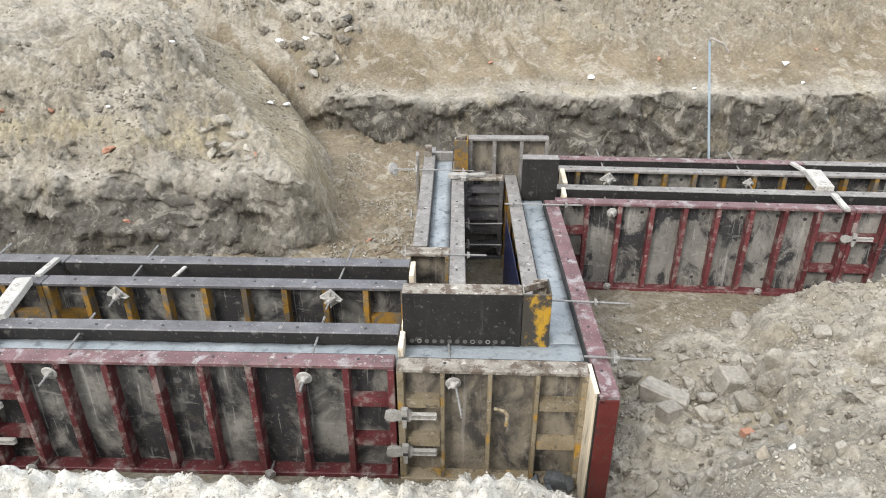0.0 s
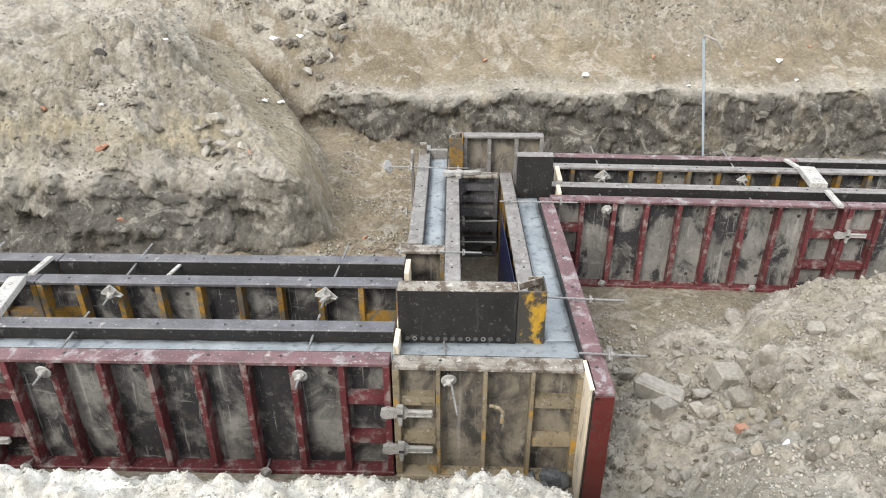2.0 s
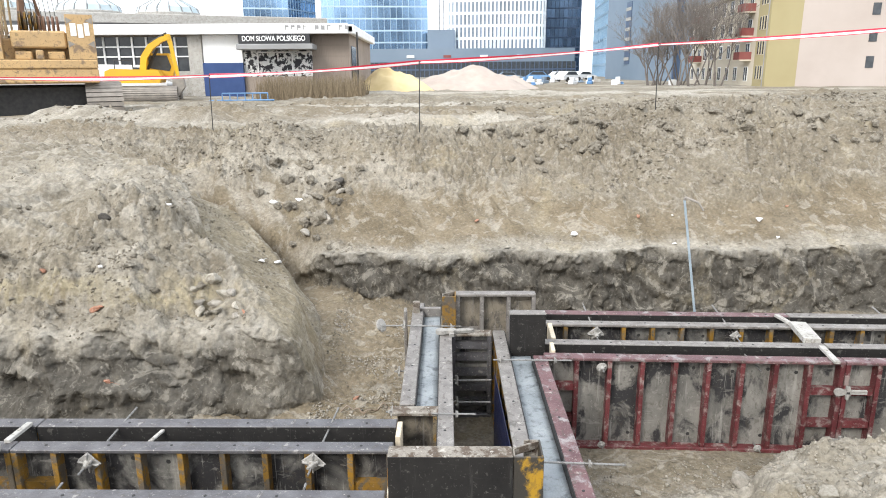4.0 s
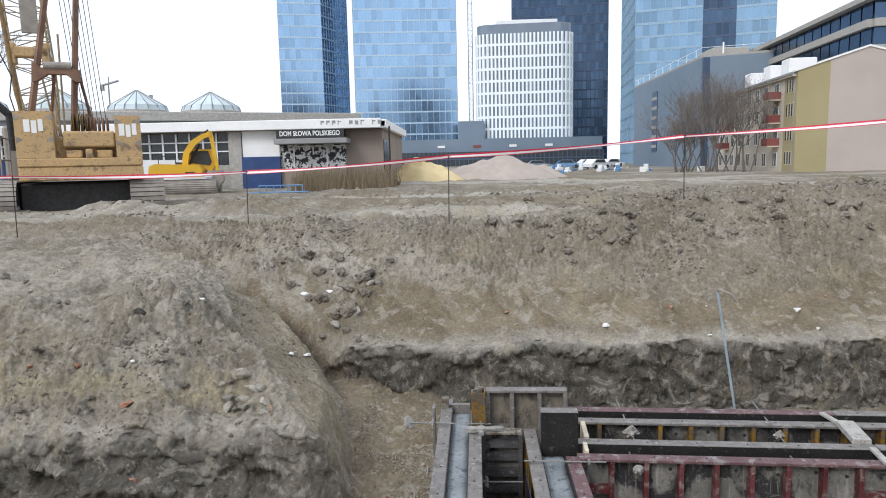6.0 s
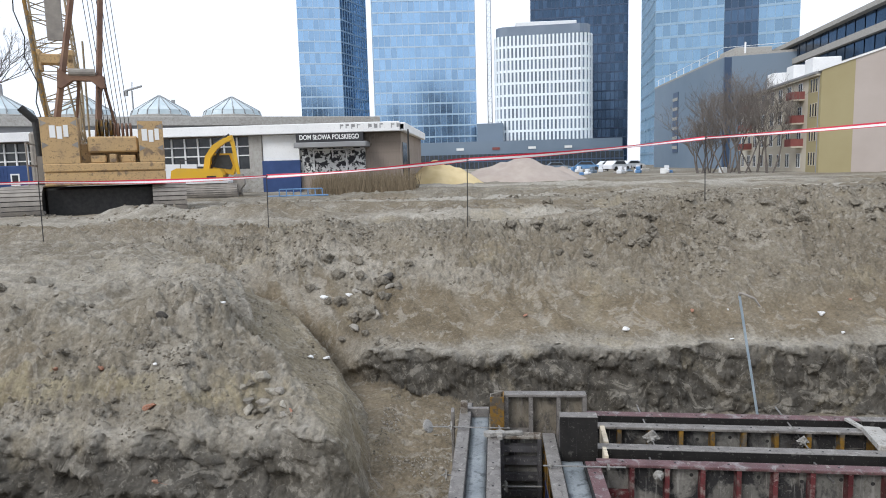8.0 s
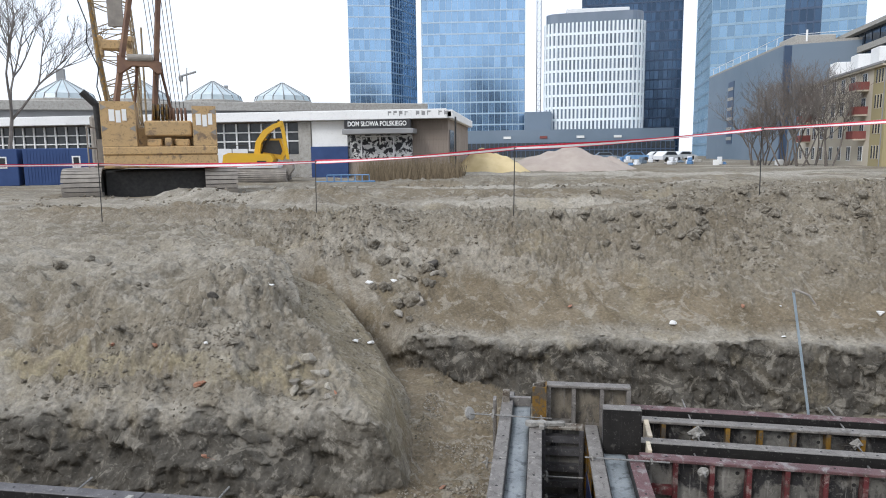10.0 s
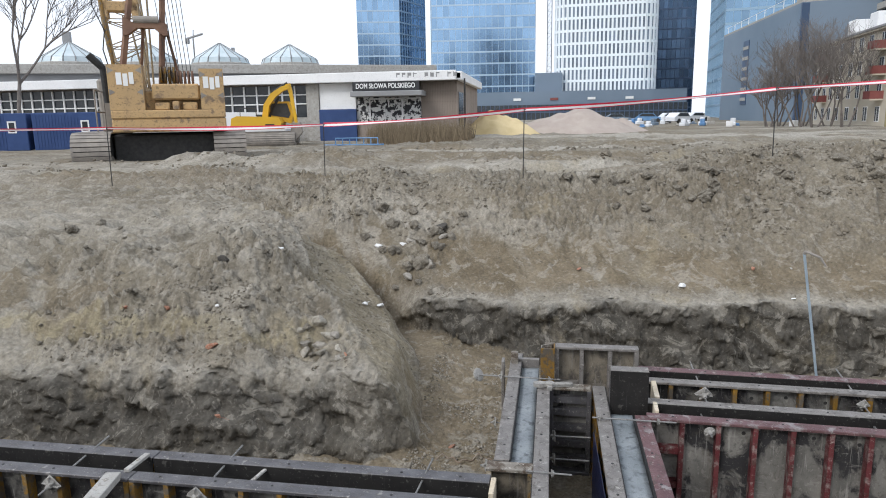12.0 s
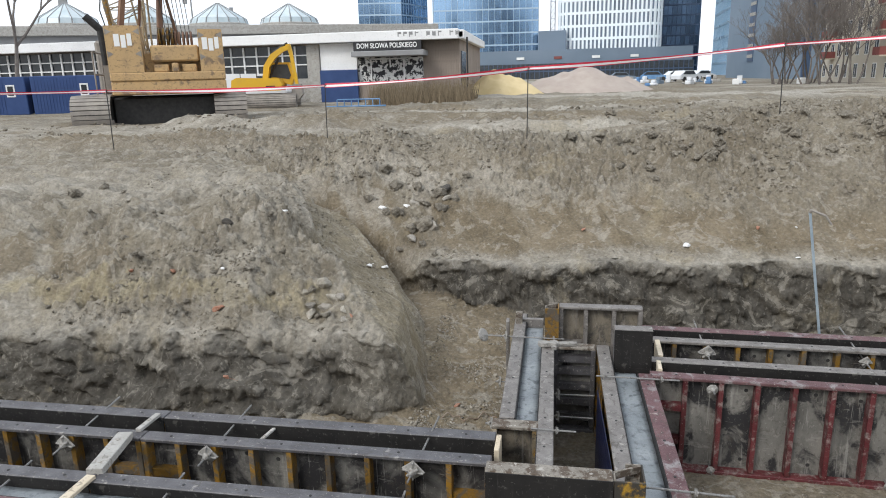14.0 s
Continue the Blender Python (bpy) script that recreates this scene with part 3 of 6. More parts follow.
    on_far, on_mound = (far >= z - 1e-9), (mound >= z - 1e-9)
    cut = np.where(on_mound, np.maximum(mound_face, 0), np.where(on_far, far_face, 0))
    dry = np.clip(9 * (c2 + c3), 0, 1)
    flake = smooth(0.06, 0.2, fbm(x, y, 2.2, 4, 241, 0.6))
    pale_mound = smooth(-0.04, 0.08, s1) * np.maximum(smooth(0.45, 0.1, s1 + 0.3 * med) * 0.55, np.maximum(0.5 * smooth(1.7, 2.6, s1 + 0.9 * med) * smooth(11.5, 10.3, y), 0.22 * dry + 0.30 * flake)) * (1 - 0.85 * plane)
    pale_far = smooth(-0.04, 0.05, s) * np.maximum(smooth(0.6, 0.1, s + 0.35 * med + 0.1 * scrape) * 0.48, np.maximum(0.22 * loose * (0.4 + 0.6 * dry), 0.95 * smooth(0.05, 0.11, fbm(x + 0.35 * y, y * 0.55, 1.8, 4, 251, 0.6)) * smooth(0.5, 1.0, s) * smooth(2.9, 2.2, s) * smooth(3.2, 0.8, x + med)))
    pale = np.where(on_mound, pale_mound, np.where(on_far, pale_far, 0))
    pale = np.where((near >= z - 1e-9), (0.16 + 0.22 * dry + 0.28 * flake + 0.5 * smooth(1.6, 0.8, x + 0.6 * med) * smooth(0.8, 1.8, y)) * near_on, pale) * np.clip(0.9 + 0.5 * med, 0, 1)
    damp = np.where(on_mound, 0.34 * plane + 0.6 * smooth(-0.12, 0.1, fbm(x, y * 1.4, 0.8, 3, 261)) * smooth(0.3, 0.6, s1) * smooth(1.8, 1.4, s1) * (1 - flake), 0)
    damp = np.where(on_far & ~on_mound, smooth(0.2, 0.55, s + 0.3 * med) * (1 - 0.6 * loose) * np.clip(0.9 + 0.9 * big + 0.8 * scrape, 0, 1) * smooth(13.6, 13.0, y), damp)
    streak = smooth(0.02, 0.3, fbm(x * 0.16, y * 1.1, 0.5, 4, 161)) * smooth(14.5, 16.5, y)
    pale = np.where(on_far & ~on_mound, np.maximum(pale, 0.65 * smooth(-3.5, -5.5, x + med) * smooth(12.5, 14, y) * smooth(24, 19, y) * (0.5 + 0.5 * flake)), pale)
    pale = np.where(on_far & ~on_mound, np.maximum(pale, 0.9 * streak * (1 - loose)), pale)
    damp = np.where(on_far & ~on_mound, np.maximum(damp, 0.8 * smooth(0.0, 0.25, fbm(x * 0.3, y, 0.7, 4, 171)) * smooth(13.0, 14.5, y) * (1 - streak)), damp)
    damp = np.clip(damp + 0.9 * channel, 0, 1)
    damp = np.where((floor >= z - 1e-9), 0.62 - 0.06 * smooth(0.9, 1.3, x) + 0.42 * smooth(-0.2, -0.5, x) * smooth(5.5, 7, y) - 0.3 * smooth(0.0, 0.15, c2 * 3), damp)
    sand = np.where(on_mound, np.maximum(0.6 * smooth(0.46, 0.54, ledge + 0.2 * small) * smooth(0.74, 0.60, ledge + 0.3 * small) * smooth(-2.3, -2.9, x + 0.5 * med) * (0.5 + 0.5 * smooth(-0.2, 0.1, big)), 0.22 * plane), 0)
    return z, np.clip(cut, 0, 1), np.clip(pale, 0, 1), np.clip(damp, 0, 1), sand


def spread(fine, lo, hi, step):
    """Grid lines: the fine ones, then ever wider ones out to lo and hi."""
    a, g = list(fine), step
    while a[-1] < hi:
        g *= 1.05 if a[-1] < 45 else 1.25
        a.append(min(a[-1] + g, hi))
    b, g = [fine[0]], step
    while b[-1] > lo:
        g *= 1.05 if b[-1] > -35 else 1.25
        b.append(max(b[-1] - g, lo))
    return np.array(b[:0:-1] + a)


def build_ground():
    gx = spread(np.arange(-5.6, 6.6, 0.0175), -1500, 1500, 0.0175)
    gy = spread(np.concatenate([np.arange(1.7, 6.0, 0.022), np.arange(6.0, 6.5, 0.05), np.arange(6.5, 7.4, 0.0125), np.arange(7.4, 9.85, 0.02), np.arange(9.85, 10.6, 0.0115),
                                np.arange(10.6, 14.2, 0.022)]), -700, 3000, 0.03)
    x, y = np.meshgrid(gx, gy)
    z, cut, pale, damp, s = ground_height(x, y)
    z = np.where(y > 300, 2.2, z)
    # cut faces are undercut and lumpy
    lump = fbm(x + 0.5 * z, z * 1.5 + y * 0.5, 2.2, 4, 91, 0.6)
    nub = clods(x + 0.3 * z, 1.3 * z + 0.4 * y, 0.19, 531, 0.8) + 0.9 * clods(x, 1.3 * z + 0.4 * y, 0.085, 541, 0.7) + 0.9 * clods(x, 1.3 * z + 0.5 * y, 0.05, 551, 0.7)
    under = cut * (0.05 * np.sin(np.clip(z, 0, 1) * 3.2) + 0.18 * lump - 0.60 * nub)
    y2 = y + np.where(y > 5.5, under, 0)
    z = z + cut * 0.06 * fbm(x, y2 * 2 + z * 3, 4.0, 3, 97)
    x2 = x + cut * 0.05 * fbm(y, z, 3.0, 3, 95)
    ny, nx = x.shape
    co = np.stack([x2, y2, z], -1).reshape(-1, 3)
    i = (np.arange(ny - 1)[:, None] * nx + np.arange(nx - 1)[None, :]).ravel()
    quads = np.stack([i, i + 1, i + nx + 1, i + nx], -1)
    me = bpy.data.meshes.new("ground")
    me.vertices.add(len(co))
    me.vertices.foreach_set("co", co.ravel())
    me.loops.add(quads.size)
    me.loops.foreach_set("vertex_index", quads.ravel().astype(np.int32))
    me.polygons.add(len(quads))
    me.polygons.foreach_set("loop_start", np.arange(0, quads.size, 4, dtype=np.int32))
    me.update(calc_edges=True)
    me.polygons.foreach_set("use_smooth", np.ones(len(quads), bool))
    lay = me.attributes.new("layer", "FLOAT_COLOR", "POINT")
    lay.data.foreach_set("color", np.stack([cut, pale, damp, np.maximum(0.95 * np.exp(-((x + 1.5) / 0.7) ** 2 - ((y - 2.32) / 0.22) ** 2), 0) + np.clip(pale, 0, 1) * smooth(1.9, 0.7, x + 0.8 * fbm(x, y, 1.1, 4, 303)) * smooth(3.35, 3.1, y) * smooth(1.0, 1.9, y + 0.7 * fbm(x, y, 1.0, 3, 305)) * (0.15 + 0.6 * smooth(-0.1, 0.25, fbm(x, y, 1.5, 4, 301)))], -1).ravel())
    band = me.attributes.new("sand_band", "FLOAT", "POINT")
    band.data.foreach_set("value", np.asarray(s, float).ravel())
    me.materials.append(SOIL)
    ob = new("ground", me)
    return tagged(ob, "excavated sandy soil with trench, banks and level plateau", "ground", kind="structure")


build_ground()


def z_at(x, y):
    return float(ground_height(np.array([x]), np.array([y]))[0][0])


# ---------------------------------------------------------------- formwork
LEFT = pose(-0.32, 3.525, 0, 0, 0, -1.85)
RIGHT = pose(1.17, 6.20, 0, 0, 0, -4.2)
MID = pose(0, 5.0, 0, 0, 0, -1.2)
CELL = 0.322
HALF = pose(0, 0, 0, 0, 0, 180)


def mirror_run(m, length):
    """The same run seen with the frame on the other side."""
    return m @ Matrix.Translation((length, 0, 0)) @ HALF


def formwork_panel(m, length, height, ribs, bars, frame_mat, top_mat, face_mat, label, depth=0.13, name="formwork_panel", top_label="", holes=True, back=None, end_mat=None, rib=0.022):
    """A framed panel: plywood face at y = 0, steel frame behind it towards +y."""
    th = thing(name, label, "formwork panel", m, "formwork panels")
    part("plywood_sheet", Shape().box(0.002, -0.008, 0.004, length - 0.002, 0.02, height - 0.006), face_mat, th, "stained plywood sheet")
    part("plywood_back", Shape().box(0.035, 0.021, 0.035, length - 0.035, 0.026, height - 0.035), back or PLY, th, "cement-smeared plywood back")
    s = Shape().box(0, 0.0, height - 0.032, length, depth, height, 0.006)
    s.box(0.0, -0.001, height - 0.06, length, 0.03, height - 0.03)
    part("top_rail", s, top_mat, th, top_label or "cement-splashed steel top rail")
    part("bottom_rail", Shape().box(0, -0.001, 0, length, depth, 0.04, 0.005), frame_mat, th)
    for x in (0.0, length - 0.045):
        part("end_rail", Shape().box(x, -0.001, 0.05, x + 0.045, depth - 0.002, height - 0.033, 0.004), end_mat or frame_mat, th)
    if ribs:
        me = Shape().box(-rib, 0.02, 0.05, -rib * 0.55, depth - 0.01, height - 0.033).box(rib * 0.55, 0.02, 0.05, rib, depth - 0.01, height - 0.033)
        me.box(-rib, depth - 0.022, 0.05, rib, depth - 0.008, height - 0.033, 0.003)
        me = me.mesh("rib", frame_mat)
        for x in ribs:
            part("rib", me, None, th, m=Matrix.Translation((x, 0, 0)))
    for x0, x1, z in bars:
        b = Shape().box(x0 + 0.02, 0.02, z - 0.028, x1 - 0.02, depth - 0.035, z + 0.028, 0.004).box(x0 + 0.02, depth - 0.04, z - 0.045, x1 - 0.02, depth - 0.03, z + 0.028)
        part("cross_bar", b, frame_mat, th)
    if ribs and len(ribs) > 5:
        spot = Shape().lathe([(0.019, 0), (0.016, 0.0015), (0.0, 0.0015)], 10, pose(0, 0, 0, -90, 0, 0)).mesh("tie_hole", BLACK)
        for k, x in enumerate(ribs[:-1]):
            for z in (height - 0.13, 0.14) if k % 2 else (height - 0.16,):
                part("tie_hole", spot, None, th, m=Matrix.Translation((x + 0.09 + 0.05 * math.sin(5 * k), 0.0275, z)))
    if holes:
        hole = Shape().lathe([(0.011, 0), (0.011, 0.0035), (0.0, 0.0035)], 8).mesh("rail_hole", BLACK)
        k = int(length / 0.45)
        for i in range(k):
            part("rail_hole", hole, None, th, m=Matrix.Translation(((i + 0.5) * length / k, depth * 0.45, height - 0.0005)))
    return th


def long_panel(m, frame_mat, top_mat, label, n=9, height=1.0, face=None, back=None):
    L = n * CELL
    ribs = [CELL * k for k in range(1, n)]
    bars = [(a, a + CELL, z) for a in (0, L - CELL) for z in (0.33, 0.68)]
    return formwork_panel(m, L, height, ribs, bars, frame_mat, top_mat, face or PLYDARK, label, back=back)


LONG = 9 * CELL
# long arm that runs past the black box: two walls, four lines of panels
for k in range(3):
    x0 = -(k + 1) * (LONG + 0.008)
    at = lambda y: LEFT @ Matrix.Translation((x0, y, 0))
    long_panel(mirror_run(at(0.145), LONG), RED, REDTOP, "red steel-framed formwork panel, blackened and cement-smeared, with vertical ribs", back=PLYSTAIN)
    long_panel(at(0.385), YELLOW, DARKTOP, "dark-railed formwork panel beside the poured concrete")
    long_panel(mirror_run(at(1.135), LONG), YELLOW, DARKTOP, back=PLYSTAIN, label="yellow-ribbed formwork panel with worn dark top rail")
    long_panel(at(1.36), YELLOW, DARKTOP, "dark-railed outer formwork panel facing the soil mound")
# far arm
for k in range(3):
    x0 = -0.05 + k * (LONG + 0.008)
    at = lambda y: RIGHT @ Matrix.Translation((x0, y, 0))
    long_panel(mirror_run(at(0.125), LONG), RED, REDTOP, "red steel-framed formwork panel, cement-smeared, with vertical ribs")
    long_panel(at(0.355), YELLOW, GREYTOP, back=PLYSTAIN, label="grey-railed formwork panel beside the wall cavity")
    long_panel(mirror_run(at(1.055), LONG), YELLOW, GREYTOP, back=PLYSTAIN, label="yellow-ribbed formwork panel with worn grey top rail")
    long_panel(at(1.26), RED, REDTOP if k == 0 else GREYTOP, "red-railed outer formwork panel facing the far bank")

# cross arm between them
def along(x, y0):
    """Runs away from the camera side, frame towards the right."""
    return MID @ pose(x, y0 - 5.0, 0, 0, 0, 90) @ Matrix.Translation((0, 0, 0))


def along_right(x, y0, length):
    return MID @ pose(x, y0 - 5.0 + length, 0, 0, 0, -90)


def mid_panel(m, length, frame_mat, top_mat, label, height=1.0):
    n = max(2, round(length / CELL))
    ribs = [length * k / n for k in range(1, n)]
    bars = [(a, a + length / n, z) for a in (0, length - length / n) for z in (0.33, 0.68)]
    return formwork_panel(m, length, height, ribs, bars, frame_mat, top_mat, PLYDARK, label, end_mat=REDEND if frame_mat is RED else None)


mid_panel(along(-0.150, 5.26), 2.62, YELLOW, GREYTOP, "grey-railed formwork panel beside the narrow poured wall")
mid_panel(along_right(0.050, 4.12, 2.80), 2.80, YELLOW, GREYTOP, "pale-railed formwork panel lining the dark inner gap")
mid_panel(along(0.755, 4.12), 2.84, YELLOW, GREYTOP, "pale-railed formwork panel with dark blue film in the gap")
mid_panel(along_right(0.985, 3.26, 3.02), 3.02, RED, REDTOP, "red formwork panel with worn pinkish rail and open end")

# end panel with the clamps
FRONT = pose(-0.305, 3.645, 0, 0, 0, -2.6)
formwork_panel(mirror_run(FRONT, 1.25), 1.25, 1.0, [0.33, 0.64, 0.95], [(0.0, 0.33, 0.36), (0.0, 0.33, 0.70), (0.95, 1.25, 0.36), (0.95, 1.25, 0.70)],
               CREAM, CRUST, PLYDARK, "cream and yellow steel-framed end panel caked with cement", back=BROWNPLY, rib=0.014)
solo("timber_plank", Shape().box(0, 0, 0, 0.042, 0.30, 1.0, 0.004), TIMBER, "pale timber plank wedged beside the red panel end", "plank", m=pose(0.925, 3.27, 0, 0, 0, -1.5))

# tall panels at the inner corners
formwork_panel(pose(-0.285, 3.905, 0, 0, 0, -1.9), 0.815, 1.34, [0.27, 0.54], [(0, 0.27, 0.5), (0.54, 0.815, 0.5)], DARKTOP, CRUST, PLYDARK,
               "tall formwork panel with black plywood face and crusted top", holes=False)
ring = Shape()
ring.lathe([(0.010, 0.0), (0.017, 0.0), (0.017, 0.004), (0.010, 0.004), (0.010, 0.0)], 14, pose(0, 0, 0, 90, 0, 0))
ring_me = ring.mesh("plug_ring", STEEL)
disc_me = Shape().lathe([(0.017, 0.0), (0.017, 0.003), (0.0, 0.003)], 14, pose(0, 0, 0, 90, 0, 0)).mesh("plug_disc", PLUGGREY)
rail = thing("plug_row", "row of round plugs low on the black plywood", "plug row", pose(-0.285, 3.894, 0.955, 0, 0, -1.9))
for k in range(13):
    part("plug", ring_me if k in (1, 8, 10) else disc_me, None, rail, m=Matrix.Translation((0.06 + 0.053 * k, 0, 0)))


def corner_post(m, width, height, mat, label):
    th = thing("corner_post", label, "formwork corner", m, "corner posts")
    part("front_plate", Shape().box(0, 0, 0, width, 0.012, height, 0.003), mat, th)
    part("side_plate", Shape().box(width - 0.012, 0.013, 0, width, 0.22, height, 0.003), mat, th)
    part("inner_flange", Shape().box(0, 0.013, 0, 0.012, 0.12, height, 0.003), CRUST, th)
    part("back_flange", Shape().box(width - 0.11, 0.208, 0, width - 0.013, 0.22, height, 0.003), CRUST, th)
    part("top_gusset", Shape().add([(0.012, 0.1, height - 0.05), (0.012, 0.12, height - 0.05), (width - 0.012, 0.2, height - 0.05), (width - 0.03, 0.208, height - 0.05),
                                    (0.012, 0.1, height - 0.002), (0.012, 0.12, height - 0.002), (width - 0.012, 0.2, height - 0.002), (width - 0.03, 0.208, height - 0.002)],
                                   [(0, 1, 3, 2), (4, 5, 7, 6), (0, 1, 5, 4), (2, 3, 7, 6), (0, 2, 6, 4), (1, 3, 7, 5)]), CRUST, th)
    return th


YELLOWDARK = material("scraped_yellow_and_black_steel", (0.40, 0.23, 0.02), (0.34, 0.20, 0.03), 5, 0.5, c3=(0.045, 0.04, 0.033), scale3=5, amount3=0.56, bump=0.2, edge3=0.03, stretch=(1, 1, 0.8), warp=0.1, grime=0.3)
corner_post(pose(0.533, 3.878, 0, 0, 0, -1.9), 0.195, 1.335, YELLOWDARK, "scraped yellow steel corner post with angled top flanges")
corner_post(pose(0.12, 7.08, 0, 0, 0, -1.9), 0.15, 1.35, YELLOW, "yellow steel corner post behind the inner gap")
formwork_panel(mirror_run(pose(0.28, 7.30, 0, 0, 0, -2), 0.89), 0.89, 1.345, [0.3, 0.6], [(0.0, 0.3, 0.45), (0.0, 0.3, 0.9), (0.6, 0.89, 0.9)], GREYTOP, GREYTOP, PLYDARK,
               "tall grey formwork panel seen from its framed side", holes=False, back=BROWNPLY)
formwork_panel(pose(0.805, 6.53, 0, 0, 0, -3), 0.37, 1.34, [0.18], [], DARKTOP, GREYTOP, PLYDARK, "tall narrow formwork panel with black plywood face", holes=False)
formwork_panel(mirror_run(pose(0.215, 6.98, 0, 0, 0, -1.5), 0.44), 0.44, 1.0, [], [(0, 0.44, z) for z in (0.18, 0.36, 0.54, 0.72, 0.86)], DARKTOP, CRUST, PLYDARK,
               "short grey panel closing the dark inner gap", holes=False)
formwork_panel(mirror_run(pose(-0.325, 5.24, 0, 0, 0, -2), 0.385), 0.385, 1.0, [], [(0, 0.385, 0.4)], CREAM, CRUST, PLYDARK,
               "short cream panel closing the narrow wall", holes=False, back=BROWNPLY)
solo("stop_board", Shape().box(-0.16, 7.60, 0.0, 0.11, 7.66, 1.03, 0.004), GREYTOP, "grey stop board at the end of the narrow wall", "stop board")
solo("steel_upright", Shape().box(-0.215, 7.52, 0.0, -0.135, 7.60, 1.13, 0.006), CRUST, "cement-caked steel upright at the wall end", "upright")
solo("steel_upright", Shape().box(-0.32, 7.36, 0.0, -0.285, 7.50, 1.08, 0.005), GREYTOP, "thin grey steel upright beside the narrow wall", "upright")
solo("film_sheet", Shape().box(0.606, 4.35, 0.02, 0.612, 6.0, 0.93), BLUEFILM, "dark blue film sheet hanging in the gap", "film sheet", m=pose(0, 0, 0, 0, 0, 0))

# poured concrete
def pour(name, x0, x1, y0, y1, z, m, label):
    bm = bmesh.new()
    nx, ny = max(2, int((x1 - x0) / 0.05)), max(2, int((y1 - y0) / 0.05))
    grid = [[bm.verts.new((x0 + (x1 - x0) * i / nx, y0 + (y1 - y0) * j / ny,
                           z + 0.006 * noise.noise((i * 0.4, j * 0.4, z * 9)) + 0.004 * noise.noise((i * 1.1, j * 1.1, 4)))) for j in range(ny + 1)] for i in range(nx + 1)]
    for i in range(nx):
        for j in range(ny):
            bm.faces.new((grid[i][j], grid[i + 1][j], grid[i + 1][j + 1], grid[i][j + 1]))
    r = bmesh.ops.extrude_face_region(bm, geom=bm.faces[:])
    for v in r["geom"]:
        if isinstance(v, bmesh.types.BMVert):
            v.co.z = 0.01
    bmesh.ops.recalc_face_normals(bm, faces=bm.faces[:])
    me = bpy.data.meshes.new(name)
    bm.to_mesh(me)
    bm.free()
    me.materials.append(CONCRETE)
    for p in me.polygons:
        p.use_smooth = p.normal.z > 0.5
    ob = new(name, me)
    ob.matrix_world = m
    return tagged(ob, label, "concrete wall", kind="structure")


pour("concrete_wall_1", -8.4, 0.02, 0.147, 0.383, 0.905, LEFT, "freshly poured grey concrete between formwork panels")
pour("concrete_wall_2", -0.28, 0.98, 3.655, 3.90, 0.915, Matrix.Identity(4), "freshly poured grey concrete at the corner")
pour("concrete_wall_3", 0.757, 0.983, -1.10, 1.46, 0.912, MID, "freshly poured wet grey concrete with footprints")
pour("concrete_wall_4", -0.148, 0.048, 0.27, 2.60, 0.925, MID, "freshly poured grey concrete in the narrow wall")
pour("concrete_wall_5", -8.4, -0.02, 1.137, 1.358, 0.80, LEFT, "concrete poured lower in the outer wall")
pour("concrete_wall_6", 0.06, 8.4, 0.127, 0.353, 0.55, RIGHT, "concrete low in the far wall cavity")
pour("concrete_wall_7", 0.06, 8.4, 1.057, 1.258, 0.55, RIGHT, "concrete low in the far outer wall")


# ties, nuts and clamps
def thread_rod(a, b, r=0.0078):
    s = Shape().rod(a, b, r, n=8)
    a, b = Vector(a), Vector(b)
    k = int((b - a).length / 0.03)
    for i in range(k):
        p = a.lerp(b, (i + 0.5) / k)
        w = (b - a).normalized() * 0.005
        s.rod(p - w, p + w, r * 1.22, n=8)
    return s


def wing_nut(th, p, way, size=1.0, flange=False):
    """Cast plate or round flange with domed nut and two wings."""
    m = Matrix.Translation(p) @ Vector(way).to_track_quat("Z", "Y").to_matrix().to_4x4() @ pose(0, 0, 0, 0, 0, 40) @ Matrix.Scale(size, 4)
    plate = Shape().add([(-0.062, -0.062, 0), (0.062, -0.062, 0), (0.062, 0.062, 0), (-0.062, 0.062, 0), (-0.058, -0.058, 0.008), (0.058, -0.058, 0.008), (0.058, 0.058, 0.008), (-0.058, 0.058, 0.008),
                         (-0.02, -0.02, 0.024), (0.02, -0.02, 0.024), (0.02, 0.02, 0.024), (-0.02, 0.02, 0.024)],
                        [(3, 2, 1, 0), (0, 1, 5, 4), (1, 2, 6, 5), (2, 3, 7, 6), (3, 0, 4, 7), (4, 5, 9, 8), (5, 6, 10, 9), (6, 7, 11, 10), (7, 4, 8, 11), (8, 9, 10, 11)])
    for k in range(4):
        plate.box(0.012, -0.005, 0.006, 0.078, 0.005, 0.026, 0.002, pose(0, 0, 0, 0, 0, 45 + 90 * k))
    if flange:
        plate = Shape().lathe([(0.0, 0), (0.062, 0), (0.066, 0.006), (0.058, 0.014), (0.034, 0.02), (0.0, 0.02)], 18)
    part("tie_plate", plate, CAST, th, "round cast flange" if flange else "square cast plate with raised ribs", m=m)
    part("wing_nut", Shape().lathe([(0.034, 0.012), (0.03, 0.03), (0.02, 0.045), (0.014, 0.06), (0.0, 0.06)], 12).box(-0.055, -0.009, 0.018, 0.055, 0.009, 0.04, 0.004), CAST, th, "cement-caked wing nut", m=m)


def tie(a, b, nuts, label, size=0.8, flange=False):
    th = thing("tie_rod", label, "tie rod", None, "formwork ties")
    part("rod", thread_rod(a, b), STEEL, th)
    a, b = Vector(a), Vector(b)
    for f, s in nuts:
        wing_nut(th, a.lerp(b, f), (a - b) if s < 0 else (b - a), 0.5 if abs(s) > 1 else size, flange or abs(s) > 1)
    return th


def on(m, x, y, z):
    return tuple(m @ Vector((x, y, z)))


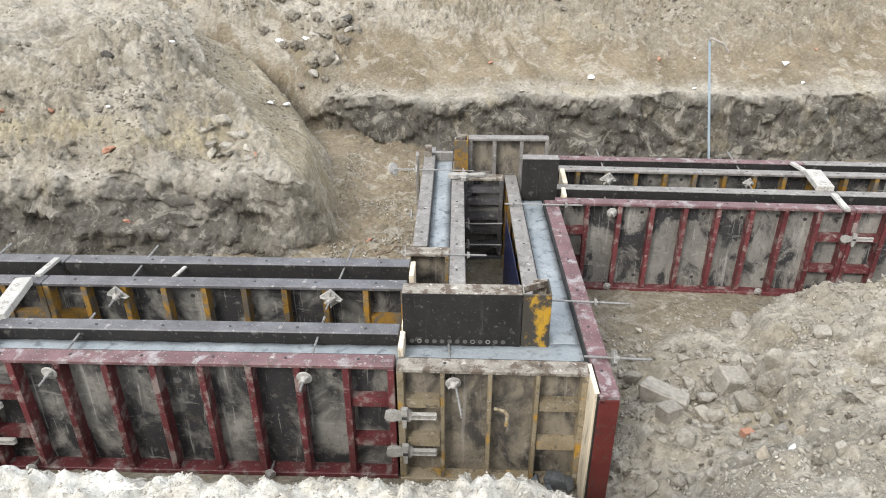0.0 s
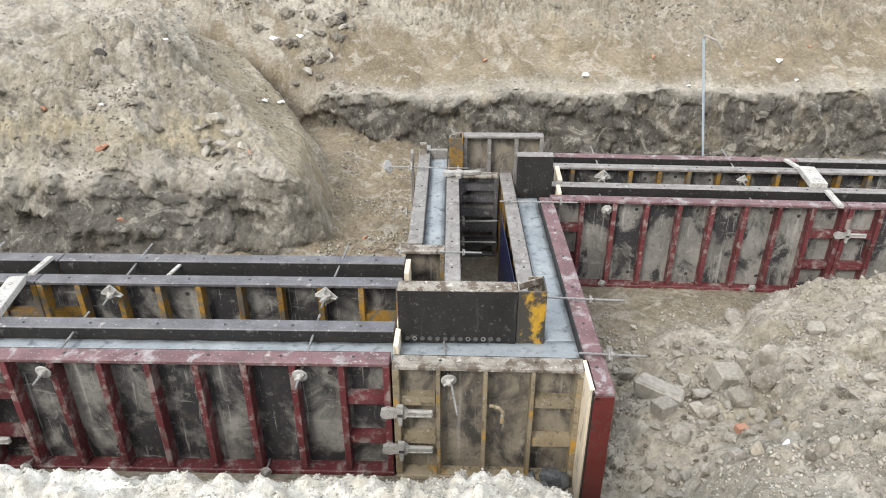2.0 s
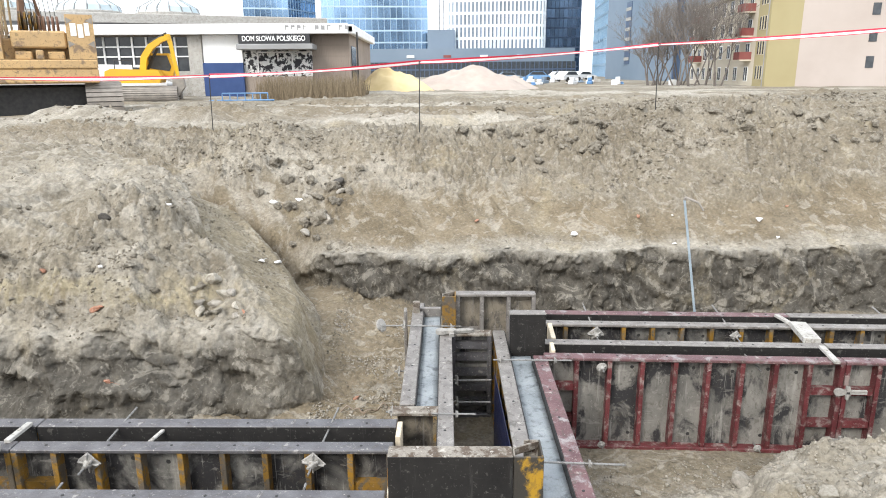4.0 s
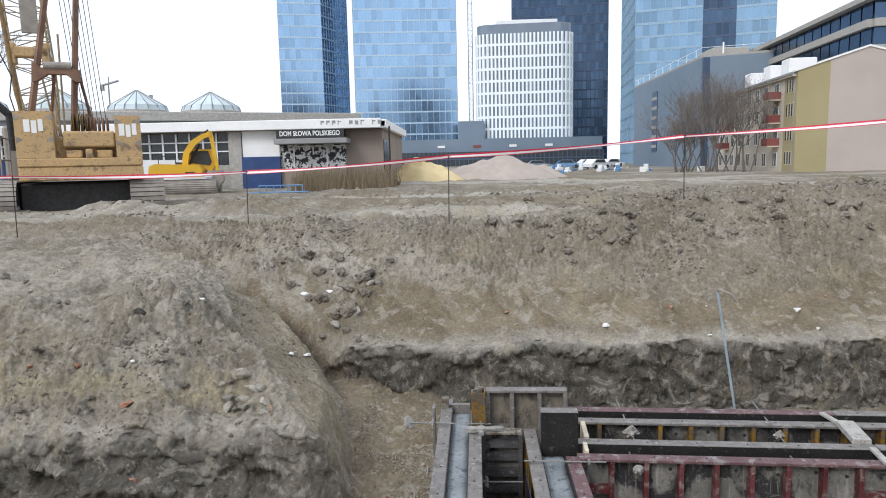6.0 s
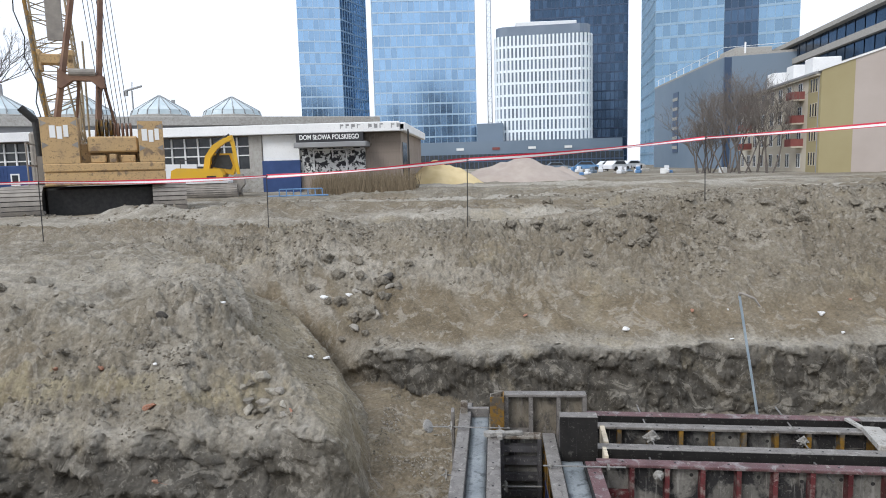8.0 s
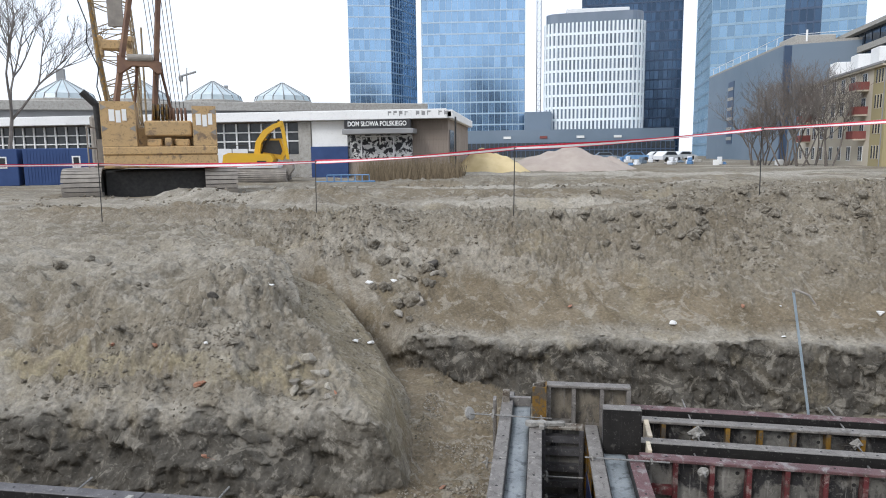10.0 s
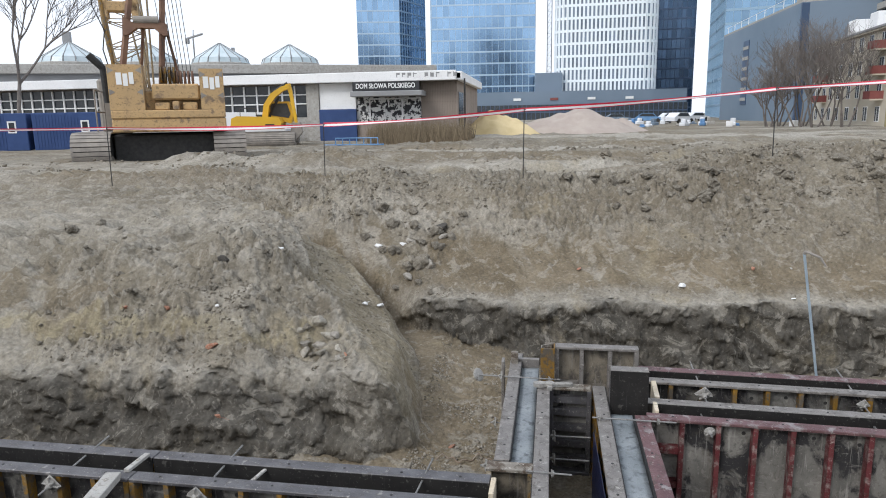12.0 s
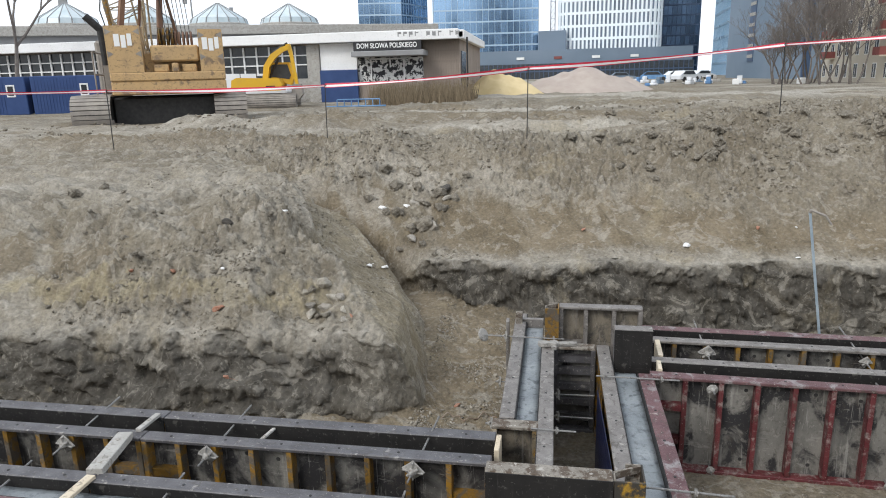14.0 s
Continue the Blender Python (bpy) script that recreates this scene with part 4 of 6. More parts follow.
for x in (-0.60, -2.30, -3.6, -5.1):
    tie(on(LEFT, x, -0.13, 0.90), on(LEFT, x + 0.03, 0.60, 0.99), [(0.17, -1)], "threaded tie rod through the poured wall with wing nut", 0.8, True)
    tie(on(LEFT, x - 0.02, 0.86, 0.88), on(LEFT, x + 0.09, 1.62, 1.03), [(0.18, -1)], "threaded tie rod through the outer wall with cast plate", 1.1)
for x in (-0.62, -2.35):
    tie(on(LEFT, x - 0.3, -0.09, 0.06), on(LEFT, x - 0.3, 0.10, 0.06), [(0.40, -1)], "lower tie end with wing nut near the floor", 0.6, True)
for x in (0.52, 2.05, 3.9):
    tie(on(RIGHT, x, -0.10 if x < 1 else -0.02, 0.90), on(RIGHT, x - 0.05, 0.60, 0.93), [(0.14, -1)] if x < 1 else [], "threaded tie rod through the far wall with wing nut", 0.8, True)
    tie(on(RIGHT, x + 0.10, 0.72, 0.85), on(RIGHT, x + 0.02, 1.55, 1.03), [(0.24, -1)], "threaded tie rod of the far outer wall with cast plate", 1.15 if x < 1 else 0.8)
for x in (0.55, 2.10):
    tie(on(RIGHT, x, -0.09, 0.06), on(RIGHT, x, 0.10, 0.06), [(0.40, -1)], "lower tie end with wing nut near the floor", 0.6, True)
tie((0.06, 3.50, 0.88), (0.03, 3.92, 0.93), [(0.05, -1)], "tie rod through the end panel with wing nut", 0.8, True)
solo("hanging_rod", thread_rod((0.075, 3.50, 0.87), (0.115, 3.40, 0.69)), STEEL, "short threaded rod hanging from the end panel nut", "rod")
tie((0.62, 4.33, 1.022), (1.38, 4.26, 1.022), [(0.66, 2)], "threaded tie rod laid across the wall top")
tie((0.60, 6.11, 1.022), (1.36, 6.07, 1.022), [(0.10, -2), (0.78, 2)], "threaded tie rod laid across the wall top")
tie((-0.56, 7.06, 1.03), (0.33, 7.02, 1.022), [(0.30, -1), (0.86, 2)], "long threaded tie rod laid across the narrow wall")
washer = Shape().lathe([(0.0, -0.012), (0.06, -0.012), (0.075, -0.004), (0.075, 0.004), (0.06, 0.012), (0.0, 0.012)], 18, pose(-0.558, 7.065, 1.03, 40, 55, 12))
solo("round_washer", washer, CAST, "round cement-grey washer plate on the long tie end", "washer")
tie((0.0, 5.05, 1.022), (0.36, 5.03, 1.022), [(0.55, 2)], "threaded tie rod end beside the cream panel")
tie((0.92, 3.62, 1.018), (1.36, 3.58, 1.018), [(0.42, 1)], "threaded tie rod across the red panel end with wing nut")
tie((0.22, 6.5, 0.62), (0.62, 6.42, 0.66), [(0.12, -1)], "threaded tie rod crossing the dark inner gap")
tie((0.22, 6.35, 0.45), (0.6, 6.3, 0.47), [(0.12, -1)], "threaded tie rod crossing the dark inner gap")
tie((-0.42, 6.9, 0.55), (-0.2, 6.9, 0.55), [(0.3, -1)], "tie end on the outer panel side")
tie((-0.42, 5.6, 0.75), (-0.2, 5.6, 0.75), [(0.3, -1)], "tie end on the outer panel side")


def clamp(m, label="galvanised wedge clamp bridging two panels"):
    th = thing("wedge_clamp", label, "clamp", m, "wedge clamps")
    part("jaw", Shape().prism([(-0.145, -0.012), (-0.13, -0.042), (-0.085, -0.05), (-0.02, -0.036), (0.05, -0.05), (0.072, -0.02), (0.072, 0.03), (0.04, 0.056), (-0.01, 0.03), (-0.09, 0.048), (-0.135, 0.03)], -0.05, -0.008), CAST, th, "rounded cast jaw")
    part("arm", Shape().box(0.05, -0.045, -0.03, 0.27, -0.014, 0.03, 0.008).box(0.06, -0.055, -0.026, 0.262, -0.044, -0.014, 0.003).box(0.06, -0.055, 0.014, 0.262, -0.044, 0.026, 0.003), CAST, th, "ribbed steel arm")
    part("wedge", Shape().prism([(0.0, -0.10), (0.028, -0.10), (0.04, 0.085), (-0.012, 0.09)], -0.066, -0.03), CAST, th, "driven wedge")
    part("wedge_slot", Shape().box(-0.006, -0.069, -0.014, 0.034, -0.0655, 0.014), BLACK, th)
    return th


for z in (0.31, 0.63):
    clamp(LEFT @ pose(0.045, -0.005, z) @ Matrix.Scale(0.85, 4))
    clamp(RIGHT @ pose(LONG - 0.03, -0.005, 0.16 if z < 0.4 else 0.70) @ Matrix.Scale(0.75, 4))
    clamp(LEFT @ pose(-LONG - 0.01, -0.005, z + 0.02) @ Matrix.Scale(0.85, 4))
clamp(pose(0.19, 6.86, 1.06, 90, 0, 8), "galvanised wedge clamp lying on the panel top")
# hook on the end panel
hook = Shape()
pts = [(0.335, 3.475, 0.70), (0.36, 3.45, 0.715), (0.395, 3.44, 0.71), (0.415, 3.435, 0.68), (0.41, 3.435, 0.59)]
for a, b in zip(pts, pts[1:]):
    hook.rod(a, b, 0.012)
solo("lifting_hook", hook, CREAM, "bent cream steel hook on the end panel", "hook")


# timbers
def timber(a, b, w, h, label, mat=TIMBERWET):
    a, b = Vector(a), Vector(b)
    d = b - a
    m = Matrix.Translation(a) @ d.to_track_quat("X", "Z").to_matrix().to_4x4()
    return solo("timber_spacer", Shape().box(0, -w / 2, -h, d.length, w / 2, 0, 0.004), mat, label, "timber", "timber spacers", m=m)


timber((-3.325, 4.64, 1.045), (-3.235, 4.10, 1.045), 0.125, 0.06, "grey-white timber spacer laid across the gap")
timber((-3.245, 5.00, 1.03), (-3.265, 4.72, 1.03), 0.05, 0.03, "narrow pale batten across the outer wall")
timber((-3.225, 4.05, 1.03), (-3.235, 3.66, 1.03), 0.075, 0.03, "narrow pale batten across the poured wall", TIMBER)
timber(on(LEFT, -1.95, 1.10, 0.96), on(LEFT, -1.88, 1.37, 0.98), 0.03, 0.02, "thin pale batten in the outer wall")
timber((4.05, 6.98, 1.045), (3.95, 6.49, 1.045), 0.17, 0.06, "grey-white timber spacer laid across the far gap")
timber((3.955, 7.26, 1.03), (3.985, 6.99, 1.03), 0.055, 0.03, "narrow pale batten across the far outer wall")
timber((3.96, 6.34, 1.03), (3.895, 5.95, 1.03), 0.06, 0.03, "narrow pale batten across the far wall")


def filler(x0, y0, x1, y1, z0, z1, m, label="pale timber filler strip between panel ends"):
    solo("timber_filler", Shape().box(x0, y0, z0, x1, y1, z1, 0.004), TIMBER, label, "timber", "timber fillers", m=m)


filler(0.004, 0.18, 0.04, 0.385, 0.905, 1.03, LEFT)
filler(0.004, 0.46, 0.05, 1.01, 0.05, 1.015, LEFT)
filler(0.0, 1.19, 0.04, 1.43, 0.5, 1.01, LEFT)
filler(0.06, 0.492, 0.11, 0.922, 0.30, 1.015, RIGHT)
filler(0.03, 0.134, 0.07, 0.348, 0.55, 1.02, RIGHT)

# standing pipe with bent top
pipe = thing("standing_pipe", "thin grey pipe leaning against the far bank, with bent top", "pipe")
part("stem", Shape().rod((3.66, 8.62, 0.02), (3.30, 8.62, 2.12), 0.016, n=12), PIPE, pipe)
part("bend", Shape().rod((3.30, 8.62, 2.12), (3.31, 8.60, 2.15), 0.02, n=10).rod((3.31, 8.60, 2.15), (3.44, 8.50, 2.10), 0.014, n=10).rod((3.44, 8.50, 2.10), (3.50, 8.47, 2.0), 0.012, n=10), TRACKSTEEL, pipe, "bent rusty end")


# ---------------------------------------------------------------- barrier tape on posts
POSTS = [(-8.60, 12.88, 3.72), (-4.50, 14.30, 3.71), (-0.21, 14.03, 3.95), (4.51, 13.83, 4.25), (10.6, 12.6, 4.62), (-13.5, 10.5, 3.85)]
for x, y, z in POSTS:
    p = thing("barrier_post", "thin dark steel rod post holding barrier tape", "post", pose(x, y, z_at(x, y) - 0.1), "barrier posts")
    part("rod", Shape().rod((0.03 * math.sin(x * 3), 0, 0), (0, 0, z + 0.02 - z_at(x, y) + 0.1), 0.010, n=8), BLACK, p)
    part("hook", Shape().rod((0, 0, z - z_at(x, y) + 0.12), (0.03, -0.03, z - z_at(x, y) + 0.10), 0.008, n=6), BLACK, p)
line = [POSTS[5]] + POSTS[:5]
for a, b in zip(line, line[1:]):
    a, b = Vector(a), Vector(b)
    th = thing("barrier_tape", "red and white barrier tape strung between posts", "barrier tape", None, "barrier tape")
    rows_t = []
    for i in range(25):
        t = i / 24
        p = a.lerp(b, t)
        p.z -= 0.07 * 4 * t * (1 - t) * 0.6
        w = 0.035 + 0.012 * math.sin(7 * t + a.x)
        tilt = 0.4 * math.sin(5 * t + a.x * 2)
        rows_t.append((p, w, tilt))
    for nm, lo, hi, mt in (("red_stripe", 0.25, 1.0, TAPERED), ("white_stripe", -0.7, 0.25, TAPEWHITE), ("red_stripe", -1.0, -0.7, TAPERED)):
        s = Shape()
        vs, fs = [], []
        for p, w, tilt in rows_t:
            for h in (lo, hi):
                for e in (-0.0012, 0.0012):
                    vs.append((p.x, p.y + e - math.sin(tilt) * h * w, p.z + math.cos(tilt) * h * w))
        for i in range(len(rows_t) - 1):
            k = 4 * i
            fs += [(k, k + 4, k + 6, k + 2), (k + 1, k + 3, k + 7, k + 5), (k + 2, k + 6, k + 7, k + 3), (k, k + 1, k + 5, k + 4)]
        part(nm, s.add(vs, fs), mt, th)


# ---------------------------------------------------------------- crawler crane
def track_unit(th, x0, x1, y0, y1, h, z=0.0):
    prof, r = [], h / 2
    for i in range(13):
        a = -math.pi / 2 - math.pi * i / 12
        prof.append((y0 + r + r * math.cos(a), r + r * math.sin(a)))
    for i in range(13):
        a = math.pi / 2 - math.pi * i / 12
        prof.append((y1 - r + r * math.cos(a), r + r * math.sin(a)))
    turn = Matrix.Rotation(math.pi / 2, 4, "Z")
    inner = Shape().prism([(y, 0.06 + z * (h - 0.12) / h) for y, z in prof], -(x0 + 0.06), -(x1 - 0.06), turn)
    t = part("track_frame", inner, BLACK, th, m=Matrix.Translation((0, 0, z)))
    s, n = Shape(), len(prof)
    for i in range(n):
        p, q = Vector(prof[i]), Vector(prof[(i + 1) % n])
        k = max(1, round((q - p).length / 0.16))
        for j in range(k):
            a, b = p.lerp(q, j / k), p.lerp(q, (j + 0.86) / k)
            nrm = Vector(((b - a).y, -(b - a).x)).normalized() * -0.05
            s.add([(x, v.x + o.x, v.y + o.y) for x in (x0, x1) for v, o in ((a, Vector((0, 0))), (b, Vector((0, 0))), (b, nrm), (a, nrm))],
                  [(0, 1, 2, 3), (7, 6, 5, 4), (0, 4, 5, 1), (1, 5, 6, 2), (2, 6, 7, 3), (3, 7, 4, 0)])
    tagged(part("track_shoes", s, TRACKSTEEL, t, "muddy steel track shoes"), kind="stuff")
    wheel = Shape().lathe([(0, -0.5), (0.14, -0.5), (0.14, 0.5), (0, 0.5)], 14).mesh("track_roller", TRACKSTEEL)
    for i in range(6):
        part("track_roller", wheel, None, t, m=pose((x0 + x1) / 2, y0 + r + (y1 - y0 - h) * i / 5, 0.2, 0, 90, 0) @ Matrix.Diagonal((1, 1, (x1 - x0) * 0.96, 1)))


crane = thing("crawler_crane", "weathered ochre crawler crane with lattice boom seen from behind", "crane", pose(-13.3, 20.15, 2.58, 0, 0, 25))
track_unit(crane, -1.22, -0.08, -0.25, 5.6, 1.06, -0.16)
track_unit(crane, 3.02, 4.05, 0.1, 5.6, 1.06, -0.16)
part("undercarriage", Shape().box(-0.1, 0.6, -0.12, 3.1, 4.6, 0.85, 0.05), BLACK, crane)
house = part("machinery_house", Shape().box(0.05, 0.5, 0.93, 3.40, 5.0, 2.25, 0.05), CRANEYEL, crane, "ochre machinery house")
for k in range(5):
    part("side_louvre", Shape().box(0.02, 0.9 + k * 0.75, 1.15, 0.06, 1.45 + k * 0.75, 2.05), CRANERUST, house)
part("tail_beam", Shape().box(0, 0, 0.93, 3.46, 0.5, 1.36, 0.04).box(0, -0.03, 1.36, 3.46, 0.5, 1.62, 0.03), CRANEYEL, crane, "scuffed ochre tail beam")
for x0, x1, z1 in ((0.0, 1.02, 3.04), (2.72, 3.46, 2.92)):
    c = part("counterweight", Shape().prism([(x0, 1.63), (x1, 1.63), (x1, z1), (x0, z1)], 0.0, 0.75), CRANEYEL, crane, "ochre counterweight with white stencil marks")
    part("stencil_mark", Shape().box((x0 + x1) / 2 - 0.26, -0.012, z1 - 0.62, (x0 + x1) / 2 - 0.10, -0.004, z1 - 0.25).box((x0 + x1) / 2 - 0.06, -0.012, z1 - 0.66, (x0 + x1) / 2 + 0.08, -0.004, z1 - 0.28)
         .box((x0 + x1) / 2 + 0.12, -0.012, z1 - 0.6, (x0 + x1) / 2 + 0.25, -0.004, z1 - 0.24), LETTER, c, "faded white stencil bars")
    for zz in (z1 - 0.08, z1 - 0.75):
        part("chevron", Shape().prism([(x0 + 0.02, zz - 0.2), (x0 + 0.2, zz - 0.1), (x0 + 0.02, zz)], -0.011, -0.003), TRACKSTEEL, c, "grey warning triangle")
        part("chevron", Shape().prism([(x1 - 0.02, zz - 0.2), (x1 - 0.2, zz - 0.1), (x1 - 0.02, zz)], -0.011, -0.003), TRACKSTEEL, c, "grey warning triangle")
part("winch_cover", Shape().box(1.25, 0.1, 1.95, 2.70, 0.9, 2.45, 0.05).box(1.30, 0.15, 1.62, 1.75, 0.8, 1.86, 0.03).box(2.15, 0.15, 1.62, 2.6, 0.8, 1.86, 0.03), CRANEYEL, crane, "ochre winch housing")
part("tow_bracket", Shape().box(1.85, -0.02, 1.62, 2.05, 0.2, 1.9, 0.03), CRANEYEL, crane)
drum = Shape()
for k in range(7):
    drum.lathe([(0.0, 0), (0.26, 0), (0.28, 0.03), (0.26, 0.06), (0, 0.06)], 16, pose(1.75 + 0.12 * k, 0.6, 2.62, 0, 90, 0))
part("winch_drum", drum, CRANERUST, crane, "rope-wound winch drum")
part("exhaust", Shape().rod((-0.3, 1.6, 1.9), (-0.35, 1.6, 3.1), 0.1, n=12).rod((-0.35, 1.6, 3.05), (-0.72, 1.5, 3.45), 0.12, n=12), BLACK, crane, "black exhaust pipe")
part("cab", Shape().box(-0.75, 2.6, 0.95, 0.0, 4.6, 2.75, 0.08), TRACKSTEEL, crane, "grey side cab")
part("handrail", Shape().rod((-0.55, 0.8, 0.95), (-0.55, 0.8, 2.3), 0.025).rod((-0.55, 2.4, 0.95), (-0.55, 2.4, 2.3), 0.025).rod((-0.55, 0.8, 2.3), (-0.55, 2.4, 2.3), 0.025).rod((-0.55, 0.8, 1.6), (-0.55, 2.4, 1.6), 0.025), TRACKSTEEL, crane)
# gantry legs
for a, b in (((0.25, 0.8, 2.3), (1.38, 0.6, 8.2)), ((1.5, 0.8, 2.3), (2.05, 0.6, 8.2))):
    part("gantry_leg", Shape().rod(a, b, 0.11, 0.09, n=4), CRANERUST, crane, "brown gantry leg")
part("gantry_crosshead", Shape().prism([(0.50, 4.0), (0.62, 3.98), (0.95, 4.22), (1.45, 4.22), (1.72, 3.98), (1.84, 4.0), (1.84, 4.36), (1.6, 4.40), (0.8, 4.40), (0.55, 4.58)], 0.55, 0.9), CRANERUST, crane, "brown gusseted crosshead")
part("crosshead_roller", Shape().rod((0.85, 0.6, 4.47), (1.6, 0.6, 4.47), 0.12, n=12), TRACKSTEEL, crane)
for a, b in (((0.75, 1.6, 2.3), (1.1, 0.8, 4.2)), ((2.1, 1.6, 2.3), (1.8, 0.8, 4.2))):
    part("gantry_brace", Shape().rod(a, b, 0.05, n=6), CRANERUST, crane)
# lattice boom
boom = Shape()
cs = [(-0.40, 4.2), (0.90, 4.2), (-0.40, 5.2), (0.90, 5.2)]


def boom_at(k, t):
    x, y = cs[k]
    return Vector((0.25 + (x - 0.25) * (0.6 + 0.4 * min(1, t * 6)) - 1.1 * t, y + t * 1.5, 2.0 + t * 14))


for k in range(4):
    for i in range(14):
        boom.rod(boom_at(k, i / 14), boom_at(k, (i + 1) / 14), 0.045, n=6)
for i in range(14):
    for a, b in ((0, 1), (2, 3), (0, 2), (1, 3)):
        if i % 2:
            a, b = b, a
        boom.rod(boom_at(a, i / 14), boom_at(b, (i + 0.5) / 14), 0.022, n=5).rod(boom_at(b, (i + 0.5) / 14), boom_at(a, (i + 1) / 14), 0.022, n=5)
        boom.rod(boom_at(a, i / 14), boom_at(b, i / 14), 0.018, n=5)
part("lattice_boom", boom, BOOMGREY, crane, "ochre lattice boom")
ladder = Shape()
ladder.rod((0.10, 1.4, 2.3), (-0.35, 1.3, 7.5), 0.06, n=8)
part("boom_stay", ladder, YELLOW, crane, "yellow boom stay")
part("boom_crosshead", Shape().box(-0.55, 3.7, 5.15, 0.72, 4.15, 5.5, 0.04).box(-0.55, 3.7, 4.9, -0.3, 4.15, 5.65, 0.04).box(0.47, 3.7, 4.9, 0.72, 4.15, 5.65, 0.04), CRANEYEL, crane)
hose = Shape()
hp = [(-0.02, 1.3, 2.6), (-0.22, 1.3, 3.6), (-0.12, 1.3, 4.2), (-0.42, 1.3, 5.0), (-0.36, 1.3, 5.6), (-0.6, 1.3, 6.4), (-0.55, 1.3, 7.6)]
for a, b in zip(hp, hp[1:]):
    hose.rod(a, b, 0.02, n=6)
part("hydraulic_hose", hose, BLACK, crane, "sagging black hose")
part("boom_platform", Shape().box(-0.10, 4.0, 6.0, 0.42, 4.1, 7.6, 0.02), TRACKSTEEL, crane, "pale grey plate in the boom")
sheave = Shape().lathe([(0.0, 0), (0.30, 0), (0.27, 0.03), (0.30, 0.06), (0, 0.06)], 18, pose(0, 0, 0, 0, 90, 0)).mesh("sheave", YELLOW)
for k in range(4):
    part("sheave", sheave, None, crane, "yellow rope sheave", m=pose(1.52 + 0.13 * k, 0.45, 2.72))
for k in range(3):
    part("back_brace", Shape().rod((0.95 + 0.12 * k, 1.6, 2.4), (0.62 + 0.3 * k, 1.6, 4.6 + 0.5 * k), 0.035, n=6), BOOMGREY, crane)
for i in range(7):
    part("rope", Shape().rod((1.75 + 0.12 * i, 0.6, 2.75), (1.15 + 0.14 * i, 1.0, 9.5), 0.011, n=5), BLACK, crane, "thin steel rope")

# ---------------------------------------------------------------- excavator
exc = thing("excavator", "yellow tracked excavator with folded arm", "excavator", pose(-15.35, 32.9, 2.42, 0, 0, 14) @ Matrix.Scale(1.0, 4))
track_unit(exc, 0.1, 3.2, 0.0, 0.6, 0.75)
track_unit(exc, 0.1, 3.2, 2.0, 2.6, 0.75)
eh = part("upper_body", Shape().prism([(0.0, 0.95), (2.45, 0.95), (2.55, 1.25), (2.4, 1.55), (0.35, 1.62), (0.08, 1.5)], 0.1, 2.4), EXCYEL, exc, "yellow rounded upper body")
part("lettering_bar", Shape().box(1.75, 0.09, 1.1, 2.2, 0.096, 1.2), BLACK, eh)
ec = part("cab", Shape().prism([(1.7, 1.55), (2.9, 1.2), (3.05, 1.6), (2.85, 2.35), (1.8, 2.35)], 1.4, 2.35), EXCYEL, exc)
part("cab_window", Shape().prism([(1.85, 1.65), (2.8, 1.5), (2.9, 1.7), (2.75, 2.25), (1.9, 2.25)], 1.38, 1.397), DARKGLASS, ec)
for w, pts, y0, y1 in (("boom", [(1.45, 1.35), (1.60, 2.2), (1.98, 2.75), (2.55, 3.1), (2.95, 3.2), (2.98, 3.0), (2.64, 2.88), (2.2, 2.55), (1.87, 2.1), (1.74, 1.35)], 0.95, 1.35),
                       ("stick", [(2.76, 3.2), (3.0, 3.26), (3.08, 2.9), (3.28, 1.2), (3.14, 1.15), (2.92, 2.75)], 1.0, 1.3)):
    part(w, Shape().prism(pts, y0, y1), EXCYEL, exc)
part("bucket", Shape().prism([(3.0, 1.25), (3.42, 1.25), (3.5, 0.75), (3.2, 0.35), (2.85, 0.5), (2.95, 0.9)], 0.7, 1.6), TRACKSTEEL, exc, "grey steel bucket")
part("hydraulic_ram", Shape().rod((1.75, 1.4, 1.5), (2.35, 1.4, 2.6), 0.07), BLACK, exc)
part("hydraulic_ram", Shape().rod((2.1, 1.15, 2.85), (2.85, 1.15, 3.3), 0.05), BLACK, exc)
part("engine_rail", Shape().rod((0.5, 0.3, 1.6), (0.5, 0.3, 2.0), 0.02).rod((1.3, 0.3, 1.6), (1.3, 0.3, 2.0), 0.02).rod((0.5, 0.3, 2.0), (1.3, 0.3, 2.0), 0.02), BLACK, exc)

van = thing("white_van", "white van parked behind the excavator", "van", pose(-17.6, 36.6, 2.40, 0, 0, 8))
part("body", Shape().prism([(0.0, 0.35), (3.6, 0.35), (3.65, 0.9), (3.1, 1.15), (2.7, 1.85), (0.1, 1.9), (0.0, 1.7)], 0.0, 1.6), CARWHITE, van)
part("window", Shape().prism([(2.05, 1.15), (2.95, 1.15), (2.6, 1.72), (2.05, 1.74)], -0.02, 1.62), DARKGLASS, van)
for wx in (0.7, 2.9):
    part("wheel", Shape().lathe([(0, -0.1), (0.3, -0.1), (0.3, 0.1), (0, 0.1)], 16, pose(wx, 0.08, 0.3, 90, 0, 0)), BLACK, van)

